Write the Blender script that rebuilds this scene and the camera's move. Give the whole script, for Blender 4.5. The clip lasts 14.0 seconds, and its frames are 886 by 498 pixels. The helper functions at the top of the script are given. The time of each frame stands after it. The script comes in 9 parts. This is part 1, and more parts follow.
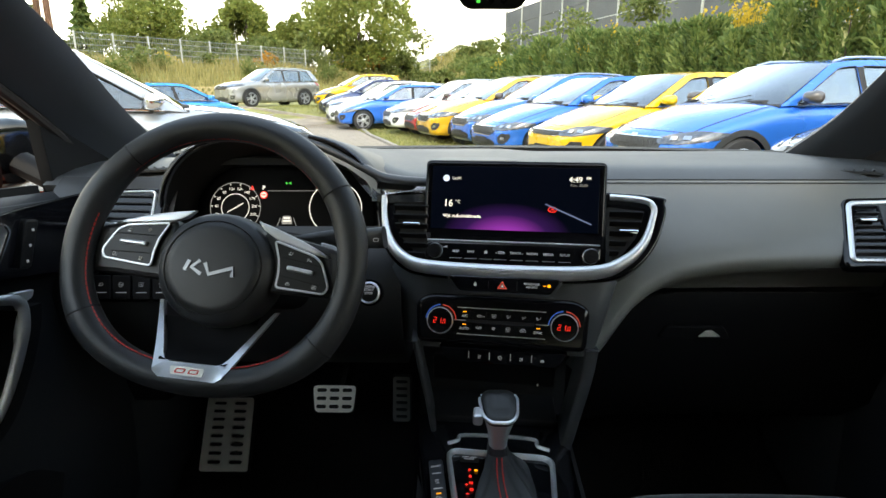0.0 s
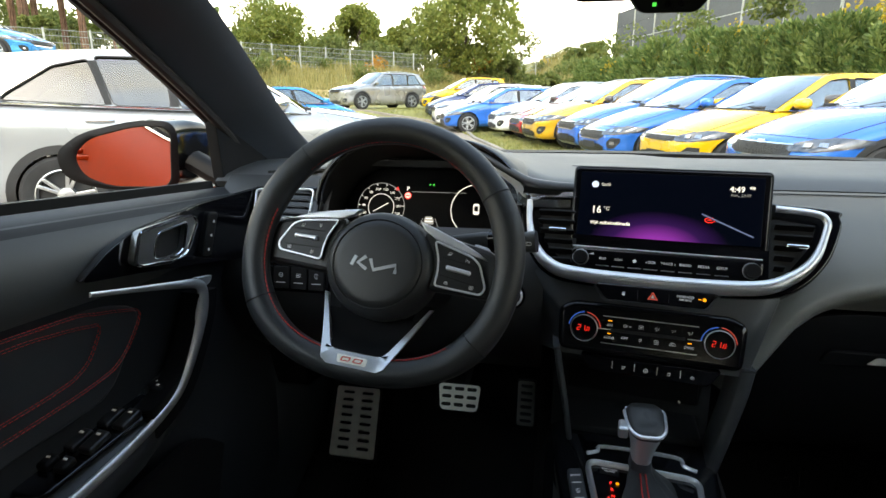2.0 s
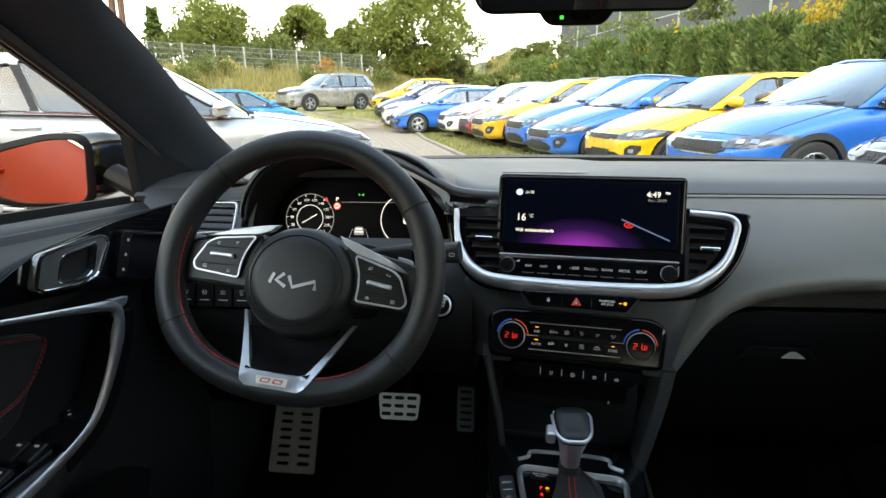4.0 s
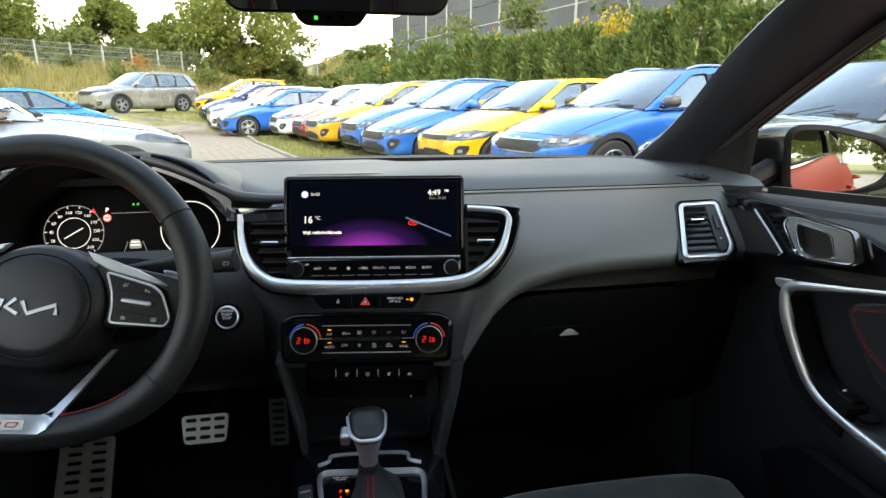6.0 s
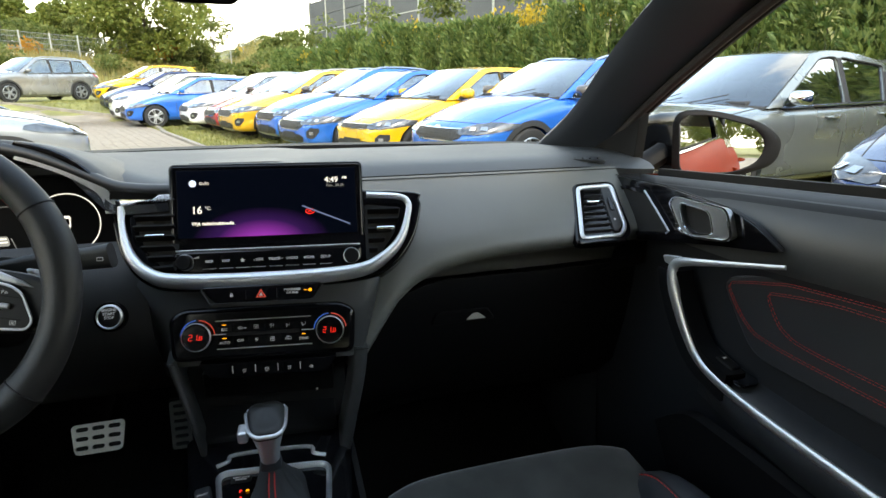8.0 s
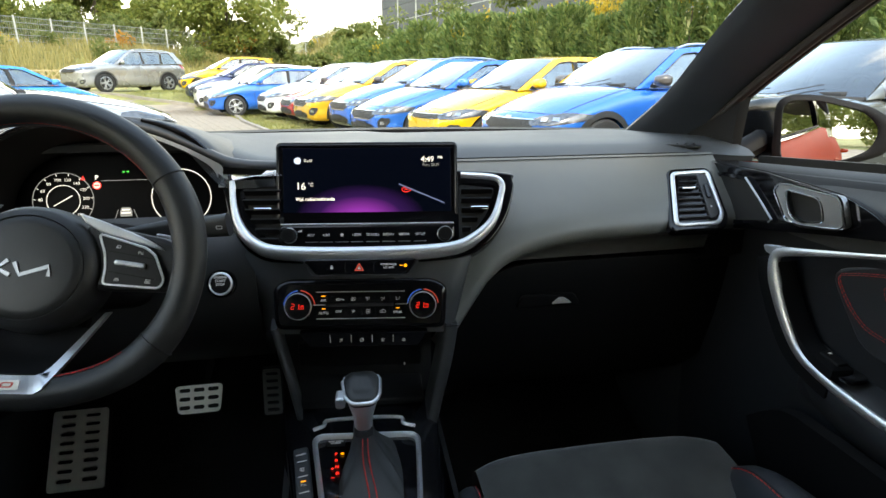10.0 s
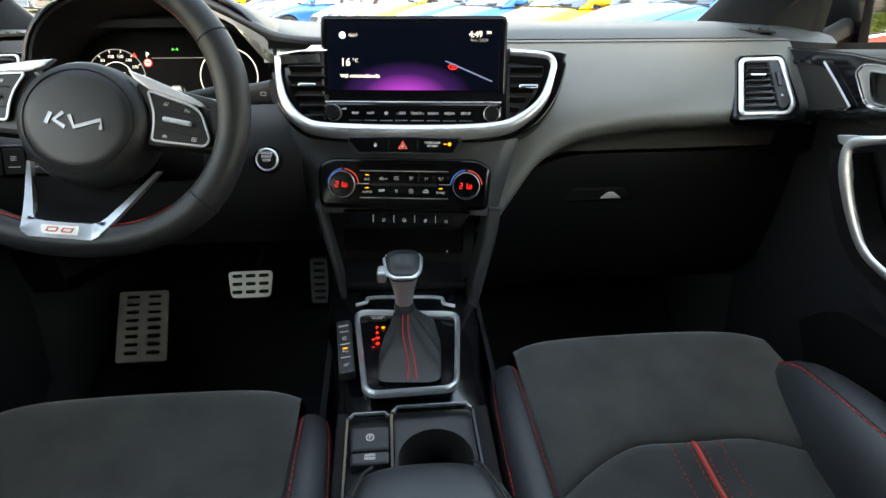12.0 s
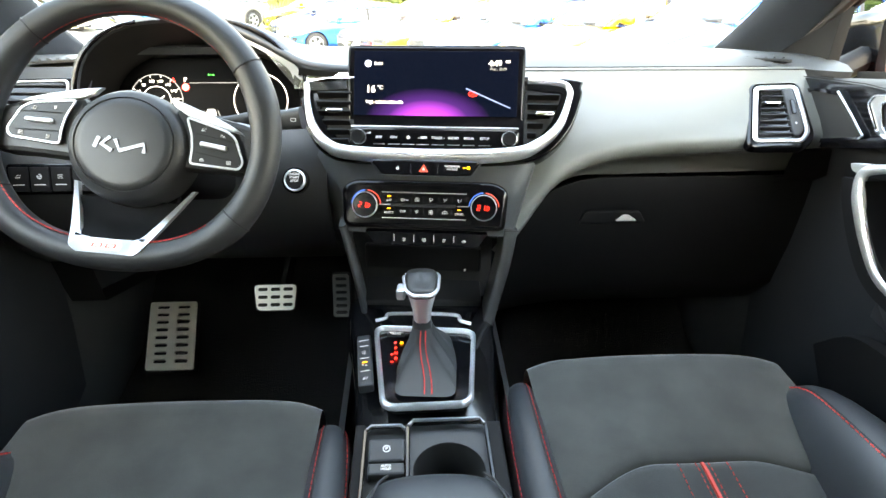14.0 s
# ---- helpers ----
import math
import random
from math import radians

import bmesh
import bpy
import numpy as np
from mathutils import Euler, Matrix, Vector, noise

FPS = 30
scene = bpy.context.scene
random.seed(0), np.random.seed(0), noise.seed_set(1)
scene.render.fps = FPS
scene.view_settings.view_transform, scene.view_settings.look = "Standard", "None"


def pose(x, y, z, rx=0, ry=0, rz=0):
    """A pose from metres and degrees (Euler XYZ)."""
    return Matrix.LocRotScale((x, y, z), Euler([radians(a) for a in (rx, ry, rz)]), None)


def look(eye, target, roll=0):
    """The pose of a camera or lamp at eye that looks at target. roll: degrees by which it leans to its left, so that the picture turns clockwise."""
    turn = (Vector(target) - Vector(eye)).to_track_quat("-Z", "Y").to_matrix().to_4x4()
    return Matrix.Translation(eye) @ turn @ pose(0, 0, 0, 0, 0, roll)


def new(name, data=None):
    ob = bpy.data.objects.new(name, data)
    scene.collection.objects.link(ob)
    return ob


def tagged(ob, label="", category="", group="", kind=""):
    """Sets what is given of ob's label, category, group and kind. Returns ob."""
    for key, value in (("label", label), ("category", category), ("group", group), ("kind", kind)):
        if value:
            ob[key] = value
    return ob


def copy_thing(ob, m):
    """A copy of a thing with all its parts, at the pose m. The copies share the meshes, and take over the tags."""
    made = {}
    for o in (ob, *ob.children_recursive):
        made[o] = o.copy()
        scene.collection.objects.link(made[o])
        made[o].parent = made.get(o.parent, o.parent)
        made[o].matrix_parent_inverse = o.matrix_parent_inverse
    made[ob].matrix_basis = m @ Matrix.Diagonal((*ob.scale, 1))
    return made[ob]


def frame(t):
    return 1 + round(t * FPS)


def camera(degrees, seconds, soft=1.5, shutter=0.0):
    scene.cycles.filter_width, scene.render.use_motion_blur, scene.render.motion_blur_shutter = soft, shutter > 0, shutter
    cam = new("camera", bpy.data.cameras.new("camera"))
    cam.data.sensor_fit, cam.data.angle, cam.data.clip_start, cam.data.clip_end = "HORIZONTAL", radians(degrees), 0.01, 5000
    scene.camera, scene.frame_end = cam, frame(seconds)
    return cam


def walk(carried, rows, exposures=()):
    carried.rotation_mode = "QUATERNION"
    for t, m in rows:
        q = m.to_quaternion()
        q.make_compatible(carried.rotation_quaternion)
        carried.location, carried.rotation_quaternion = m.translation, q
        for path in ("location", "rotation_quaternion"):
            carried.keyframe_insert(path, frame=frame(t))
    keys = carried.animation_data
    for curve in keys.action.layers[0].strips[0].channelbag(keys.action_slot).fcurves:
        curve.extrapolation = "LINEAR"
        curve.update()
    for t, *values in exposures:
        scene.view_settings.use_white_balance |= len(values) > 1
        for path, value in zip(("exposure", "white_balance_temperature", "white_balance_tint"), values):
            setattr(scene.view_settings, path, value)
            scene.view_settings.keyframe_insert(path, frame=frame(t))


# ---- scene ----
cam = camera(75.7, 14.0)
PATH = [
    (0, (-0.062, -0.01, 1.16), (-0.096, 1.92, 0.635), -0.1),
    (0.5, (-0.091, -0.013, 1.162), (-0.221, 1.913, 0.637), -0.1),
    (1, (-0.116, -0.018, 1.165), (-0.336, 1.899, 0.641), -0.0),
    (1.5, (-0.124, -0.022, 1.163), (-0.425, 1.887, 0.645), -0.1),
    (2, (-0.132, -0.024, 1.163), (-0.502, 1.873, 0.648), -0.1),
    (2.2, (-0.134, -0.025, 1.163), (-0.528, 1.867, 0.65), -0.1),
    (4.3, (-0.082, -0.007, 1.182), (-0.227, 1.919, 0.665), -0.6),
    (4.5, (-0.075, -0.006, 1.185), (-0.168, 1.924, 0.666), -0.5),
    (5, (-0.056, -0.004, 1.181), (-0.01, 1.929, 0.67), -0.4),
    (5.5, (-0.03, -0.004, 1.179), (0.157, 1.92, 0.666), -0.3),
    (6, (-0.009, -0.008, 1.174), (0.31, 1.899, 0.662), -0.3),
    (6.5, (0.01, -0.009, 1.173), (0.446, 1.87, 0.643), -0.2),
    (7, (0.025, -0.011, 1.168), (0.559, 1.84, 0.63), -0.2),
    (7.2, (0.031, -0.011, 1.168), (0.6, 1.827, 0.624), -0.1),
    (9.3, (0.005, -0.01, 1.16), (0.501, 1.845, 0.602), 0.0),
    (9.5, (-0.003, -0.011, 1.157), (0.448, 1.855, 0.597), -0.0),
    (10, (-0.015, -0.015, 1.154), (0.334, 1.868, 0.579), -0.1),
    (10.5, (-0.016, -0.021, 1.152), (0.258, 1.868, 0.555), -0.1),
    (11, (-0.017, -0.022, 1.144), (0.21, 1.855, 0.491), -0.1),
    (11.5, (-0.013, -0.024, 1.118), (0.181, 1.831, 0.395), -0.1),
    (12, (-0.008, -0.03, 1.084), (0.158, 1.795, 0.284), -0.1),
    (12.5, (-0.005, -0.041, 1.049), (0.141, 1.756, 0.182), -0.0),
    (13, (-0.003, -0.045, 1.033), (0.123, 1.742, 0.144), 0.1),
    (13.5, (-0.006, -0.044, 1.061), (0.099, 1.764, 0.214), 0.0),
    (14, (-0.005, -0.056, 1.103), (0.088, 1.794, 0.349), -0.0),
]
EXPOSURES = [(t, e, 8650 if t < 12 else 9400, 5) for t, e in ((0, 0.56), (7.0, 0.57), (10.0, 0.69), (11.0, 0.78), (11.5, 0.94), (12.0, 1.34), (12.5, 1.95), (13.0, 2.48), (13.5, 2.78), (14, 2.84))]
walk(cam, [(t, look(eye, target, roll)) for t, eye, target, roll in PATH], EXPOSURES)


# ---- light ----
SUN_HEIGHT, SUN_TURN = 48.0, 178.0
world = bpy.data.worlds.new("sky")
scene.world = world
world.use_nodes = True
wn = world.node_tree
wn.nodes.clear()
w_out = wn.nodes.new("ShaderNodeOutputWorld")
w_bg = wn.nodes.new("ShaderNodeBackground")
w_sky = wn.nodes.new("ShaderNodeTexSky")
w_sky.sky_type = "NISHITA"
w_sky.sun_disc = False
w_sky.sun_elevation = radians(SUN_HEIGHT)
w_sky.sun_rotation = radians(SUN_TURN)
w_sky.dust_density = 0.6
w_sky.ozone_density = 1.5
w_sky.air_density = 1.2
# thin broken cloud over the blue, brightest low down
w_tc = wn.nodes.new("ShaderNodeTexCoord")
w_map = wn.nodes.new("ShaderNodeMapping")
w_map.inputs["Scale"].default_value = (1.0, 1.0, 2.2)
w_noise = wn.nodes.new("ShaderNodeTexNoise")
w_noise.inputs["Scale"].default_value = 1.9
w_noise.inputs["Detail"].default_value = 7
w_ramp = wn.nodes.new("ShaderNodeMapRange")
w_ramp.inputs["From Min"].default_value = 0.60
w_ramp.inputs["From Max"].default_value = 0.76
w_ramp.inputs["To Min"].default_value = 0.03
w_ramp.inputs["To Max"].default_value = 0.95
w_mix = wn.nodes.new("ShaderNodeMixRGB")
w_mix.inputs["Color2"].default_value = (13.0, 13.2, 13.6, 1)
wn.links.new(w_tc.outputs["Generated"], w_map.inputs["Vector"])
wn.links.new(w_map.outputs["Vector"], w_noise.inputs["Vector"])
wn.links.new(w_noise.outputs["Fac"], w_ramp.inputs["Value"])
# white haze towards the horizon
w_sep = wn.nodes.new("ShaderNodeSeparateXYZ")
w_low = wn.nodes.new("ShaderNodeMapRange")
w_low.inputs["From Min"].default_value = 0.18
w_low.inputs["From Max"].default_value = 0.50
w_low.inputs["To Min"].default_value = 0.95
w_low.inputs["To Max"].default_value = 0.0
w_max = wn.nodes.new("ShaderNodeMath")
w_max.operation = "MAXIMUM"
wn.links.new(w_tc.outputs["Generated"], w_sep.inputs["Vector"])
wn.links.new(w_sep.outputs["Z"], w_low.inputs["Value"])
wn.links.new(w_ramp.outputs["Result"], w_max.inputs[0])
wn.links.new(w_low.outputs["Result"], w_max.inputs[1])
wn.links.new(w_max.outputs["Value"], w_mix.inputs["Fac"])
w_gain = wn.nodes.new("ShaderNodeVectorMath")
w_gain.operation = "SCALE"
w_gain.inputs["Scale"].default_value = 2.8
wn.links.new(w_sky.outputs["Color"], w_gain.inputs[0])
wn.links.new(w_gain.outputs["Vector"], w_mix.inputs["Color1"])
wn.links.new(w_mix.outputs["Color"], w_bg.inputs["Color"])
w_bg.inputs["Strength"].default_value = 0.24
wn.links.new(w_bg.outputs["Background"], w_out.inputs["Surface"])

sun_data = bpy.data.lights.new("sun", "SUN")
sun_data.energy = 1.5
sun_data.angle = radians(12.0)
sun_data.color = (1.0, 0.95, 0.87)
sun = new("sun", sun_data)
_a, _e = radians(SUN_TURN), radians(SUN_HEIGHT)
_from = Vector((math.sin(_a) * math.cos(_e), math.cos(_a) * math.cos(_e), math.sin(_e)))
sun.matrix_basis = look(_from * 50, (0, 0, 0))

# ---- materials ----
def material(name, color, rough=0.5, metal=0.0, grain=0.0, grain_size=400.0, stain=0.0, stain_size=6.0, coat=0.0,
             emit=None, strength=0.0, vary=0.0, voronoi=False, rough_vary=0.0, spec=0.5, fuzz=0.0):
    """Principled surface with fine relief, broad stains and changing gloss, in object metres."""
    m = bpy.data.materials.new(name)
    m.use_nodes = True
    nt = m.node_tree
    b = nt.nodes["Principled BSDF"]
    b.inputs["Roughness"].default_value = rough
    b.inputs["Metallic"].default_value = metal
    b.inputs["Coat Weight"].default_value = coat
    b.inputs["Coat Roughness"].default_value = 0.04
    b.inputs["Specular IOR Level"].default_value = spec
    if fuzz:
        b.inputs["Sheen Weight"].default_value = fuzz
        b.inputs["Sheen Roughness"].default_value = 0.4
    if emit:
        b.inputs["Emission Color"].default_value = (*emit, 1)
        b.inputs["Emission Strength"].default_value = strength
    tc = nt.nodes.new("ShaderNodeTexCoord")
    col = (*color, 1)
    b.inputs["Base Color"].default_value = col
    last = None
    if stain:
        n = nt.nodes.new("ShaderNodeTexNoise")
        n.inputs["Scale"].default_value = stain_size
        n.inputs["Detail"].default_value = 5
        nt.links.new(tc.outputs["Object"], n.inputs["Vector"])
        r = nt.nodes.new("ShaderNodeMapRange")
        r.inputs["From Min"].default_value, r.inputs["From Max"].default_value = 0.3, 0.7
        r.inputs["To Min"].default_value, r.inputs["To Max"].default_value = 1 - stain, 1 + stain
        nt.links.new(n.outputs["Fac"], r.inputs["Value"])
        mix = nt.nodes.new("ShaderNodeMixRGB")
        mix.blend_type = "MULTIPLY"
        mix.inputs["Fac"].default_value = 1
        mix.inputs["Color1"].default_value = col
        nt.links.new(r.outputs["Result"], mix.inputs["Color2"])
        last = mix.outputs["Color"]
        if rough_vary:
            rr = nt.nodes.new("ShaderNodeMapRange")
            rr.inputs["From Min"].default_value, rr.inputs["From Max"].default_value = 0.3, 0.7
            rr.inputs["To Min"].default_value = max(0.02, rough - rough_vary)
            rr.inputs["To Max"].default_value = min(1, rough + rough_vary)
            nt.links.new(n.outputs["Fac"], rr.inputs["Value"])
            nt.links.new(rr.outputs["Result"], b.inputs["Roughness"])
    if vary:
        oi = nt.nodes.new("ShaderNodeObjectInfo")
        r2 = nt.nodes.new("ShaderNodeMapRange")
        r2.inputs["To Min"].default_value, r2.inputs["To Max"].default_value = 1 - vary, 1 + vary
        nt.links.new(oi.outputs["Random"], r2.inputs["Value"])
        mix2 = nt.nodes.new("ShaderNodeMixRGB")
        mix2.blend_type = "MULTIPLY"
        mix2.inputs["Fac"].default_value = 1
        mix2.inputs["Color1"].default_value = col
        if last:
            nt.links.new(last, mix2.inputs["Color1"])
        nt.links.new(r2.outputs["Result"], mix2.inputs["Color2"])
        last = mix2.outputs["Color"]
    if last:
        nt.links.new(last, b.inputs["Base Color"])
    if grain:
        if voronoi:
            g = nt.nodes.new("ShaderNodeTexVoronoi")
            out = g.outputs["Distance"]
        else:
            g = nt.nodes.new("ShaderNodeTexNoise")
            g.inputs["Detail"].default_value = 3
            out = g.outputs["Fac"]
        g.inputs["Scale"].default_value = grain_size
        nt.links.new(tc.outputs["Object"], g.inputs["Vector"])
        bu = nt.nodes.new("ShaderNodeBump")
        bu.inputs["Strength"].default_value = grain
        bu.inputs["Distance"].default_value = 0.5 / grain_size
        nt.links.new(out, bu.inputs["Height"])
        nt.links.new(bu.outputs["Normal"], b.inputs["Normal"])
    return m


def glass(name, tint, gloss=1.0):
    """Clear pane: lets light straight through, with the gloss of glass at its angle."""
    m = bpy.data.materials.new(name)
    m.use_nodes = True
    nt = m.node_tree
    nt.nodes.clear()
    out = nt.nodes.new("ShaderNodeOutputMaterial")
    tr = nt.nodes.new("ShaderNodeBsdfTransparent")
    tr.inputs["Color"].default_value = (*tint, 1)
    gl = nt.nodes.new("ShaderNodeBsdfGlossy")
    gl.inputs["Roughness"].default_value = 0.02
    lw = nt.nodes.new("ShaderNodeLayerWeight")
    lw.inputs["Blend"].default_value = 0.5
    pw = nt.nodes.new("ShaderNodeMath")
    pw.operation = "POWER"
    pw.inputs[1].default_value = 5.0
    fr = nt.nodes.new("ShaderNodeMath")
    fr.operation = "MULTIPLY_ADD"
    fr.inputs[1].default_value, fr.inputs[2].default_value = 0.96, 0.04
    nt.links.new(lw.outputs["Facing"], pw.inputs[0])
    nt.links.new(pw.outputs["Value"], fr.inputs[0])
    mu = nt.nodes.new("ShaderNodeMath")
    mu.operation = "MULTIPLY"
    mu.use_clamp = True
    mu.inputs[1].default_value = gloss
    mx = nt.nodes.new("ShaderNodeMixShader")
    nt.links.new(fr.outputs["Value"], mu.inputs[0])
    nt.links.new(mu.outputs["Value"], mx.inputs["Fac"])
    nt.links.new(tr.outputs["BSDF"], mx.inputs[1])
    nt.links.new(gl.outputs["BSDF"], mx.inputs[2])
    nt.links.new(mx.outputs["Shader"], out.inputs["Surface"])
    return m


SOFT = material("soft_plastic", (0.022, 0.0235, 0.025), 0.5, grain=0.12, grain_size=1100, stain=0.12, stain_size=4, voronoi=True, rough_vary=0.05)
# pad material again, paler and warmer for light that falls on this face
FACE_LIT = material("dash_face", (0.124, 0.125, 0.113), 0.44, grain=0.12, grain_size=1100, stain=0.1, stain_size=5, voronoi=True, rough_vary=0.06)
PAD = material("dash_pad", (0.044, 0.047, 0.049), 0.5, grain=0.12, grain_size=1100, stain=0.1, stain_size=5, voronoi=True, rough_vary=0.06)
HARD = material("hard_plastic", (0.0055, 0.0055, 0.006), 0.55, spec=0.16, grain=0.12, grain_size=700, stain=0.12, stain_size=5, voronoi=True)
GLOSS = material("piano_black", (0.004, 0.004, 0.005), 0.13, spec=0.32, coat=0.07, stain=0.3, stain_size=9, rough_vary=0.03)
DECK = material("console_black", (0.005, 0.005, 0.006), 0.10, spec=0.5, coat=0.5, stain=0.3, stain_size=9, rough_vary=0.03)
LEATHER = material("black_leather", (0.024, 0.0265, 0.0305), 0.44, grain=0.10, grain_size=1000, stain=0.14, stain_size=8, voronoi=True, rough_vary=0.07)
SUEDE = material("grey_suede", (0.037, 0.037, 0.033), 0.92, grain=0.7, grain_size=900, stain=0.30, stain_size=16, fuzz=0.3)
INSERT = material("dark_suede", (0.029, 0.030, 0.029), 0.92, grain=0.7, grain_size=900, stain=0.26, stain_size=18, fuzz=0.3)
POD = material("pod_plastic", (0.012, 0.012, 0.013), 0.38, spec=0.35, stain=0.15, stain_size=20, rough_vary=0.05)
GAITER = material("gaiter_leather", (0.018, 0.018, 0.017), 0.5, grain=0.12, grain_size=900, stain=0.14, stain_size=12, voronoi=True, rough_vary=0.07)
RIM = material("wheel_leather", (0.020, 0.021, 0.022), 0.47, grain=0.10, grain_size=1000, stain=0.12, stain_size=10, voronoi=True, rough_vary=0.06)
# base this near to black carries the footwell's shade in its colour
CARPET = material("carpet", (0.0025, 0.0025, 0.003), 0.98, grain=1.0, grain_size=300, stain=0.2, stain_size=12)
LINER = material("headliner", (0.02, 0.02, 0.022), 0.95, grain=0.4, grain_size=500, stain=0.08)
PILLAR = material("pillar_cloth", (0.046, 0.052, 0.062), 0.55, grain=0.35, grain_size=700, stain=0.1, stain_size=6)
CHROME = material("satin_chrome", (0.70, 0.71, 0.72), 0.38, 0.85, stain=0.06, stain_size=20, rough_vary=0.05)
DISH = material("satin_dish", (0.34, 0.35, 0.36), 0.34, 0.9, stain=0.06, stain_size=20, rough_vary=0.05)
BRIGHT = material("bright_chrome", (0.75, 0.76, 0.78), 0.1, 1.0, stain=0.05, stain_size=20, rough_vary=0.03)
STEEL = material("brushed_steel", (0.74, 0.73, 0.67), 0.45, 0.35, grain=0.12, grain_size=300, stain=0.1, stain_size=30, rough_vary=0.07)
# darker copy of the pedal steel, shade put into its colour
STEEL_SHADED = material("dull_pedal_metal", (0.16, 0.16, 0.155), 0.5, 0.35, grain=0.12, grain_size=300, stain=0.2, stain_size=30, rough_vary=0.07)
RED = material("red_thread", (0.62, 0.035, 0.028), 0.6, grain=0.4, grain_size=2000)
RED_BAND = material("red_piping", (0.62, 0.05, 0.035), 0.5, grain=0.3, grain_size=1500)
DARK_THREAD = material("dark_thread", (0.01, 0.01, 0.011), 0.7)
# near-black colour puts shade into recesses and openings; also black pedal rubber
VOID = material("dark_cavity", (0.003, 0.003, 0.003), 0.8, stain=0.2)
# print with a faint glow added so that small signs stand out
MARK = material("grey_print", (0.45, 0.46, 0.47), 0.5, emit=(0.8, 0.82, 0.85), strength=0.07)
PRINT = material("debossed_print", (0.006, 0.006, 0.006), 0.7)
LIT = material("lit_white", (0.02, 0.02, 0.02), 0.4, emit=(0.92, 0.95, 1.0), strength=0.9)
LIT_DIM = material("lit_grey", (0.02, 0.02, 0.02), 0.4, emit=(0.8, 0.85, 0.95), strength=0.28)
LIT_RED = material("lit_red", (0.02, 0.0, 0.0), 0.4, emit=(1.0, 0.03, 0.025), strength=1.0)
LIT_AMBER = material("lit_amber", (0.02, 0.01, 0.0), 0.4, emit=(1.0, 0.36, 0.02), strength=1.1)
LIT_GREEN = material("lit_green", (0.0, 0.02, 0.0), 0.4, emit=(0.05, 0.8, 0.12), strength=0.8)
# coloured prints, brightened by an added glow as well
BLUE_MARK = material("blue_print", (0.03, 0.12, 0.6), 0.5, emit=(0.05, 0.2, 0.9), strength=0.25)
RED_MARK = material("red_print", (0.6, 0.06, 0.04), 0.5, emit=(0.9, 0.1, 0.06), strength=0.2)
SMOKED = material("display_glass", (0.003, 0.003, 0.0035), 0.4, spec=0.05)
MIRROR = material("mirror_glass", (0.86, 0.87, 0.88), 0.01, 1.0)
CLEAR = glass("window_glass", (0.95, 0.96, 0.95), 0.12)


def screen_material():
    """The lit panel: black with a violet glow rising from its lower edge."""
    m = bpy.data.materials.new("screen_panel")
    m.use_nodes = True
    nt = m.node_tree
    b = nt.nodes["Principled BSDF"]
    b.inputs["Base Color"].default_value = (0.003, 0.003, 0.004, 1)
    b.inputs["Roughness"].default_value = 0.2
    b.inputs["Specular IOR Level"].default_value = 0.08
    tc = nt.nodes.new("ShaderNodeTexCoord")
    mp = nt.nodes.new("ShaderNodeMapping")
    mp.inputs["Location"].default_value = (0.11, 1.12, 0)
    mp.inputs["Scale"].default_value = (10.5, 20.0, 0)
    sph = nt.nodes.new("ShaderNodeTexGradient")
    sph.gradient_type = "SPHERICAL"
    ramp = nt.nodes.new("ShaderNodeValToRGB")
    ramp.color_ramp.elements[0].color = (0.0, 0.0005, 0.003, 1)
    ramp.color_ramp.elements[1].color = (0.30, 0.035, 0.50, 1)
    e = ramp.color_ramp.elements.new(0.35)
    e.color = (0.020, 0.005, 0.062, 1)
    nt.links.new(tc.outputs["Object"], mp.inputs["Vector"])
    nt.links.new(mp.outputs["Vector"], sph.inputs["Vector"])
    nt.links.new(sph.outputs["Fac"], ramp.inputs["Fac"])
    nt.links.new(ramp.outputs["Color"], b.inputs["Emission Color"])
    b.inputs["Emission Strength"].default_value = 1.0
    return m


SCREEN = screen_material()

# ---- shape helpers ----
I4 = Matrix.Identity(4)


def thing(name, label, category, at=(0, 0, 0), group="", kind=""):
    ob = new(name)
    ob.empty_display_size = 0.05
    ob.matrix_basis = Matrix.Translation(at)
    return tagged(ob, label, category, group, kind)


def finish(me, mat, smooth, crisp=True):
    for mm in mat if isinstance(mat, (list, tuple)) else [mat]:
        me.materials.append(mm)
    if smooth:
        me.shade_smooth()
        me.set_sharp_from_angle(angle=radians(smooth))
        # flat faces between rounded edges stay flat
        if crisp and "level" in me.attributes:
            for p, v in zip(me.polygons, me.attributes["level"].data):
                if v.value:
                    p.use_smooth = False
    return me


def part(name, bm, mat, parent=None, label="", smooth=38, sub=0, kind=""):
    """Links a bmesh, in world metres, as one mesh object under a thing or a part."""
    me = bpy.data.meshes.new(name)
    bmesh.ops.recalc_face_normals(bm, faces=bm.faces[:])
    bm.to_mesh(me)
    bm.free()
    finish(me, mat, 180 if sub else smooth, not sub)
    ob = new(name, me)
    if parent:
        ob.parent = parent
        if parent.type == "EMPTY":
            ob.matrix_parent_inverse = parent.matrix_basis.inverted()
    if sub:
        s = ob.modifiers.new("round", "SUBSURF")
        s.levels = s.render_levels = sub
    return tagged(ob, label, kind=kind)


def add(bm, other):
    """Moves the faces of another bmesh into bm."""
    me = bpy.data.meshes.new("tmp")
    other.to_mesh(me)
    other.free()
    bm.from_mesh(me)
    bpy.data.meshes.remove(me)
    return bm


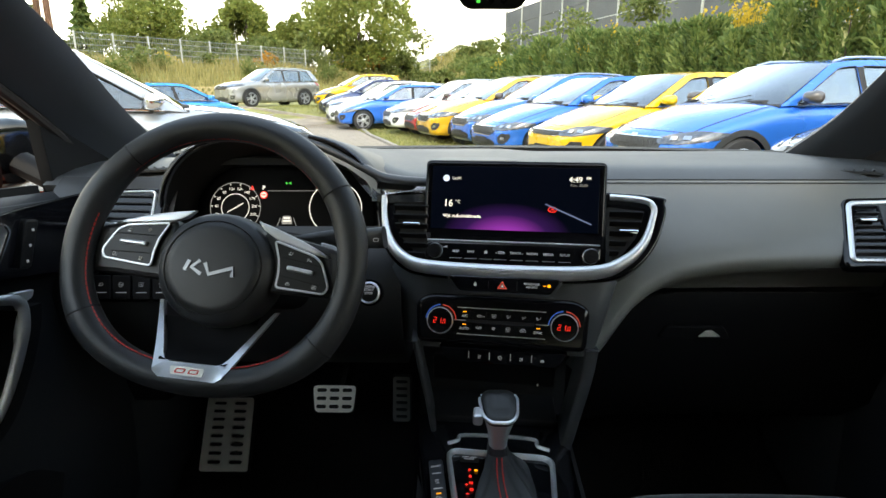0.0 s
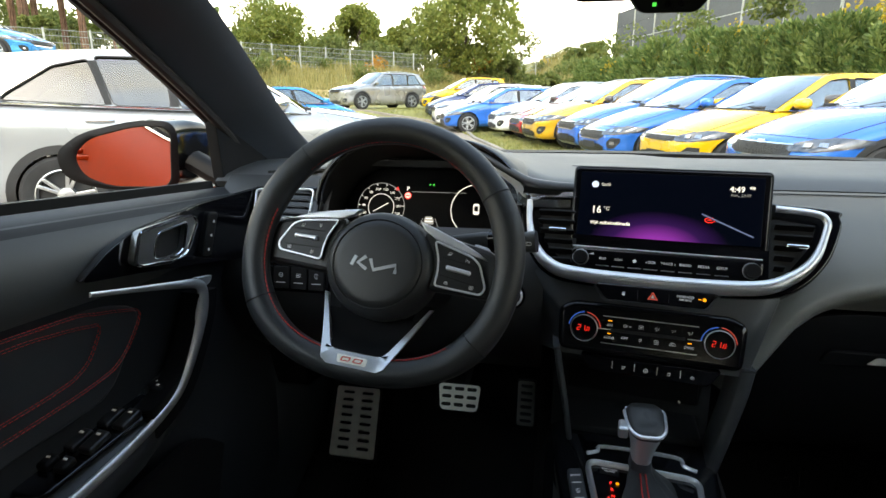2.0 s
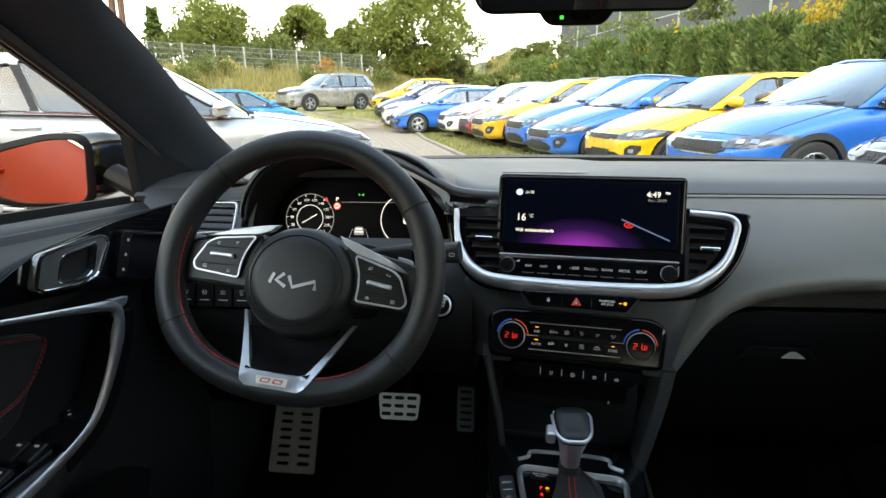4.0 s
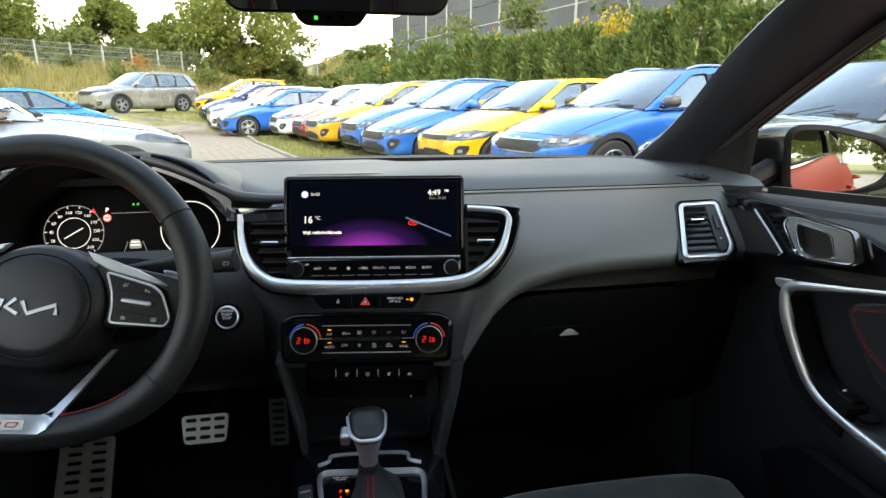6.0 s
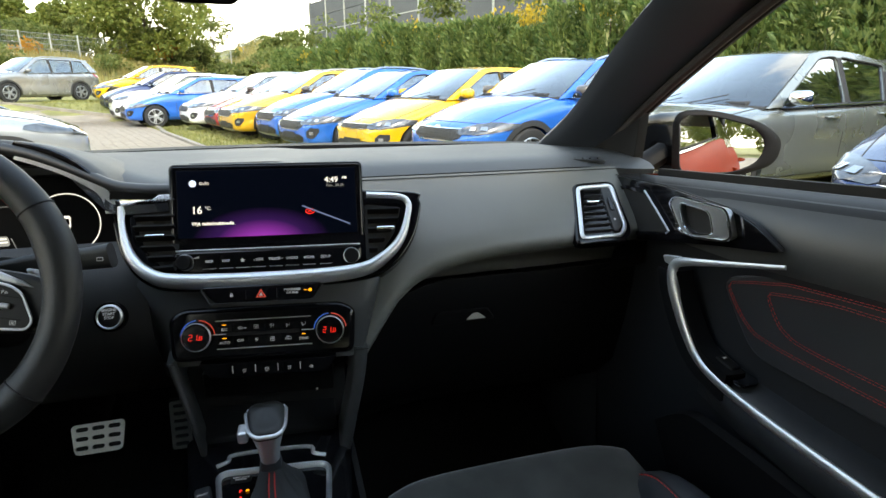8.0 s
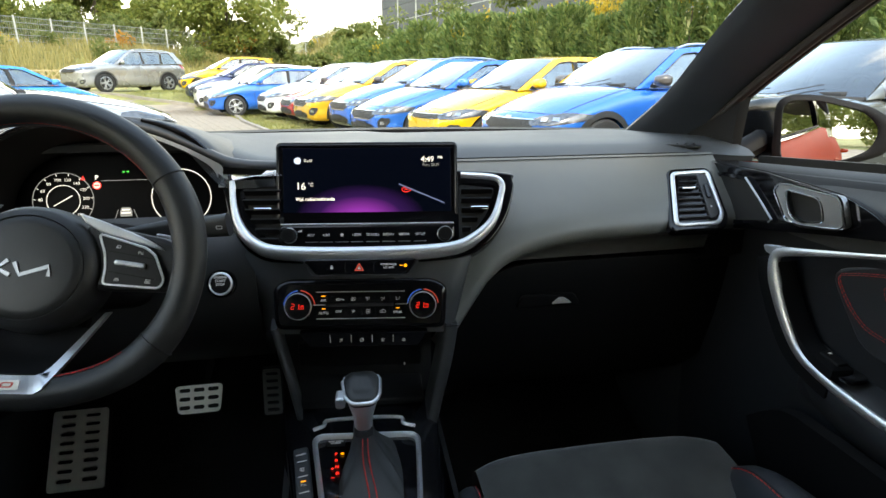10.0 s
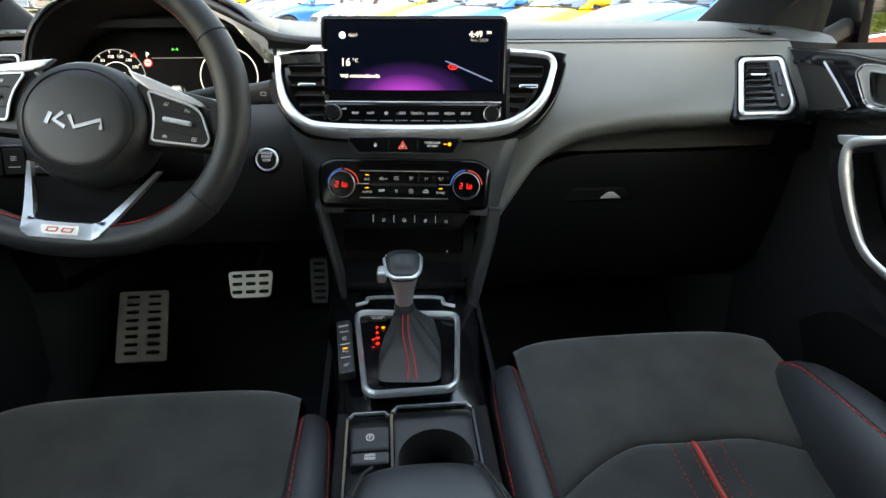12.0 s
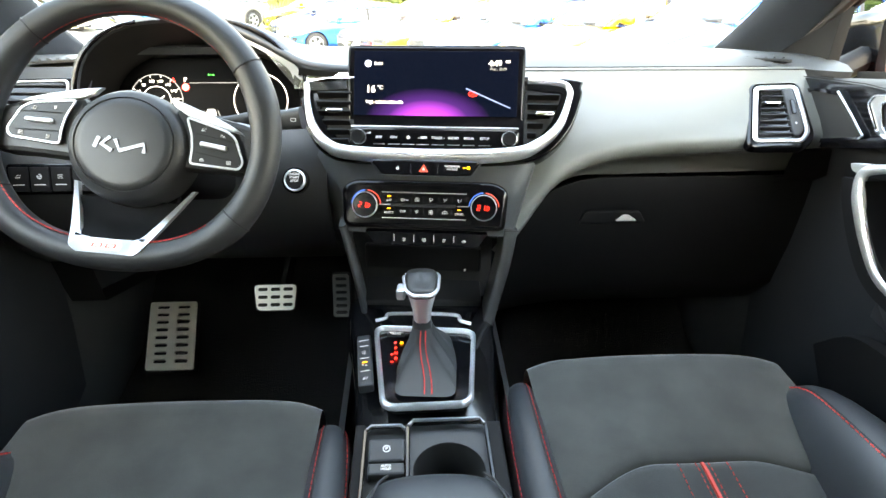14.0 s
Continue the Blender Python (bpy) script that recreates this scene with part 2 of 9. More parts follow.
def box(sx, sy, sz, m=I4, bev=0.0, seg=2):
    bm = bmesh.new()
    bmesh.ops.create_cube(bm, size=1, matrix=Matrix.Diagonal((sx, sy, sz, 1)))
    if bev:
        turned = set(bmesh.ops.bevel(bm, geom=bm.edges[:], offset=bev, segments=seg, profile=0.5, affect="EDGES", clamp_overlap=True)["faces"])
        level = bm.faces.layers.int.new("level")
        for f in bm.faces:
            f[level] = 0 if f in turned else 1
    bmesh.ops.transform(bm, matrix=m, verts=bm.verts)
    return bm


def prism(outline, depth, m=I4, bev=0.0, seg=2):
    """A flat outline (x, y) given thickness along z from 0 to depth, its front edge rounded."""
    bm = bmesh.new()
    f = bm.faces.new([bm.verts.new((p[0], p[1], 0)) for p in outline])
    bmesh.ops.recalc_face_normals(bm, faces=[f])
    ext = bmesh.ops.extrude_face_region(bm, geom=[f])
    top = [g for g in ext["geom"] if isinstance(g, bmesh.types.BMVert)]
    bmesh.ops.translate(bm, verts=top, vec=(0, 0, depth))
    if bev:
        s = set(top)
        edges = [e for e in bm.edges if e.verts[0] in s and e.verts[1] in s]
        bmesh.ops.bevel(bm, geom=edges, offset=bev, segments=seg, profile=0.5, affect="EDGES", clamp_overlap=True)
        bm.normal_update()
        level = bm.faces.layers.int.new("level")
        for f in bm.faces:
            f[level] = 1 if abs(f.normal.z) > 0.999 else 0
    bmesh.ops.transform(bm, matrix=m, verts=bm.verts)
    return bm


def plate(outer, holes, depth, m=I4, warp=None):
    """An outline with holes through it, given thickness."""
    bm = bmesh.new()
    edges = []
    for loop in [outer, *holes]:
        vs = [bm.verts.new((p[0], p[1], 0)) for p in loop]
        edges += [bm.edges.new((vs[i], vs[(i + 1) % len(vs)])) for i in range(len(vs))]
    bmesh.ops.triangle_fill(bm, use_beauty=True, use_dissolve=False, edges=edges)
    faces = bm.faces[:]
    ext = bmesh.ops.extrude_face_region(bm, geom=faces)
    top = [g for g in ext["geom"] if isinstance(g, bmesh.types.BMVert)]
    bmesh.ops.translate(bm, verts=top, vec=(0, 0, depth))
    if warp:
        for v in bm.verts:
            v.co = warp(v.co)
    bmesh.ops.transform(bm, matrix=m, verts=bm.verts)
    return bm


def loft(rows, wrap=False, ends=False):
    """Skin over rows of points; wrap closes every row into a ring, ends caps them."""
    bm = bmesh.new()
    grid = [[bm.verts.new(p) for p in row] for row in rows]
    n = len(grid[0])
    for a, b in zip(grid, grid[1:]):
        for i in range(n if wrap else n - 1):
            j = (i + 1) % n
            bm.faces.new((a[i], a[j], b[j], b[i]))
    if ends and wrap:
        bm.faces.new(grid[0][::-1])
        bm.faces.new(grid[-1])
    return bm


def thick(bm, t):
    """Gives an open skin thickness."""
    bmesh.ops.recalc_face_normals(bm, faces=bm.faces[:])
    bmesh.ops.solidify(bm, geom=bm.faces[:], thickness=t)
    return bm


def curve_through(pts, n=6, closed=False):
    """Smooth line through points (Catmull-Rom)."""
    pts = [Vector(p) for p in pts]
    k = len(pts)
    out = []
    for i in range(k if closed else k - 1):
        if closed:
            p0, p1, p2, p3 = pts[(i - 1) % k], pts[i], pts[(i + 1) % k], pts[(i + 2) % k]
        else:
            p0, p1, p2, p3 = pts[max(i - 1, 0)], pts[i], pts[i + 1], pts[min(i + 2, k - 1)]
        for j in range(n):
            t = j / n
            out.append(0.5 * ((2 * p1) + (p2 - p0) * t + (2 * p0 - 5 * p1 + 4 * p2 - p3) * t * t + (3 * p1 - p0 - 3 * p2 + p3) * t ** 3))
    if not closed:
        out.append(pts[-1])
    return out


def sweep(path, profile, closed=False, up=(0, 0, 1), ends=True, scale=None):
    """Carries a profile (list of (side, up)) along a path."""
    path = [Vector(p) for p in path]
    k = len(path)
    rows = []
    up = Vector(up)
    for i, p in enumerate(path):
        a = path[(i - 1) % k] if closed or i > 0 else p
        b = path[(i + 1) % k] if closed or i < k - 1 else p
        d = (b - a).normalized()
        side = d.cross(up)
        side = side.normalized() if side.length > 1e-4 else Vector((1, 0, 0))
        u = side.cross(d).normalized()
        s = scale(i / max(1, k - 1)) if scale else 1.0
        rows.append([p + side * q[0] * s + u * q[1] * s for q in profile])
    if closed:
        rows.append(rows[0])
    bm = loft(rows, wrap=True, ends=ends and not closed)
    if closed:
        bmesh.ops.remove_doubles(bm, verts=bm.verts, dist=1e-6)
    return bm


def circle(r, n=12, rx=None):
    return [((rx or r) * math.cos(2 * math.pi * i / n), r * math.sin(2 * math.pi * i / n)) for i in range(n)]


def rrect(w, h, r, n=4, cx=0.0, cy=0.0):
    """Rounded rectangle outline."""
    out = []
    for sx, sy, a0 in ((1, 1, 0), (-1, 1, 90), (-1, -1, 180), (1, -1, 270)):
        for i in range(n + 1):
            a = radians(a0 + 90 * i / n)
            out.append((cx + sx * (w / 2 - r) + r * math.cos(a), cy + sy * (h / 2 - r) + r * math.sin(a)))
    return out


def rounded(pts, r, n=4):
    """Rounds the corners of a polygon outline."""
    out = []
    k = len(pts)
    for i in range(k):
        p0, p, p2 = Vector(pts[i - 1][:2]), Vector(pts[i][:2]), Vector(pts[(i + 1) % k][:2])
        a, b = (p0 - p), (p2 - p)
        d = min(r, a.length * 0.45, b.length * 0.45)
        s, e = p + a.normalized() * d, p + b.normalized() * d
        for j in range(n + 1):
            t = j / n
            q = s * (1 - t) ** 2 + p * 2 * t * (1 - t) + e * t * t
            out.append((q.x, q.y))
    return out


def inset(pts, d):
    """Shrinks a roughly convex outline towards its middle."""
    c = sum((Vector(p[:2]) for p in pts), Vector((0, 0))) / len(pts)
    out = []
    for p in pts:
        v = Vector(p[:2]) - c
        out.append(tuple(c + v * max(0.05, 1 - d / max(v.length, 1e-6))))
    return out


def revolve(profile, n=32, m=I4, ends=True):
    """Turns a profile of (radius, z) about z."""
    rows = [[(r * math.cos(2 * math.pi * i / n), r * math.sin(2 * math.pi * i / n), z) for i in range(n)] for r, z in profile]
    bm = loft(rows, wrap=True, ends=ends)
    bmesh.ops.transform(bm, matrix=m, verts=bm.verts)
    return bm


def panel_at(o, yaw=0.0, tilt=0.0, roll=0.0):
    """A frame whose x runs right, y up and z towards the rear of the car; tilt leans its top forward."""
    return Matrix.Translation(o) @ Matrix.Rotation(radians(yaw), 4, "Z") @ Matrix.Rotation(radians(90 - tilt), 4, "X") @ Matrix.Rotation(radians(roll), 4, "Z")


def words(body, size, m, align="CENTER", bold=0.0, squeeze=1.0):
    """Raised lettering in the built-in face, as a bmesh."""
    cu = bpy.data.curves.new("lettering", "FONT")
    cu.body, cu.size, cu.align_x, cu.align_y = body, size, align, "CENTER"
    cu.extrude, cu.resolution_u, cu.offset = 0.00015, 2, bold
    ob = bpy.data.objects.new("lettering", cu)
    scene.collection.objects.link(ob)
    me = bpy.data.meshes.new_from_object(ob)
    bm = bmesh.new()
    bm.from_mesh(me)
    bpy.data.objects.remove(ob)
    bpy.data.curves.remove(cu)
    bpy.data.meshes.remove(me)
    bmesh.ops.transform(bm, matrix=m @ Matrix.Diagonal((squeeze, 1, 1, 1)), verts=bm.verts)
    return bm


def bar(w, h, m, x=0.0, y=0.0, z=0.0, d=0.0006):
    return box(w, h, d, m @ Matrix.Translation((x, y, z)))


def stitches(path, length=0.006, gap=0.0035, r=0.0008, up=(0, 0, 1)):
    """A row of short thread stitches along a line."""
    path = [Vector(p) for p in path]
    bm = bmesh.new()
    cum = [0.0]
    for a, b in zip(path, path[1:]):
        cum.append(cum[-1] + (b - a).length)

    def at(s):
        for i in range(len(path) - 1):
            if cum[i + 1] >= s:
                t = (s - cum[i]) / max(1e-9, cum[i + 1] - cum[i])
                return path[i].lerp(path[i + 1], t)
        return path[-1]
    verts, faces = [], []
    s = 0.0
    while s + length < cum[-1]:
        a, b = at(s), at(s + length)
        d = (b - a).normalized()
        side = d.cross(Vector(up))
        side = side.normalized() * r if side.length > 1e-5 else Vector((r, 0, 0))
        u = side.cross(d).normalized() * r
        k = len(verts)
        for p, q in ((a, 0.6), (b, 0.6)):
            verts += [p + side * q, p + u, p - side * q, p - u]
        faces += [(k, k + 1, k + 5, k + 4), (k + 1, k + 2, k + 6, k + 5), (k + 2, k + 3, k + 7, k + 6), (k + 3, k, k + 4, k + 7), (k, k + 3, k + 2, k + 1), (k + 4, k + 5, k + 6, k + 7)]
        s += length + gap
    me = bpy.data.meshes.new("tmp")
    me.from_pydata(verts, [], faces)
    bm.from_mesh(me)
    bpy.data.meshes.remove(me)
    return bm


from mathutils.bvhtree import BVHTree

# ---- the car around the camera: floor, pillars, roof, doors, glass ----
CAR_RED = material("orange_red_paint", (0.27, 0.020, 0.003), 0.5, 0.0, spec=0.02, coat=0.0, stain=0.08, stain_size=2)


LOWER = material("lower_door_plastic", (0.014, 0.0155, 0.018), 0.5, spec=0.3, grain=0.12, grain_size=900, stain=0.12, stain_size=5, voronoi=True)


def belt(y):
    """Height of the window sill along the doors."""
    return 1.043 - 0.075 * (y - 0.47)


def build_floor():
    rows = []
    for x in (-0.72, -0.66, -0.30, -0.13, -0.10, 0.10, 0.13, 0.30, 0.66, 0.72):
        tunnel = 0.14 if abs(x) < 0.12 else 0.0
        rows.append([(x, y, z + (tunnel if y < 1.2 else 0)) for y, z in ((-1.7, 0.32), (-0.5, 0.32), (0.4, 0.30), (0.95, 0.29), (1.15, 0.36), (1.36, 0.58), (1.44, 1.0))])
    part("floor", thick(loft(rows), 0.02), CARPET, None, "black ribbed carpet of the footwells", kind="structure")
    mat = thing("floor_mat", "black textile floor mat in the footwell", "mat", (-0.36, 0.75, 0.30))
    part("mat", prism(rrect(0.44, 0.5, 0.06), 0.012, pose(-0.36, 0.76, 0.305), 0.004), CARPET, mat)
    part("binding", sweep([(p[0] - 0.36, p[1] + 0.76, 0.318) for p in rrect(0.44, 0.5, 0.06)], circle(0.004, 6), closed=True), HARD, mat)
    copy_thing(mat, pose(0.37, 0.75, 0.30))


def build_headliner():
    rows = []
    for x in (-0.62, -0.5, -0.25, 0, 0.25, 0.5, 0.62):
        c = 1 - (x / 0.62) ** 2
        rows.append([(x, y, z + 0.03 * c) for y, z in ((0.60 - 0.03 * (1 - c), 1.335), (0.45, 1.352), (0.0, 1.375), (-0.8, 1.37), (-1.7, 1.30))])
    part("ceiling", thick(loft(rows), 0.03), LINER, None, "dark grey cloth headliner", kind="structure")
    # rear of the cabin, out of sight
    part("wall_rear", box(1.44, 0.04, 0.62, pose(0, -1.75, 0.62)), LINER, None, "dark rear trim of the cabin", kind="structure")
    for s, n in ((-1, "wall_left"), (1, "wall_right")):
        part(n, box(0.02, 3.2, 0.72, pose(0.745 * s, -0.1, 0.62)), LINER, None, "dark inner sill of the car body", kind="structure")
        rows = [[(s * 0.70, 0.90, z), (s * 0.665, 0.96, z), (s * 0.66, 1.15, z), (s * 0.655, 1.42, z)] for z in (0.27, 0.5, 0.7, 0.97)]
        part("trim", thick(loft(rows), 0.006), SOFT, None, "black kick panel in the footwell", kind="structure", smooth=60)


SEAL = material("brown_black_seal", (0.030, 0.024, 0.021), 0.7, grain=0.2, grain_size=200, stain=0.2, stain_size=20)


def build_pillar(s, name):
    """Front roof pillar: a cloth-covered bar that leans back from the dash corner to the roof."""
    o, u = (0.022, 0.034) if s < 0 else (0.0, 0.004)
    back = 0.038 if s < 0 else 0.0
    inner = curve_through([((0.66 + o) * s, 1.33, 0.985), ((0.652 + o) * s, 1.25, 1.030), ((0.632 + o) * s, 1.06, 1.118), ((0.588 + u) * s, 0.85, 1.235), ((0.555 + u) * s, 0.68, 1.305), ((0.53 + u) * s, 0.50, 1.365)], 4)
    outer = curve_through([(0.735 * s, 1.17 - back, 0.985), (0.728 * s, 1.08 - back, 1.045), (0.715 * s, 0.965 - back, 1.118), (0.692 * s, 0.815 - back, 1.195), (0.668 * s, 0.64 - back, 1.278), (0.648 * s, 0.45, 1.36 - back * 0.4)], 4)
    rows = []
    for a, b in zip(inner, outer):
        mid = (a + b) / 2
        out = Vector((0.5 * s, 0.35, 0.35)) * 0.10
        bow = Vector((-s * 0.5, -0.8, 0.1)).normalized() * 0.011
        rows.append([a + out * 0.35, a, a.lerp(b, 0.10) + bow * 1.0, a.lerp(b, 0.28) + bow * 1.5, a.lerp(b, 0.5) + bow * 1.3, a.lerp(b, 0.75) + bow * 0.5, b, b + out * 0.35, mid + out])
    part(name, loft(rows, wrap=True, ends=True), PILLAR, None, "charcoal cloth-covered front roof pillar", kind="structure", smooth=60)
    # rubber seal along the door edge
    seal = [p + Vector((0.004 * s, -0.006, -0.006)) for p in outer]
    part("trim", sweep(seal, circle(0.008, 8)), SEAL, None, "black rubber door seal along the pillar", kind="structure")
    # painted door frame outside the pillar
    frame_line = [p + Vector((0.024 * s, 0.004, 0.004)) for p in outer]
    part("trim", sweep(frame_line, circle(0.015, 8)), HARD, None, "black window frame of the front door", kind="structure")


def leaf(points, s, x, depth, bev=0.003, r=0.012):
    """A panel drawn in side view (y, z), standing proud of the door at x towards the cabin."""
    m = Matrix(((0, 0, -s, x * s), (1, 0, 0, 0), (0, 1, 0, 0), (0, 0, 0, 1)))
    return prism(rounded(points, r), depth, m, bev)


def build_door(s, name, label):
    d = thing(name, label, "door", (0.7 * s, 0.3, 0.3), kind="structure")
    ys = [1.02, 0.95, 0.85, 0.72, 0.60, 0.48, 0.30, 0.0, -0.38]
    rows = []
    for y in ys:
        b = belt(y)
        rows.append([(s * x, y, z) for x, z in ((0.70, 0.34), (0.672, 0.42), (0.668, 0.56), (0.668, 0.66), (0.672, 0.74), (0.674, 0.86),
                     (0.668, b - 0.135), (0.658, b - 0.10), (0.660, b - 0.05), (0.675, b - 0.018), (0.70, b - 0.002), (0.725, b - 0.004), (0.73, b - 0.04))])
    part("panel", thick(loft(rows), 0.004), LOWER, d, "charcoal soft plastic door lining", smooth=60)
    # upper soft shoulder below the glass
    rows = []
    for y in [0.93, 0.85, 0.72, 0.60, 0.48, 0.30, 0.0, -0.38]:
        b = belt(y)
        k = 1 if y < 0.62 else max(0.0, (0.93 - y) / 0.31)
        rows.append([(s * x, y, z) for x, z in ((0.705, b - 0.002), (0.684, b - 0.012), (0.670 - 0.012 * k, b - 0.035), (0.663 - 0.016 * k, b - 0.07), (0.668 - 0.014 * k, b - 0.10), (0.674, b - 0.125))])
    part("shoulder", loft(rows), PAD, d, smooth=70)
    # fittings sit a little further back on the driver's side
    dy = -0.036 if s < 0 else 0.0

    def at(bm, k=1.0):
        bmesh.ops.translate(bm, verts=bm.verts, vec=(0, dy * k, 0))
        return bm
    # gloss black leaf with the release handle
    blade = [(0.950, 1.010), (0.75, 1.013), (0.608, 1.004), (0.563, 0.990), (0.518, 0.966), (0.619, 0.949), (0.714, 0.931), (0.92, 0.890)]
    part("trim_backing", at(leaf(blade, s, 0.646, 0.0104)), HARD, d, "matt black edge of the trim panel")
    part("trim_panel", at(leaf(blade, s, 0.6357, 0.0007, 0.0)), GLOSS, d, "piano black trim panel")
    part("edge_line", at(sweep([(s * 0.634, y, z) for y, z in ((0.935, 1.0125), (0.75, 1.0155), (0.612, 1.0065), (0.565, 0.993), (0.516, 0.9685))], circle(0.0008, 5))), HARD, d)
    hm = Matrix(((0, 0, -s, 0.636 * s), (1, 0, 0, 0), (0, 1, 0, 0), (0, 0, 0, 1)))
    outer = rounded([(0.7205, 0.9930), (0.7125, 1.0040), (0.6930, 1.0065), (0.6050, 1.0045), (0.5900, 0.9690), (0.6000, 0.9625), (0.6620, 0.9520), (0.6900, 0.9550)], 0.009, 6)
    inner_ = rounded([(0.6990, 0.9985), (0.6360, 0.9965), (0.6225, 0.9665), (0.6620, 0.9575), (0.6830, 0.9620)], 0.010, 6)
    h = part("release_handle", at(plate(outer, [inner_], 0.012, hm)), DISH, d, "satin chrome release handle ring")
    # black sheet, shade inside the ring put into its colour
    part("recess", at(prism(inner_, 0.003, hm)), VOID, h)
    part("ring_edge", at(sweep([hm @ Vector((q[0], q[1], 0.012)) for q in outer], circle(0.0022, 6), closed=True, up=(1, 0, 0))), BRIGHT, h)
    part("ring_edge", at(sweep([hm @ Vector((q[0], q[1], 0.012)) for q in inner_], circle(0.0016, 6), closed=True, up=(1, 0, 0))), BRIGHT, h)
    # silver grab strip: a bar with a flared end along the top, and a post that turns into the arm rest edge
    line = curve_through([(s * 0.630, 0.505, 0.952), (s * 0.628, 0.592, 0.931), (s * 0.627, 0.650, 0.9165), (s * 0.627, 0.684, 0.907), (s * 0.627, 0.699, 0.897), (s * 0.627, 0.700, 0.880), (s * 0.628, 0.691, 0.853), (s * 0.630, 0.667, 0.810), (s * 0.630, 0.632, 0.772), (s * 0.627, 0.587, 0.757), (s * 0.622, 0.512, 0.750), (s * 0.616, 0.40, 0.748),
                          (s * 0.612, 0.25, 0.747), (s * 0.610, -0.05, 0.750), (s * 0.610, -0.38, 0.755)], 6)

    def broad(t):
        return 0.26 + 0.36 * min(1.0, t / 0.20) ** 1.3 + 0.40 * max(0.0, 1 - abs(t - 0.42) / 0.20)
    strip = sweep(line, [(-0.0115, 0.001), (-0.0095, -0.0035), (-0.0030, -0.0062), (0.0030, -0.0062), (0.0095, -0.0035), (0.0115, 0.001), (0.0100, 0.005), (-0.0100, 0.005)], up=(s, 0, 0), scale=broad)
    add(strip, leaf([(0.690, 0.914), (0.728, 0.9065), (0.722, 0.897), (0.700, 0.893)], s, 0.634, 0.007, 0.002, 0.004))
    part("grab_strip", at(strip, 0.5), CHROME, d, "curved satin silver grab strip", smooth=50)
    part("grab_post", at(sweep([q + Vector((s * 0.020, 0.012, 0)) for q in line[28:58]], [(-0.022, -0.020), (0.022, -0.020), (0.022, 0.012), (-0.018, 0.012)], up=(s, 0, 0)), 0.5), HARD, d, smooth=60)
    # arm rest shelf
    rows = []
    for y, zz, inn in ((0.66, 0.775, 0.652), (0.62, 0.766, 0.636), (0.56, 0.752, 0.626), (0.45, 0.746, 0.618), (0.2, 0.744, 0.610), (-0.38, 0.752, 0.608)):
        rows.append([(s * x, y, z) for x, z in ((0.690, zz + 0.012), (0.655, zz + 0.010), (inn + 0.010, zz + 0.002), (inn, zz - 0.006), (inn + 0.002, zz - 0.03), (inn + 0.018, zz - 0.06), (0.668, zz - 0.085))])
    part("armrest", at(loft(rows), 0.5), LEATHER, d, "black padded arm rest", smooth=60)
    # stitched insert above the arm rest
    part("insert", at(leaf([(0.640, 0.893), (0.56, 0.925), (0.45, 0.942), (-0.36, 0.965), (-0.36, 0.80), (0.565, 0.80)], s, 0.668, 0.005, 0.004, 0.03)), LEATHER, d)
    for pts in ([(-0.36, 0.955), (0.20, 0.945), (0.485, 0.926), (0.55, 0.914), (0.600, 0.900), (0.617, 0.890), (0.598, 0.863), (0.572, 0.842), (0.545, 0.834), (0.465, 0.830), (0.2, 0.830), (-0.36, 0.84)],
                [(-0.36, 0.940), (0.20, 0.932), (0.420, 0.921), (0.483, 0.914), (0.535, 0.904), (0.549, 0.897), (0.530, 0.868), (0.512, 0.856), (0.485, 0.850), (0.40, 0.848), (0.1, 0.848), (-0.36, 0.855)]):
        for off in (0.0, 0.0034):
            p3 = [Vector((s * 0.6610, y + off * 0.6, z - off)) for y, z in pts]
            part("stitching", at(stitches(curve_through(p3, 8), 0.0046, 0.0020, 0.0006, up=(1, 0, 0)), 0.7), RED, d, "red double stitching")
    # window switches on the arm rest
    if s < 0:
        sw = part("switch_panel", prism(rounded([(-0.026, -0.16), (0.018, -0.16), (0.022, 0.085), (-0.014, 0.10)], 0.012), 0.005, pose(-0.655, 0.550, 0.765, 2, 6, 0), 0.0015), GLOSS, d, "black window switch panel")
        for dx, dy2 in ((-0.014, -0.075), (0.009, -0.075), (-0.012, -0.025), (0.011, -0.025)):
            part("switch", box(0.018, 0.034, 0.009, pose(-0.655 + dx, 0.550 + dy2, 0.7725, 9, 6, 0), 0.003), POD, sw)
            part("symbol", box(0.005, 0.003, 0.0008, pose(-0.655 + dx, 0.557 + dy2, 0.7790, 9, 6, 0)), MARK, sw)
        for dx in (-0.013, 0.009):
            part("switch", box(0.015, 0.020, 0.010, pose(-0.655 + dx, 0.550 - 0.118, 0.772, 9, 6, 0), 0.003), HARD, sw)
            part("symbol", box(0.004, 0.0025, 0.0008, pose(-0.655 + dx, 0.552 - 0.118, 0.7782, 9, 6, 0)), MARK, sw)
        kn = revolve([(0.019, 0), (0.019, 0.009), (0.016, 0.011), (0.012, 0.011)], 24, pose(-0.652, 0.605, 0.771, 2, 6, 0))
        part("mirror_knob", kn, HARD, sw, "ridged mirror adjusting knob")
        for a in range(4):
            part("symbol", box(0.003, 0.003, 0.0008, pose(-0.652 + 0.009 * math.cos(a * math.pi / 2), 0.605 + 0.009 * math.sin(a * math.pi / 2), 0.7826)), MARK, sw)
        # memory and seat heating keys by the handle
        keys = part("seat_switch", leaf([(0.742, 0.996), (0.718, 1.001), (0.690, 0.9405), (0.712, 0.935)], s, 0.636, 0.010, 0.003, 0.006), HARD, d, "upright three-key seat switch")
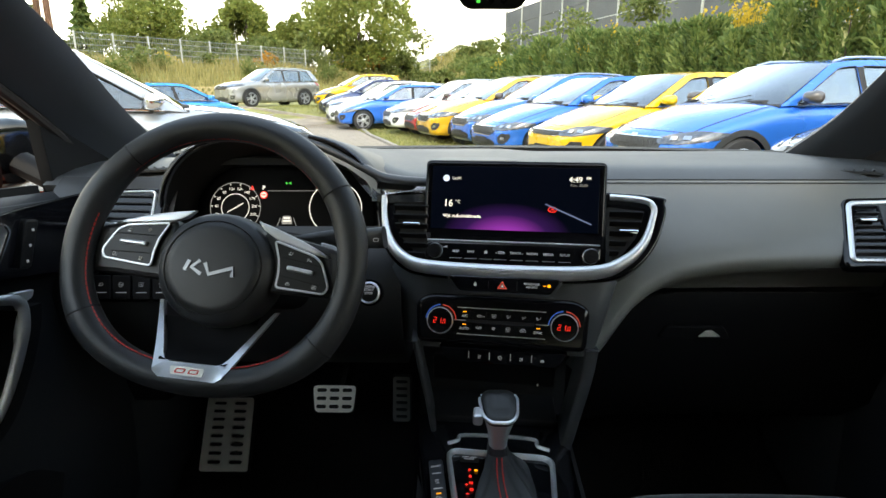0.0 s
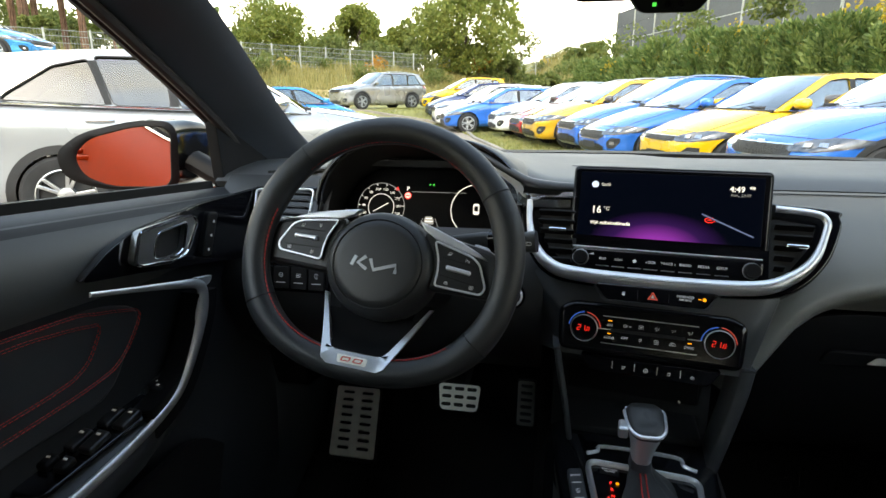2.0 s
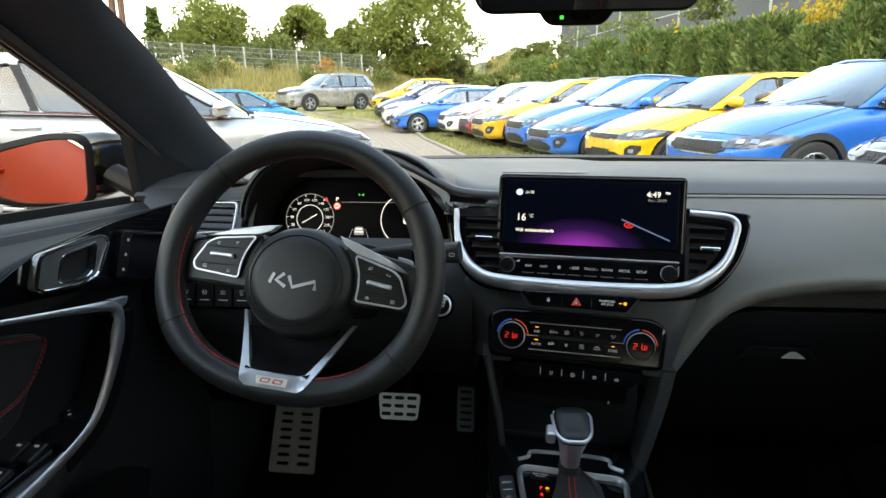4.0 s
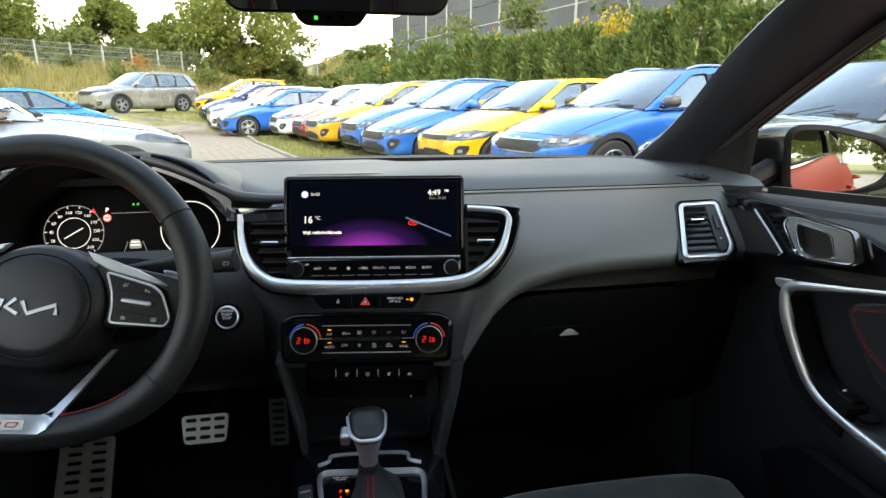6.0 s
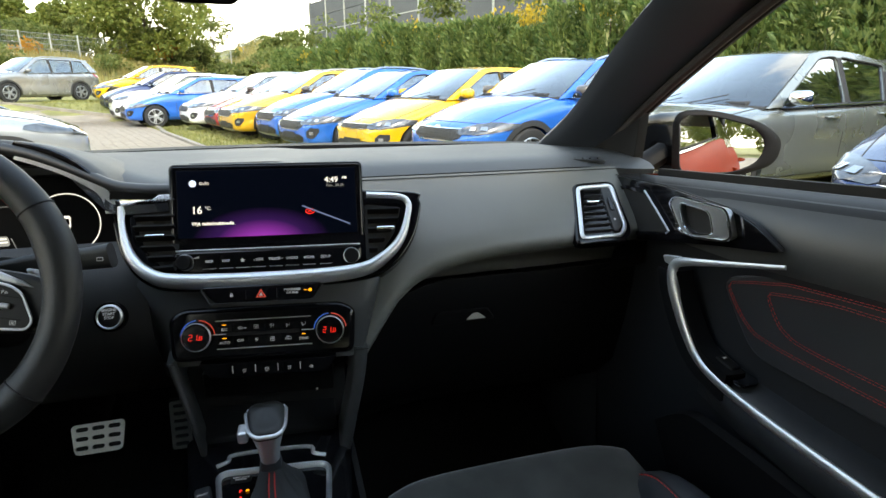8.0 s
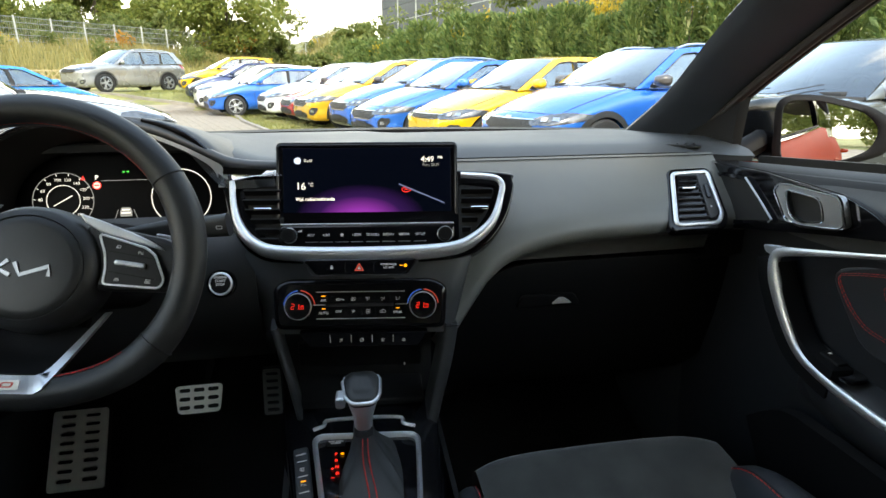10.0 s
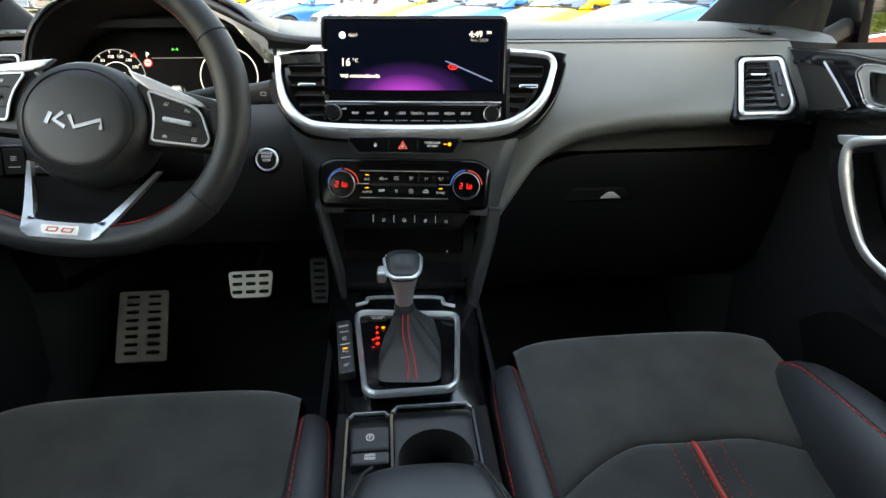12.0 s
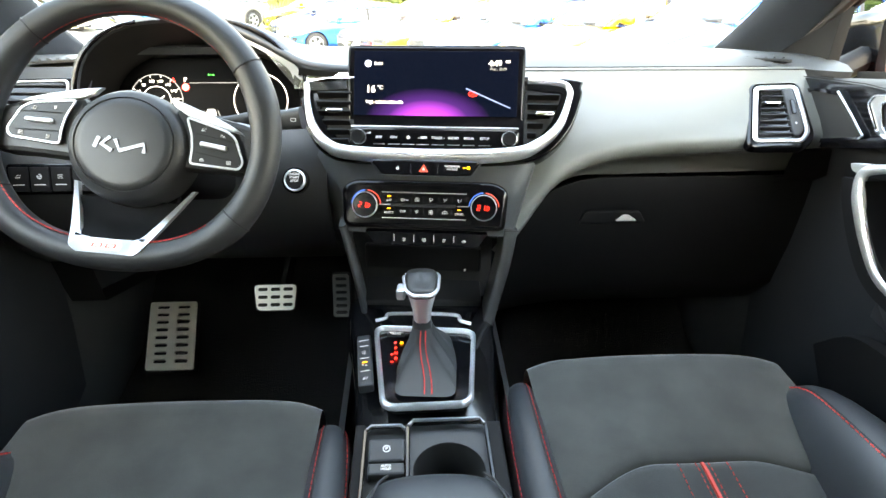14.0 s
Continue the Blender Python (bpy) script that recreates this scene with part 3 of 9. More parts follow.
        for y, z in ((0.726, 0.985), (0.716, 0.966), (0.706, 0.947)):
            part("symbol", leaf([(y + 0.002, z + 0.002), (y - 0.002, z + 0.002), (y - 0.002, z - 0.002), (y + 0.002, z - 0.002)], s, 0.6258, 0.0006, 0, 0.001), MARK, keys)
    else:
        sw = part("switch_panel", prism(rrect(0.032, 0.085, 0.010), 0.005, pose(0.650, 0.585, 0.766, 2, -6, 0), 0.0015), GLOSS, d, "black window switch panel")
        part("switch", box(0.018, 0.034, 0.013, pose(0.650, 0.590, 0.775, 9, -6, 0), 0.003), HARD, sw)
        part("symbol", box(0.005, 0.003, 0.0008, pose(0.650, 0.597, 0.7835, 9, -6, 0)), MARK, sw)
    # tweeter grille ahead of the handle
    tri = rounded([(0.868, 0.997), (0.789, 1.002), (0.716, 0.944), (0.812, 0.918)], 0.010)
    tm = Matrix(((0, 0, -s, 0.6352 * s), (1, 0, 0, 0), (0, 1, 0, 0), (0, 0, 0, 1)))
    if s > 0:
        sp = part("speaker_grille", plate(tri, [inset(tri, 0.007)], 0.005, tm), GLOSS, d, "triangular tweeter grille")
        part("mesh", prism(inset(tri, 0.007), 0.0015, tm), VOID, sp)
        part("edge_strip", sweep([tm @ Vector((0.792, 1.000, 0.006)), tm @ Vector((0.755, 0.973, 0.006)), tm @ Vector((0.722, 0.947, 0.006)), tm @ Vector((0.728, 0.942, 0.006))], circle(0.0016, 6), up=(1, 0, 0)), CHROME, sp)
    # map pocket lip low on the door
    lip = curve_through([(s * 0.655, 0.72, 0.60), (s * 0.640, 0.64, 0.662), (s * 0.632, 0.56, 0.676), (s * 0.628, 0.40, 0.678), (s * 0.628, 0.0, 0.67), (s * 0.64, -0.35, 0.66)], 4)
    part("map_pocket", sweep(lip, [(-0.012, -0.10), (0.006, -0.10), (0.010, 0.004), (-0.006, 0.008)], up=(0, 0, 1)), HARD, d, smooth=50)
    # sail panel between pillar and glass
    part("sail_panel", leaf([(1.12, belt(1.1) - 0.01), (0.935 + 0.022 * s, belt(0.89) - 0.012), (0.922 + 0.022 * s, 1.132), (1.0, 1.085), (1.12, 1.03)], s, 0.738, 0.020, 0.004, 0.006), HARD, d)
    # waist seal and pane
    part("waist_seal", sweep([(s * 0.735, y, belt(y) + 0.002) for y in (0.89, 0.6, 0.2, -0.38)], [(-0.008, -0.01), (0.008, -0.01), (0.006, 0.006), (-0.006, 0.006)]), HARD, d)
    # outer skin in body colour
    rows = []
    for y in (1.02, 0.7, 0.3, -0.1, -0.42):
        rows.append([(s * x, y, z) for x, z in ((0.80, 0.28), (0.855, 0.40), (0.87, 0.60), (0.885, 0.75), (0.88, 0.86), (0.845, 0.96), (0.78, belt(y) - 0.012), (0.745, belt(y) - 0.004))])
    part("outer_skin", thick(loft(rows), 0.004), CAR_RED, d, "orange-red painted outer skin", smooth=50)
    part("pull_handle", sweep(curve_through([(s * 0.862, -0.22, 0.895), (s * 0.902, -0.24, 0.897), (s * 0.904, -0.34, 0.902), (s * 0.862, -0.38, 0.905)], 4), circle(0.011, 8, 0.016)), CAR_RED, d, "orange-red pull handle")
    part("chrome_line", sweep([(s * 0.752, y, belt(y) - 0.0) for y in (0.9, 0.6, 0.2, -0.42)], circle(0.006, 6)), BRIGHT, d, "chrome strip below the window")
    return d


def build_rear_side(s):
    """Rear quarter of our own car, seen only in the wing mirror."""
    rows = []
    for y, w in ((-0.421, 1.0), (-0.9, 1.0), (-1.4, 0.995), (-1.9, 0.97), (-2.35, 0.88), (-2.5, 0.7)):
        rows.append([(s * x * w, y, z) for x, z in ((0.80, 0.28), (0.855, 0.40), (0.87, 0.60), (0.885, 0.75), (0.88, 0.86), (0.845, 0.94), (0.78, 1.048), (0.745, 1.056))])
    q = thing("rear_quarter", "orange-red rear quarter of the car behind the front door", "car body", (0.8 * s, -1.2, 0.28), kind="structure")
    part("outer_skin", thick(loft(rows), 0.004), CAR_RED, q, smooth=50)
    part("pull_handle", sweep(curve_through([(s * 0.865, -1.10, 0.925), (s * 0.905, -1.12, 0.927), (s * 0.905, -1.22, 0.932), (s * 0.865, -1.26, 0.935)], 4), circle(0.011, 8, 0.016)), CAR_RED, q)
    rows = []
    for y in (-0.43, -0.9, -1.3, -1.75):
        rows.append([(s * 0.745, y, 1.05), (s * 0.70, y, 1.22), (s * 0.66, y, 1.33 - 0.06 * max(0, -y - 1.2))])
    part("side_glass", loft(rows), TINT, q, "dark tinted rear side glass")
    part("belt_strip", sweep([(s * 0.784, -0.43, 1.052), (s * 0.784, -1.40, 1.056), (s * 0.764, -1.85, 1.056)], circle(0.010, 6), up=(s, 0, 0)), BRIGHT, q, "bright strip below the side windows")
    part("centre_post", sweep([(s * 0.735, -0.42, 1.05), (s * 0.70, -0.40, 1.22), (s * 0.655, -0.37, 1.35)], [(-0.05, -0.015), (0.05, -0.015), (0.05, 0.015), (-0.05, 0.015)], up=(s, 0, 0)), GLOSS, q)
    part("roof_rail", sweep([(s * 0.655, 0.46, 1.36), (s * 0.66, 0.0, 1.385), (s * 0.66, -0.9, 1.38), (s * 0.64, -1.7, 1.31)], [(-0.035, -0.02), (0.035, -0.02), (0.035, 0.02), (-0.035, 0.02)]), LINER, q)


def build_wing_mirror(s):
    d = thing("wing_mirror", "black wing mirror with oval glass on the door", "mirror", (0.78 * s, 0.93, 1.0), group="wing mirrors")
    c = Vector(((0.917 - 0.015 * s) * s, 0.955, 1.060))
    turn = Matrix.Translation(c) @ Matrix.Rotation(radians(MIRROR_TURN[s]), 4, "Z") @ Matrix.Rotation(radians(90 - MIRROR_TILT[s]), 4, "X") @ Matrix.Diagonal((s, 1, 1, 1))
    # outline with the wide round end outboard
    out = [Vector(p) for p in rounded([(-0.086, 0.060), (-0.015, 0.063), (0.085, 0.040), (0.132, 0.004), (0.122, -0.044), (0.060, -0.068), (-0.078, -0.074)], 0.032, 6)]
    pane = [Vector(p) for p in rounded([(-0.073, 0.049), (-0.015, 0.051), (0.068, 0.030), (0.098, 0.000), (0.088, -0.038), (0.045, -0.060), (-0.062, -0.066)], 0.024, 6)]
    rows = []
    for k, z, sh in ((0.985, 0.012, 0), (1.0, 0.006, 0), (1.0, -0.02, 0.006), (0.98, -0.05, 0.022), (0.90, -0.085, 0.048), (0.70, -0.115, 0.075), (0.3, -0.128, 0.10)):
        rows.append([turn @ Vector((p.x * k - sh, p.y * k, z)) for p in out])
    part("housing", loft(rows, wrap=True, ends=True), GLOSS, d, "black mirror housing", smooth=60)
    rows = [[turn @ Vector((*(a.lerp(b, k)), z)) for a, b in zip(out, pane)] for k, z in ((0.02, 0.0135), (0.3, 0.017), (0.85, 0.019), (1.0, 0.0165))]
    part("rim", loft(rows, wrap=True), HARD, d, smooth=60)
    # gently domed glass, as wing mirrors have
    mid = sum(pane, Vector((0, 0))) / len(pane)
    rows = []
    for k in (1.0, 0.85, 0.7, 0.55, 0.4, 0.25, 0.1):
        ring = [mid.lerp(p, k) for p in pane]
        rows.append([turn @ Vector((p.x, p.y, 0.0175 - (p - mid).length_squared / (2 * MIRROR_DOME[s]))) for p in ring])
    part("mirror_glass", loft(rows, wrap=True, ends=True), MIRROR, d, "silvered mirror glass", smooth=90)
    part("arm", sweep(curve_through([(s * 0.735, 1.01, 1.0), (s * 0.79, 1.02, 1.01), (s * 0.85, 1.02, 1.04)], 4), circle(0.022, 10, 0.028)), HARD, d)


def build_glass():
    def sheet(name, rows, label):
        bm = loft(rows)
        ob = part(name, bm, CLEAR, None, label, kind="structure")
        ob.visible_shadow = False
        return ob
    ws = []
    for u in range(9):
        x = -1 + u / 4
        bow = (1 - x * x) * 0.10
        ws.append([(0.72 * x, 1.34 + bow, 0.99), (0.66 * x, 1.03 + bow, 1.145), (0.60 * x, 0.75 + bow * 0.8, 1.28), (0.56 * x, 0.55 + bow * 0.6, 1.365)])
    sheet("window_1", ws, "clear windscreen")
    back = [[(0.60 * x, -1.98 - 0.04 * (1 - x * x), 0.95), (0.55 * x, -1.72, 1.30)] for x in (-1, -0.5, 0, 0.5, 1)]
    sheet("window_4", back, "clear rear window")
    for s, n in ((-1, "window_2"), (1, "window_3")):
        side = []
        for y, top in ((0.93, 1.13), (0.77, 1.20), (0.60, 1.30), (0.45, 1.36), (0.0, 1.385), (-0.38, 1.38)):
            b = belt(y) - 0.01
            side.append([(s * (0.742 - 0.09 * ((z - 1.04) / 0.35)), y, z) for z in (b, (b + top) / 2, top)])
        sheet(n, side, "clear side window of the front door")


MIRROR_TURN = {-1: 25.0, 1: -24.0}
MIRROR_DOME = {-1: 8.0, 1: 1.8}
MIRROR_TILT = {-1: -1.6, 1: 2.9}
TINT = glass("tinted_glass", (0.5, 0.53, 0.52), 1.0)
build_floor()
build_headliner()
build_pillar(1, "pillar_right")
build_pillar(-1, "pillar_left")
build_door(-1, "door_1", "charcoal door lining with silver strip and red stitching")
build_door(1, "door_2", "charcoal door lining with silver strip and red stitching")
build_rear_side(-1)
build_rear_side(1)
build_glass()
build_wing_mirror(-1)
build_wing_mirror(1)

# ---- dashboard ----
def lerp_rows(stations, xs):
    """Cross-sections (y, z) between named stations."""
    out = []
    for x in xs:
        for (xa, a), (xb, b) in zip(stations, stations[1:]):
            if xa <= x <= xb:
                t = (x - xa) / (xb - xa)
                t = t * t * (3 - 2 * t)
                out.append([(x, p[0] + (q[0] - p[0]) * t, p[1] + (q[1] - p[1]) * t) for p, q in zip(a, b)])
                break
    return out


STACK_YAW = -8.5
dash = thing("dashboard", "charcoal grained dashboard with silver trim across the cabin", "dashboard", (0, 1.1, 0.6))


def build_dash():
    # upper pad from the windscreen to the crest
    pas = [(1.40, 0.985), (1.34, 1.030), (1.20, 1.044), (1.05, 1.048), (0.965, 1.046), (0.925, 1.040), (0.903, 1.028)]
    mid = [(1.44, 0.985), (1.38, 1.034), (1.20, 1.044), (1.05, 1.040), (0.95, 1.032), (0.905, 1.024), (0.888, 1.012)]
    hood = [(1.42, 0.985), (1.36, 1.034), (1.20, 1.050), (1.08, 1.060), (0.99, 1.066), (0.95, 1.066), (0.93, 1.058)]
    end = [(1.30, 0.985), (1.24, 1.026), (1.15, 1.036), (1.04, 1.040), (0.97, 1.036), (0.92, 1.028), (0.902, 1.018)]
    st = [(-0.73, end), (-0.56, end), (-0.45, hood), (-0.24, hood), (-0.12, mid), (0.03, mid), (0.13, pas), (0.56, pas), (0.73, end)]
    xs = [-0.73 + 1.46 * i / 64 for i in range(65)]
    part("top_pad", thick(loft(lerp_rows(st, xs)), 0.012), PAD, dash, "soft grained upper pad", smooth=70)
    # black strip at the foot of the windscreen
    part("screen_border", sweep([(x, 1.385 - 0.12 * (x / 0.72) ** 2, 1.034 - 0.004 * (x / 0.7) ** 2) for x in [-0.7 + 0.1 * i for i in range(15)]], [(-0.03, -0.004), (0.03, -0.004), (0.03, 0.004), (-0.03, 0.004)]), HARD, dash)
    # face of the passenger side, sweeping down into the centre stack
    edge_x = [(0.120, 0.760, 0.748), (0.132, 0.776, 0.750), (0.150, 0.800, 0.756), (0.162, 0.815, 0.760), (0.182, 0.842, 0.768), (0.202, 0.867, 0.775), (0.230, 0.888, 0.783), (0.264, 0.902, 0.789), (0.320, 0.913, 0.795), (0.380, 0.9185, 0.798), (0.490, 0.921, 0.800), (0.640, 0.923, 0.806)]

    def face_edge(x):
        """Height and depth of the lower edge of the passenger side face."""
        for (xa, za, ya), (xb, zb, yb) in zip(edge_x, edge_x[1:]):
            if x <= xb:
                k = (x - xa) / (xb - xa)
                return ya + (yb - ya) * k, za + (zb - za) * k
        return 0.806, 0.923
    rows = []
    for i in range(53):
        x = 0.128 + (0.64 - 0.128) * (i / 52) ** 1.25
        drop = max(0.0, (0.150 - x) / 0.107)
        ty, tz = 0.9005 - 0.045 * drop, 1.0265 - 0.055 * drop
        by, bz = face_edge(x)
        m1 = (ty + (by - ty) * 0.35 - 0.010, tz + (bz - tz) * 0.35)
        m2 = (ty + (by - ty) * 0.70 - 0.012, tz + (bz - tz) * 0.70)
        m3 = (ty + (by - ty) * 0.90 - 0.008, tz + (bz - tz) * 0.90)
        rows.append([(x, ty, tz), (x, ty - 0.012, tz - 0.010), (x, *m1), (x, *m2), (x, *m3), (x, by, bz), (x, by + 0.006, bz - 0.012), (x, by + 0.03, bz - 0.022), (x, by + 0.07, bz - 0.034), (x, max(by + 0.08, 0.875), min(bz - 0.05, 0.855))])
    # light on this side is put into its paler colour
    part("passenger_face", loft(rows), FACE_LIT, dash, "smooth padded passenger side face", smooth=75)
    part("seam", sweep([(x, 0.8945, 1.0235) for x in [0.14 + 0.50 * i / 12 for i in range(13)]], circle(0.0008, 6)), DARK_THREAD, dash)
    # lower dash and glove box
    rows = []
    for i in range(15):
        x = 0.15 + 0.56 * i / 14
        k = max(0.0, 1 - (x - 0.15) / 0.16) ** 2
        rows.append([(x, y, z - 0.075 * k * (1 if z > 0.75 else 0.3)) for y, z in ((0.87, 0.852), (0.868, 0.838), (0.872, 0.80), (0.885, 0.72), (0.905, 0.64), (0.96, 0.585), (1.10, 0.56), (1.36, 0.58))])
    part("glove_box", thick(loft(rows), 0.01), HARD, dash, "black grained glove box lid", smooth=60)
    part("lid_gap", sweep(curve_through([(0.175, 0.868, 0.765), (0.22, 0.866, 0.806), (0.30, 0.8645, 0.826), (0.45, 0.8645, 0.832), (0.64, 0.8655, 0.836)], 5), circle(0.0022, 6)), GLOSS, dash)
    hm = panel_at((0.335, 0.868, 0.783), 0, -8)
    part("lid_handle", prism(rounded([(-0.06, -0.012), (0.06, -0.012), (0.045, 0.012), (-0.05, 0.014)], 0.008), 0.008, hm, 0.003), HARD, dash)
    part("handle_plate", prism(rounded([(0.004, -0.006), (0.042, -0.006), (0.026, 0.006), (0.016, 0.006)], 0.003), 0.0096, hm, 0.001), STEEL, dash, "pale handle plate")
    # end blocks down to the doors
    for s in (-1, 1):
        rows = [[(s * x, y, z) for y, z in ((1.1, 0.99), (0.93, 1.02), (0.885, 1.0), (0.815, 0.905), (0.83, 0.86), (0.90, 0.82), (0.95, 0.60), (1.2, 0.55))] for x in (0.60, 0.64, 0.672, 0.70)]
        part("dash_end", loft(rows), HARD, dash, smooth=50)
    # knee panel on the driver's side
    rows = []
    for i in range(13):
        x = -0.70 + 0.56 * i / 12
        rows.append([(x, y, z) for y, z in ((0.86, 0.955), (0.825, 0.925), (0.808, 0.88), (0.812, 0.83), (0.85, 0.76), (0.93, 0.70), (1.10, 0.66), (1.38, 0.70))])
    part("knee_panel", thick(loft(rows), 0.008), SOFT, dash, smooth=60)
    # dash face left of the instruments
    rows = []
    for x in (-0.70, -0.64, -0.56, -0.50):
        rows.append([(x, y, z) for y, z in ((0.91, 1.03), (0.885, 1.015), (0.862, 0.985), (0.845, 0.945), (0.82, 0.915))])
    part("driver_face", loft(rows), SOFT, dash, smooth=60)
    part("airbag_mark", words("AIRBAG", 0.0095, panel_at((0.492, 0.8055, 0.912), 0, 36)), PRINT, dash, "debossed lettering")
    # demister outlets at the foot of the screen
    for s in (-1, 1):
        # near-black slab gives the outlet its inner shade by colour
        dm = part("demister_outlet", prism(rounded([(-0.060, -0.020), (0.052, -0.030), (0.046, 0.006), (-0.020, 0.024)], 0.006), 0.004, pose(0.580 * s, 0.945, 1.0345, -2, 2 * s, -14 * s), 0.001), VOID, dash)
        for j in range(7):
            part("slat", box(0.0030, 0.034 - 0.002 * abs(j - 3), 0.005, pose(0.580 * s + (-0.038 + 0.0135 * j), 0.942 - s * (-0.038 + 0.0135 * j) * 0.26, 1.0388, 0, 35, (-14 - 22) * s)), SOFT, dm)
    # trapezoid added behind the screen where a pale reflection lies
    part("speaker_cover", prism(rounded([(-0.12, -0.035), (0.12, -0.035), (0.085, 0.035), (-0.10, 0.035)], 0.01), 0.004, pose(0.02, 1.08, 1.0375, 0, 0, -4), 0.0015), PAD, dash, "flat patch added where a pale reflection lies on the dash")


def build_cowl():
    """Hood over the instruments: an arch that runs back into the pad."""
    cx = -0.345

    def arch(y, w, h, z0, grow=0.0):
        row = []
        for i in range(25):
            a = math.pi * (i / 24)
            ca, sa = math.cos(a), math.sin(a)
            row.append((cx - math.copysign(abs(ca) ** 0.72, ca) * (w + grow), y + 0.05 * sa ** 2 * 0.2, z0 + (abs(sa) ** 0.8) * (h + grow)))
        return row
    inner = [arch(0.95, 0.155, 0.105, 0.945), arch(0.90, 0.160, 0.122, 0.955), arch(0.868, 0.164, 0.130, 0.962), arch(0.858, 0.166, 0.133, 0.962)]
    outer = [arch(0.858, 0.166, 0.133, 0.962), arch(0.852, 0.170, 0.138, 0.962), arch(0.856, 0.178, 0.144, 0.960), arch(0.88, 0.186, 0.144, 0.958), arch(0.95, 0.198, 0.132, 0.958), arch(1.06, 0.215, 0.108, 0.958), arch(1.22, 0.24, 0.075, 0.965)]
    part("instrument_hood", loft(inner), HARD, dash, "matt black instrument hood", smooth=70)
    part("hood_top", loft(outer), PAD, dash, smooth=70)
    edge = [Vector(p) for p in arch(0.8535, 0.1705, 0.1385, 0.962)]
    part("hood_trim", sweep(edge[14:], circle(0.0045, 8), up=(0, 1, 0)), GLOSS, dash, "glossy edge of the hood")
    part("hood_trim", sweep(edge[:11], circle(0.003, 8), up=(0, 1, 0)), GLOSS, dash)
    # silver ribbon inside the hood's edge, the padded roll above it and the bar that leads to the screen
    part("trim_ribbon", sweep(curve_through([(-0.279, 0.852, 1.082), (-0.252, 0.852, 1.072), (-0.226, 0.852, 1.060), (-0.206, 0.852, 1.048), (-0.188, 0.852, 1.034), (-0.180, 0.852, 1.018), (-0.179, 0.852, 1.002)], 5), [(-0.006, -0.002), (0.006, -0.002), (0.006, 0.002), (-0.006, 0.002)], up=(0, -1, 0.3), scale=lambda t: 0.55 + 0.6 * t), CHROME, dash, "satin silver ribbon", smooth=40)
    part("trim_bar", sweep(curve_through([(-0.176, 0.846, 1.027), (-0.159, 0.846, 1.025), (-0.133, 0.846, 1.023), (-0.108, 0.846, 1.021)], 4), [(-0.0055, -0.003), (0.0055, -0.003), (0.004, 0.003), (-0.004, 0.003)], up=(0, -1, 0.3), scale=lambda t: 1.25 - 0.35 * t), BRIGHT, dash)
    part("hood_roll", sweep(curve_through([(-0.294, 0.862, 1.092), (-0.261, 0.862, 1.082), (-0.227, 0.862, 1.066), (-0.200, 0.862, 1.051), (-0.172, 0.862, 1.037), (-0.142, 0.864, 1.031), (-0.110, 0.868, 1.028), (-0.060, 0.872, 1.026)], 6), circle(0.008, 10, 0.013)), SOFT, dash, "black padded roll", smooth=70)
    # silver wing that leads from the hood to the centre trim
    part("trim_wing", sweep(curve_through([(-0.222, 0.862, 1.062), (-0.190, 0.856, 1.022), (-0.174, 0.853, 1.008), (-0.15, 0.852, 1.006), (-0.105, 0.848, 1.008)], 6), [(-0.006, -0.006), (0.006, -0.006), (0.005, 0.006), (-0.006, 0.005)]), BRIGHT, dash, "bright silver trim wing")


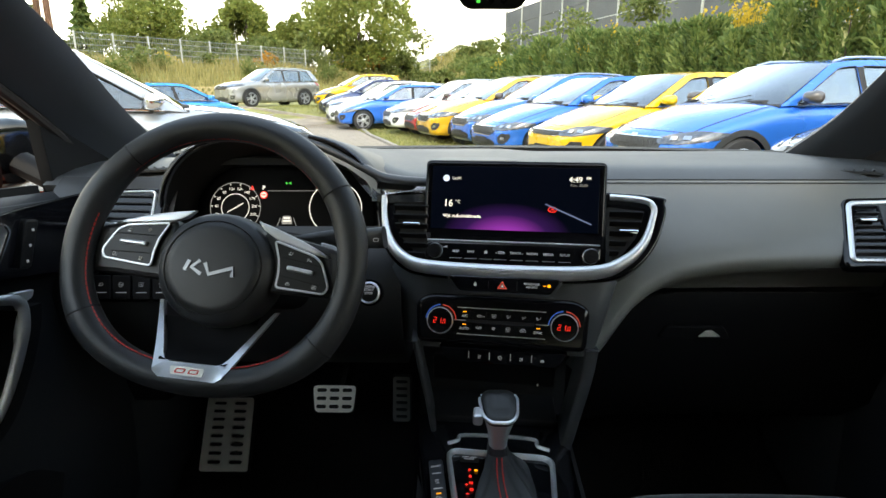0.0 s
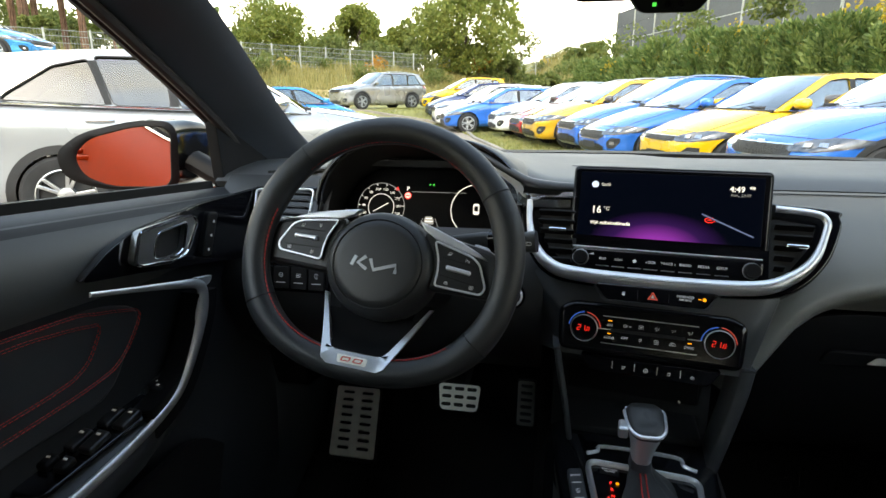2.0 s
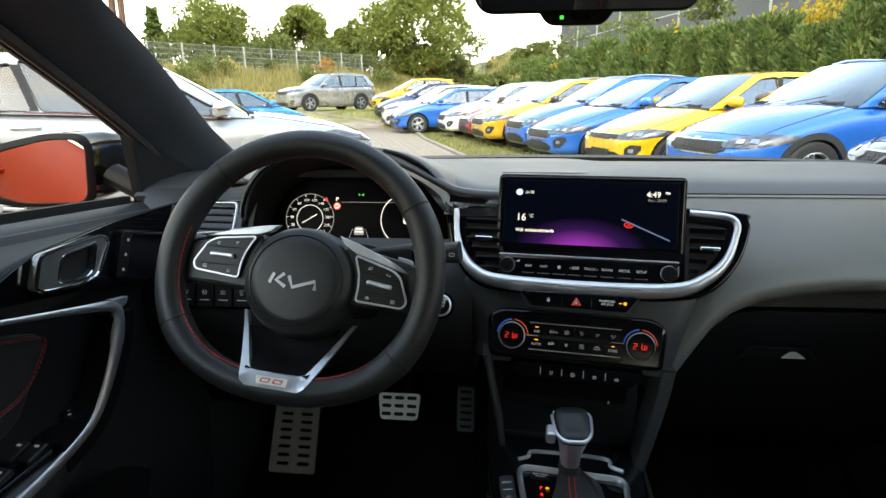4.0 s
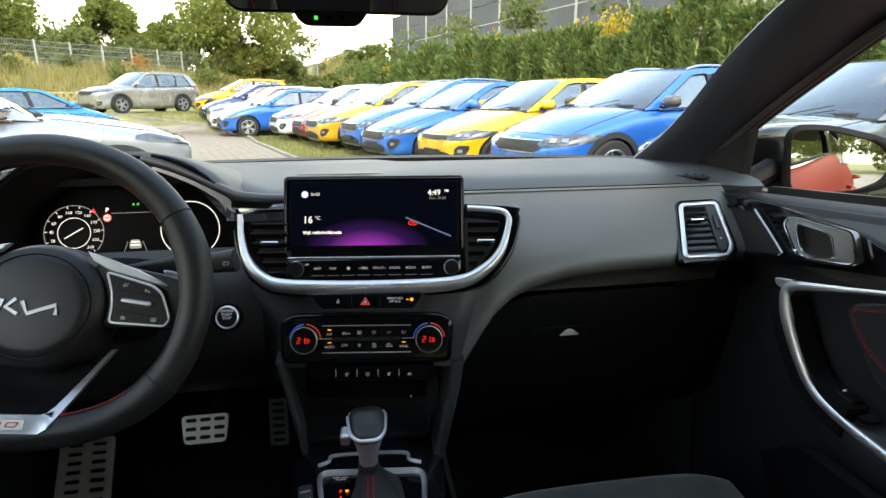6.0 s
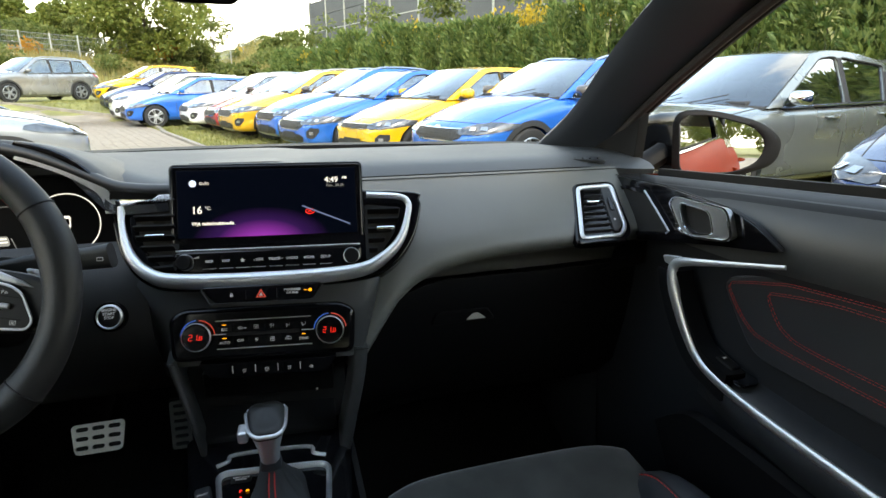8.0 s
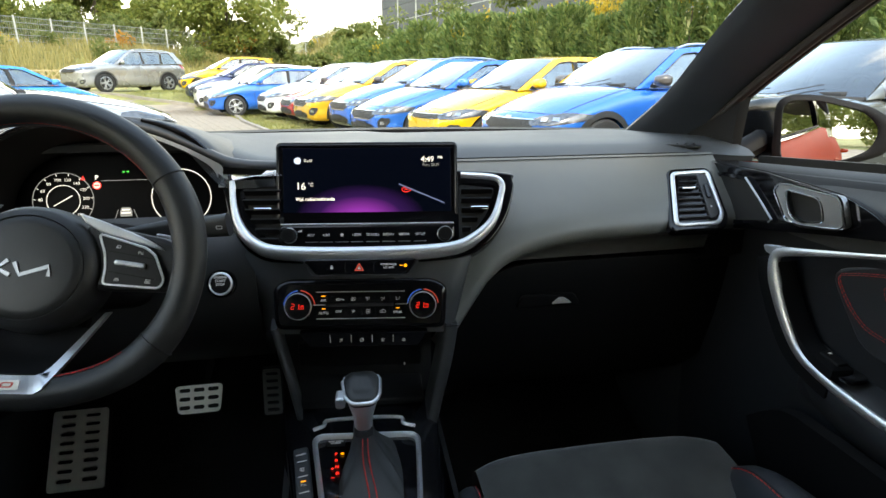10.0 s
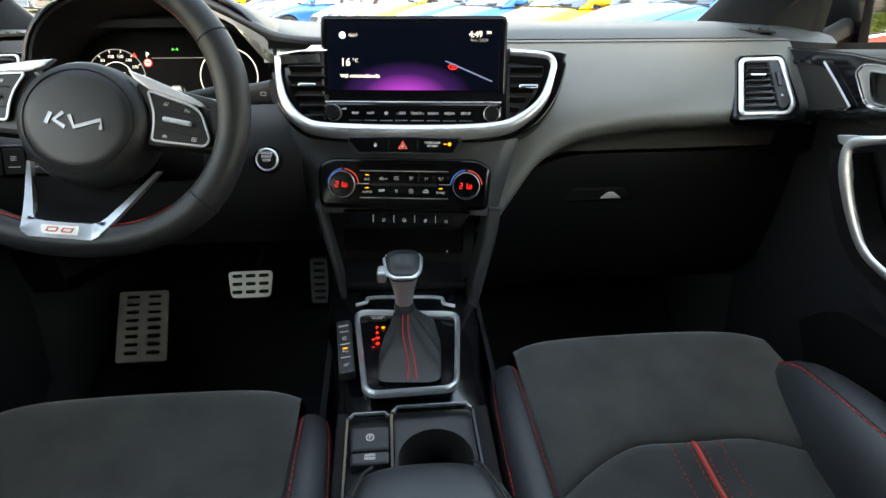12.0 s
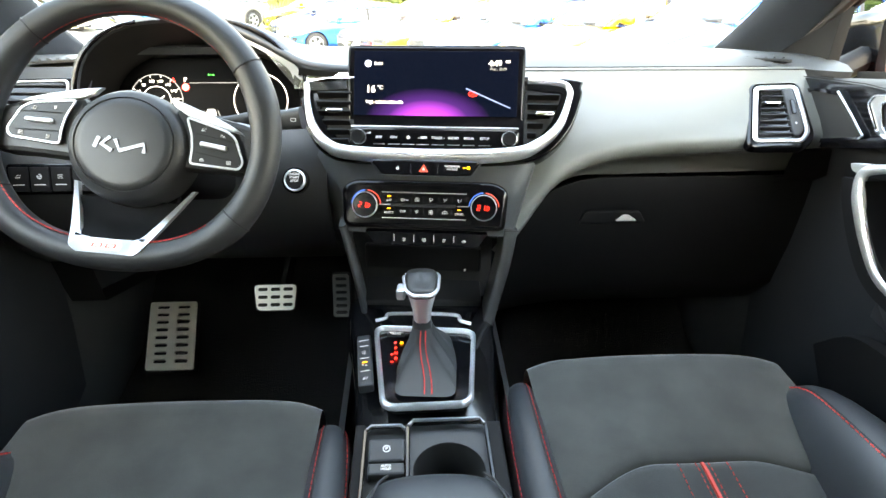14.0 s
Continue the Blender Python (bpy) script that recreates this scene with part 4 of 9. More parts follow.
def build_stack():
    """Centre stack: the bowl-shaped silver trim with outlets, and the angled face below."""
    m = panel_at((0.03, 0.79, 0.96), STACK_YAW, 30)
    # padded surround
    ring = [(-0.217, 0.066), (-0.211, 0.016), (-0.195, -0.022), (-0.168, -0.050), (-0.125, -0.061), (0.0, -0.063), (0.115, -0.058), (0.163, -0.040), (0.194, -0.002), (0.208, 0.040), (0.208, 0.060), (0.190, 0.074), (0.0, 0.080), (-0.19, 0.076)]
    sm = [(p.x, p.y) for p in curve_through([(a, b, 0) for a, b in ring], 5, True)]
    part("stack_surround", prism(sm, 0.030, m @ Matrix.Translation((0, 0, -0.0405)), 0.008, 3), GLOSS, dash, "gloss black surround")
    # silver bowl
    bowl = curve_through([(-0.203, 0.058, 0), (-0.199, 0.024, 0), (-0.188, -0.010, 0), (-0.165, -0.036, 0), (-0.125, -0.0485, 0), (0, -0.0512, 0), (0.110, -0.0455, 0), (0.152, -0.027, 0), (0.177, 0.000, 0), (0.189, 0.036, 0), (0.190, 0.052, 0), (0.177, 0.062, 0), (0.13, 0.066, 0)], 6)

    def broad(t):
        return 0.42 + 0.56 * math.sin(math.pi * min(1, max(0, (t - 0.06) / 0.68))) ** 1.2
    part("silver_bowl", sweep([m @ p for p in bowl], [(-0.011, -0.004), (-0.0085, 0.006), (0.0, 0.009), (0.0085, 0.005), (0.011, -0.006)], up=m.to_3x3() @ Vector((0, 0, 1)), scale=broad), CHROME, dash, "satin silver bowl-shaped trim", smooth=60)
    # left top bar of the trim
    part("top_bar", sweep([m @ Vector(p) for p in ((-0.202, 0.062, 0), (-0.17, 0.068, 0), (-0.13, 0.069, 0))], [(-0.005, -0.004), (0.005, -0.004), (0.004, 0.005), (-0.004, 0.005)], up=m.to_3x3() @ Vector((0, 0, 1))), BRIGHT, dash)
    # two outlets
    for side, pts in ((-1, [(-0.190, 0.050), (-0.128, 0.056), (-0.128, -0.033), (-0.145, -0.031), (-0.170, -0.006)]), (1, [(0.126, 0.054), (0.180, 0.048), (0.168, 0.010), (0.146, -0.022), (0.126, -0.034)])):
        v = thing("air_outlet", "black centre air outlet with silver tab", "air outlet", m @ Vector((0.16 * side, 0, 0)), group="centre air outlets")
        shape = rounded(pts, 0.006)
        # flat black sheet carries the shade of the outlet's depth
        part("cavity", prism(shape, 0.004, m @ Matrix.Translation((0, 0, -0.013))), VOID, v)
        lo, hi = min(p[0] for p in pts), max(p[0] for p in pts)
        for j in range(6):
            y = 0.042 - 0.0145 * j
            a = lo + (0.004 if side > 0 else max(0.0, (0.02 - y)) * 0.55 + 0.004)
            b = hi - (0.004 if side < 0 else max(0.0, (0.03 - y)) * 0.72 + 0.004)
            part("slat", box(b - a, 0.003, 0.012, m @ Matrix.Translation(((a + b) / 2, y, -0.004)) @ Matrix.Rotation(radians(-18), 4, "X"), 0.001), HARD, v)
        part("tab", box(0.026, 0.005, 0.010, m @ Matrix.Translation((0.157 * side - (0.002 if side > 0 else -0.002), 0.013, 0.004)), 0.002), BRIGHT, v, "silver tab")
    # angled face below the bowl
    f = panel_at((0.0065, 0.762, 0.841), STACK_YAW, 18)
    rows = []
    for j in range(9):
        t = j / 8
        y = 0.10 - 0.143 * t
        wl = 0.215 - 0.085 * min(1, t * 1.4) ** 0.8
        wr = 0.178 - 0.042 * min(1, t) ** 0.8
        zz = 0.012 * math.sin(math.pi * min(1, 1.2 * t)) - 0.006
        back = -0.075
        rows.append([f @ Vector(p) for p in ((-wl - 0.03, y, back), (-wl, y, zz - 0.02), (-wl + 0.02, y, zz - 0.004), (-0.12, y, zz), (0.12, y, zz), (wr - 0.022, y, zz - 0.001), (wr - 0.004, y, zz - 0.006), (wr, y, zz - 0.020), (wr + 0.004, y, back))])
    part("stack_face", loft(rows), PAD, dash, "grained centre stack face", smooth=70)
    # legs of the stack down to the console
    for s, line in ((-1, [(-0.1165, 0.764, 0.812), (-0.1085, 0.764, 0.765), (-0.099, 0.765, 0.715), (-0.0905, 0.765, 0.660)]), (1, [(0.1375, 0.745, 0.808), (0.1315, 0.742, 0.765), (0.1215, 0.740, 0.718), (0.1035, 0.737, 0.640)])):
        path, hw = curve_through(line, 5), 0.0098 if s > 0 else 0.0048
        part("stack_leg", sweep(path, [(-hw, -0.05), (hw, -0.05), (hw, 0.004), (hw - 0.0028, 0.0075), (0.0028 - hw, 0.0075), (-hw, 0.004)], up=(0, -1, 0.2), scale=lambda t: 1 - 0.12 * t), PAD, dash, "grey grained stack leg", smooth=60)
        q = path[0] + Vector((0, -0.0085, -0.002))
        part("leg_joint", sweep([q + Vector((-hw, 0, 0)), q + Vector((hw, 0, 0))], circle(0.0007, 6)), DARK_THREAD, dash)
    # open tray under the climate keys, its shade put into near-black back and floor
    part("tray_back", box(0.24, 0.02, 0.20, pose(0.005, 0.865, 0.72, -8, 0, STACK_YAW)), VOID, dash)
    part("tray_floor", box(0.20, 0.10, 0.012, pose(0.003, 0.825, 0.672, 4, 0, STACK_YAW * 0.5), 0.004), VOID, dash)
    part("tray_lip", box(0.20, 0.02, 0.044, pose(0.006, 0.855, 0.719, 0, 0, STACK_YAW), 0.004), HARD, dash)
    sock = revolve([(0.0014, 0), (0.0014, 0.004), (0.001, 0.0045)], 10, panel_at((0.077, 0.8325, 0.702), STACK_YAW, 0))
    part("socket_mark", sock, MARK, dash)


def build_display():
    m = panel_at((0.0265, 0.8125, 0.9935), STACK_YAW + 0.5, 17)
    d = thing("infotainment_display", "wide black touchscreen with a key bar and two knobs", "display", (0.0265, 0.83, 0.93))
    part("bezel", prism(rrect(0.2615, 0.154, 0.006), 0.018, m @ Matrix.Translation((0, -0.004, -0.018)), 0.003, 3), GLOSS, d, "gloss black bezel")
    part("bezel_edge", sweep([m @ Vector((x, y, -0.001)) for x, y in rrect(0.2615, 0.154, 0.006, 4, 0, -0.004)], circle(0.0011, 6), closed=True, up=m.to_3x3() @ Vector((0, 0, 1))), SOFT, d)
    # lit panel, in its own axes
    bm = box(0.2435, 0.0935, 0.0012, I4, 0.0003)
    sc = part("screen", bm, SCREEN, d, "lit screen with a violet glow")
    sc.matrix_basis = Matrix.Translation((0.0265, 0.83, 0.93)).inverted() @ m @ Matrix.Translation((0, 0.0185, 0.0006))
    sc.matrix_parent_inverse = I4
    t = lambda x, y: m @ Matrix.Translation((x, y + 0.0185, 0.0016))
    for nm, body, size, x, y, al, mt, bo in (("clock", "4:49", 0.0112, 0.088, 0.0295, "CENTER", LIT, 0.0002), ("clock", "PM", 0.0052, 0.1065, 0.032, "CENTER", LIT, 0.0001),
                                             ("date", "Pon., 20.09", 0.0055, 0.093, 0.0215, "CENTER", LIT_DIM, 0),
                                             ("guest", "Gość", 0.0056, -0.092, 0.0285, "LEFT", LIT, 0), ("temperature", "16", 0.0145, -0.1035, -0.009, "LEFT", LIT, 0.0002),
                                             ("temperature_unit", "°C", 0.0075, -0.086, -0.0065, "LEFT", LIT, 0), ("radio_note", "Wył. radio/multimedia", 0.0062, -0.1035, -0.0275, "LEFT", LIT, 0.0002)):
        part(nm, words(body, size, t(x, y), al, bo), mt, sc).matrix_parent_inverse = sc.matrix_basis.inverted() @ Matrix.Translation((0.0265, 0.83, 0.93)).inverted()
    fix = sc.matrix_basis.inverted() @ Matrix.Translation((0.0265, 0.83, 0.93)).inverted()
    globe = revolve([(0.0049, 0), (0.0049, 0.0004)], 20, t(-0.1005, 0.0285))
    part("profile_dot", globe, material("pale_blue_dot", (0.3, 0.4, 0.6), 0.5, emit=(0.62, 0.75, 0.95), strength=0.75), sc).matrix_parent_inverse = fix
    route = sweep([t(0.046, -0.0065) @ Vector((0, 0, 0)), t(0.112, -0.0345) @ Vector((0, 0, 0))], circle(0.0011, 6))
    part("route_line", route, material("route_blue", (0.02, 0.03, 0.06), 0.5, emit=(0.10, 0.14, 0.30), strength=0.8), sc).matrix_parent_inverse = fix
    ell = sweep([t(0.0565 + 0.0062 * math.cos(a), -0.0145 + 0.0034 * math.sin(a)) @ Vector((0, 0, 0)) for a in [2 * math.pi * i / 20 for i in range(20)]], circle(0.0006, 5), closed=True)
    part("position_ring", ell, LIT_RED, sc).matrix_parent_inverse = fix
    part("position_arrow", prism([(-0.0035, -0.0012), (0, 0.002), (0.0035, -0.0012), (0, -0.0003)], 0.0004, t(0.0565, -0.0145)), LIT_RED, sc).matrix_parent_inverse = fix
    # key bar
    kb = part("key_bar", prism(rrect(0.252, 0.031, 0.006), 0.010, m @ Matrix.Translation((0, -0.0625, -0.002)), 0.003), GLOSS, d, "gloss black key bar")
    # chrome strip drawn for the reflection along the gloss black ridge
    part("bar_ridge", box(0.250, 0.0022, 0.003, m @ Matrix.Translation((0, -0.0455, 0.0045)), 0.0008), CHROME, d)
    km = m @ Matrix.Translation((0, -0.0625, 0.0086))
    for body, x in (("MAP", -0.081), ("NAV", -0.059), ("☆", -0.037), ("‹ SEEK", -0.0155), ("TRACK ›", 0.0075), ("RADIO", 0.030), ("MEDIA", 0.053), ("SETUP", 0.076)):
        if body == "☆":
            star = [((0.0036 if i % 2 else 0.0016) * math.cos(radians(90 + 36 * i + 36)), (0.0036 if i % 2 else 0.0016) * math.sin(radians(90 + 36 * i + 36))) for i in range(10)]
            part("key_mark", prism(star, 0.0003, km @ Matrix.Translation((x, 0.001, 0))), MARK, kb)
        else:
            part("key_mark", words(body, 0.0050, km @ Matrix.Translation((x, 0.001, 0.0004)), "CENTER", 0.0001), MARK, kb)
        part("key_edge", box(0.018, 0.0007, 0.0007, km @ Matrix.Translation((x, -0.009, 0))), CHROME, kb)
    part("volume_mark", prism([(-0.004, 0), (0.004, 0), (0.004, 0.003)], 0.0003, km @ Matrix.Translation((-0.098, 0.006, 0))), MARK, kb)
    for x in (-0.112, 0.112):
        km2 = m @ Matrix.Translation((x, -0.0615, 0.006))
        prof = [(0.0102, 0), (0.0102, 0.012), (0.0094, 0.0136), (0.0082, 0.0140), (0.0078, 0.0134), (0.0, 0.0134)]
        kn = part("knob", revolve(prof, 40, km2), HARD, d, "ribbed black knob")
        part("knob_ring", revolve([(0.0114, 0.001), (0.0114, 0.0032), (0.0104, 0.0036)], 40, km2, False), DISH, kn)


def segments(text, h, m):
    """Lit figures with square corners: one bmesh for each character."""
    w, t = h * 0.52, h * 0.14
    paths = {"2": [(-w / 2, h / 2), (w / 2, h / 2), (w / 2, 0), (-w / 2, 0), (-w / 2, -h / 2), (w / 2, -h / 2)], "1": [(w / 2, h / 2), (w / 2, -h / 2)],
             "0": [(-w / 2, h / 2), (w / 2, h / 2), (w / 2, -h / 2), (-w / 2, -h / 2)]}
    x, k, out = -(w + t * 2.6) * 1.15, 1.0, []
    for ch in text:
        if ch == ".":
            out.append(bar(t, t, m, x - w / 2 - t * 0.9, -h / 2))
            k = 0.72
            continue
        line = [m @ Vector((x + (p + 0.08 * q) * k, q * k - h / 2 * (1 - k), 0)) for p, q in paths[ch]]
        out.append(sweep(line, circle(t * 0.36, 6), closed=ch == "0", up=m.to_3x3() @ Vector((0, 0, 1))))
        x += w + t * 2.6
    return out


def build_climate():
    f = panel_at((0.0065, 0.7575, 0.841), STACK_YAW, 18)
    d = thing("climate_panel", "gloss black climate panel with two lit dials", "climate control", (0.0065, 0.775, 0.80))
    part("body", prism(rounded([(-0.124, 0.026), (-0.104, 0.038), (0.106, 0.038), (0.126, 0.026), (0.122, -0.034), (-0.120, -0.034)], 0.012), 0.02, f @ Matrix.Translation((0, 0, -0.012)), 0.0075, 4), GLOSS, d, "gloss black panel")
    # warning key strip above
    st = panel_at((0.0080, 0.7520, 0.8985), STACK_YAW, 22)
    strip = part("key_strip", prism(rounded([(-0.078, 0.013), (0.082, 0.013), (0.066, -0.010), (-0.060, -0.010)], 0.007), 0.012, st @ Matrix.Translation((0, 0, -0.008)), 0.002), GLOSS, d)
    part("strip_edge", sweep([st @ Vector(p) for p in ((-0.078, 0.010, 0.002), (-0.066, -0.010, 0.003), (0.070, -0.010, 0.003), (0.082, 0.010, 0.002))], circle(0.0012, 6), up=st.to_3x3() @ Vector((0, 0, 1))), SOFT, d)
    tri = [(0, 0.0062), (-0.0068, -0.005), (0.0068, -0.005)]
    part("hazard_mark", plate(tri, [[(0, 0.0035), (-0.0042, -0.0036), (0.0042, -0.0036)]], 0.0004, st @ Matrix.Translation((0.0, 0.001, 0.0041))), RED_MARK, strip, "red hazard triangle")
    part("hazard_mark", prism([(0, 0.002), (-0.0026, -0.0028), (0.0026, -0.0028)], 0.0004, st @ Matrix.Translation((0.0, 0.001, 0.0041))), MARK, strip)
    part("lock_mark", box(0.0036, 0.0032, 0.0004, st @ Matrix.Translation((-0.038, 0.0, 0.0042))), MARK, strip)
    part("lock_mark", sweep([st @ Vector((-0.038 + 0.0013 * math.cos(a), 0.0016 + 0.0022 * math.sin(a), 0.0042)) for a in [math.pi * i / 6 for i in range(7)]], circle(0.0003, 5)), MARK, strip)
    part("airbag_note", words("PASSENGER\nAIR BAG", 0.0042, st @ Matrix.Translation((0.041, 0.0025, 0.0042)), "CENTER", 0.0001), MARK, strip)
    part("airbag_lamp", revolve([(0.0024, 0), (0.0024, 0.0004)], 14, st @ Matrix.Translation((0.0645, 0.003, 0.0041))), LIT_AMBER, strip, "amber airbag lamp")
    part("airbag_lamp", bar(0.004, 0.0012, st, 0.0585, 0.003, 0.0043), LIT_AMBER, strip)
    for x in (-0.0195, 0.0205):
        part("divider", bar(0.0005, 0.013, st, x, 0.001, 0.0041), SOFT, strip)
    # dials
    for x in (-0.0850, 0.0905):
        dm = f @ Matrix.Translation((x, 0.0, 0.006))
        dial = part("dial", revolve([(0.0195, 0), (0.0195, 0.010), (0.0180, 0.013), (0.0168, 0.0132), (0.0160, 0.0118), (0.0, 0.0118)], 44, dm), GLOSS, d, "round temperature dial")
        part("dial_ring", revolve([(0.0192, 0.010), (0.0190, 0.0126), (0.0180, 0.0138), (0.0176, 0.0128)], 44, dm, False), CHROME, dial, "chrome dial ring")
        for figure in segments("21.0", 0.0074, dm @ Matrix.Translation((0.0004, 0, 0.0121))):
            part("figure", figure, LIT_RED, dial, "lit red figure")
        for a0, a1, mt, nm in ((95, 175, BLUE_MARK, "cold_arc"), (5, 85, RED_MARK, "warm_arc")):
            arc = [dm @ Vector((0.0219 * math.cos(radians(a0 + (a1 - a0) * i / 12)), 0.0219 * math.sin(radians(a0 + (a1 - a0) * i / 12)), 0.0026)) for i in range(13)]
            part(nm, sweep(arc, circle(0.0008, 6), up=f.to_3x3() @ Vector((0, 0, 1))), mt, dial)
    # key rows between the dials
    for y in (0.0195, -0.0185):
        part("chrome_line", box(0.126, 0.0012, 0.0012, f @ Matrix.Translation((0.002, y, 0.0085))), CHROME, d)
    for x in (-0.057, 0.060):
        part("chrome_stub", box(0.017, 0.0012, 0.0012, f @ Matrix.Translation((x, 0.0012, 0.0085))), CHROME, d)
    part("key_gap", box(0.098, 0.0046, 0.001, f @ Matrix.Translation((0.0, 0.0008, 0.0082))), VOID, d)
    for row, y in enumerate((0.0095, -0.0085)):
        for j in range(6):
            x = -0.0505 + 0.0210 * j
            k = part("key", prism(rrect(0.0205, 0.0125, 0.0006), 0.002, f @ Matrix.Translation((x, y, 0.0072)), 0.0002), GLOSS, d)
            km = f @ Matrix.Translation((x, y, 0.0094))
            label_ = {(0, 0): "A/C", (1, 0): "AUTO", (1, 1): "OFF", (1, 5): "SYNC"}.get((row, j))
            if label_:
                part("key_mark", words(label_, 0.0050, km @ Matrix.Translation((0, -0.002 if j in (0, 5) else 0, 0)), "CENTER", 0.0001), MARK, k)
            else:
                icon(km, CLIMATE_SIGNS[row][j], k)
            if (row, j) in ((0, 0), (1, 0), (1, 5)):
                part("key_lamp", bar(0.0052, 0.0014, km, 0, 0.0042, 0.0002), LIT_AMBER, k, "amber key lamp")
    # heated seat keys below
    lo = panel_at((0.008, 0.745, 0.795), STACK_YAW, 8)
    ks = part("key_shelf", prism(rounded([(-0.092, 0.011), (0.095, 0.011), (0.080, -0.012), (-0.076, -0.012)], 0.005), 0.012, lo @ Matrix.Translation((0, 0, -0.008)), 0.002), GLOSS, d)
    for j in range(4):
        part("divider", box(0.0010, 0.0105, 0.001, lo @ Matrix.Translation((-0.0462 + 0.0300 * j, 0.0, 0.0042))), MARK, ks)
        icon(lo @ Matrix.Translation((-0.0310 + 0.0300 * j, -0.002, 0.0043)), ("seat", "rim", "seat", "rear")[j], ks, 0.95)


def ring_of(r, cx=0.0, cy=0.0, a0=0, a1=360, n=14, ry=None):
    return [(cx + r * math.cos(radians(a0 + (a1 - a0) * i / n)), cy + (ry or r) * math.sin(radians(a0 + (a1 - a0) * i / n))) for i in range(n + 1)]


# printed signs, as strokes in millimetres
SIGNS = {
    "seat": [[(-2.2, -2.4), (1.2, -2.4), (2.6, 2.6)], [(-2.2, -1.2), (0.2, -1.2), (1.3, 2.6)], [(-1.8, 0.2), (-1.4, 1.2), (-1.8, 2.2)], [(-0.6, 0.2), (-0.2, 1.2), (-0.6, 2.2)]],
    "rim": [ring_of(2.8), [(-2.7, 0.4), (0, -0.3), (2.7, 0.4)], [(0, -0.3), (0, -2.7)]],
    "rear": [ring_of(3.6, 0, -3.0, 40, 140) + [(-2.2, -2.2), (2.2, -2.2), (2.76, -0.7)], [(-1.2, -1.2), (-1.2, 1.6)], [(0, -1.2), (0, 1.8)], [(1.2, -1.2), (1.2, 1.6)]],
    "pane": [ring_of(4.0, 0, -3.2, 38, 142) + [(-2.0, -2.4), (2.0, -2.4), (3.15, -0.74)], [(-2.6, -1.0), (2.6, -1.0)], [(4.4, -1.6), (8.0, -1.6)], [(4.4, -0.8), (8.0, -0.8)]],
    "box": [[(-2.8, -2.2), (2.8, -2.2), (2.8, 2.2), (-2.8, 2.2), (-2.8, -2.2)], [(-1.2, -1.2), (-1.2, 1.2)], [(0, -1.2), (0, 1.2)], [(1.2, -1.2), (1.2, 1.2)]],
    "upper_air": [[(-3.0, 2.0), (0.2, 2.0), (-0.6, 1.2)], [(2.4, 2.6), (1.6, -0.6), (-1.0, -0.8)], [(-1.0, -0.8), (-1.4, -2.8)], [(-3.0, 0.4), (-0.8, 0.4)]],
    "both_air": [[(-3.0, 0.8), (-0.2, 0.8), (-1.0, 0.0)], [(2.6, 2.2), (1.6, -0.8), (-1.0, -1.0), (-1.6, -2.8)]],
    "lower_air": [[(3.0, 2.4), (1.6, -1.4), (-0.4, -1.6)], [(-3.0, 1.8), (-1.2, -2.4), (-0.2, -2.4)], [(-2.0, 2.0), (-0.8, -0.6)]],
    "fan": [ring_of(1.0, 0.9, 0.9, n=8), ring_of(1.0, -0.9, 0.9, n=8), ring_of(1.0, 0, -1.0, n=8)],
    "big_fan": [ring_of(1.5, 1.3, 1.3, n=9), ring_of(1.5, -1.3, 1.3, n=9), ring_of(1.5, 1.3, -1.5, n=9), ring_of(1.5, -1.3, -1.5, n=9)],
    "air_round": [[(-4.2, -1.8), (-4.0, 0.0), (-2.4, 0.4)] + ring_of(2.6, 0, 0.4, 160, 20, 8, 2.0) + [(4.0, 0.0), (4.2, -1.8), (-4.2, -1.8)], ring_of(1.4, 0.2, 0.0, 60, 330, 10)],
    "traction": [ring_of(2.6, 0, 0.8, 20, 320), [(-1.6, 0.2), (0.0, 1.6), (1.6, 0.2)], [(-2.0, -2.8), (2.0, -2.8)]],
    "park": [[(-2.8, -1.8), (-2.8, 1.8), (-1.0, 1.6), (-1.0, 0.2), (-2.8, 0.0)], [(0.2, -1.6), (3.0, -1.6), (2.0, 0.4), (0.8, 0.4), (0.2, -1.6)]],
    "view": [[(-3.0, -1.6), (1.4, -1.6), (3.0, 1.8), (-1.2, 1.8), (-3.0, -1.6)], [(-1.6, -0.6), (0.6, -0.6)]],
}
CLIMATE_SIGNS = (("", "pane", "box", "upper_air", "both_air", "lower_air"), ("", "", "fan", "big_fan", "air_round", ""))


def icon(m, sign, parent, s=1.0):
    """Small printed sign: thin strokes."""
    bm = bmesh.new()
    for line in SIGNS[sign]:
        pts = [m @ Vector((x * 0.001 * s, y * 0.001 * s, 0.0002)) for x, y in line]
        add(bm, sweep(pts, circle(0.00034, 4), up=m.to_3x3() @ Vector((0, 0, 1))))
    part("key_mark", bm, MARK, parent, smooth=0)


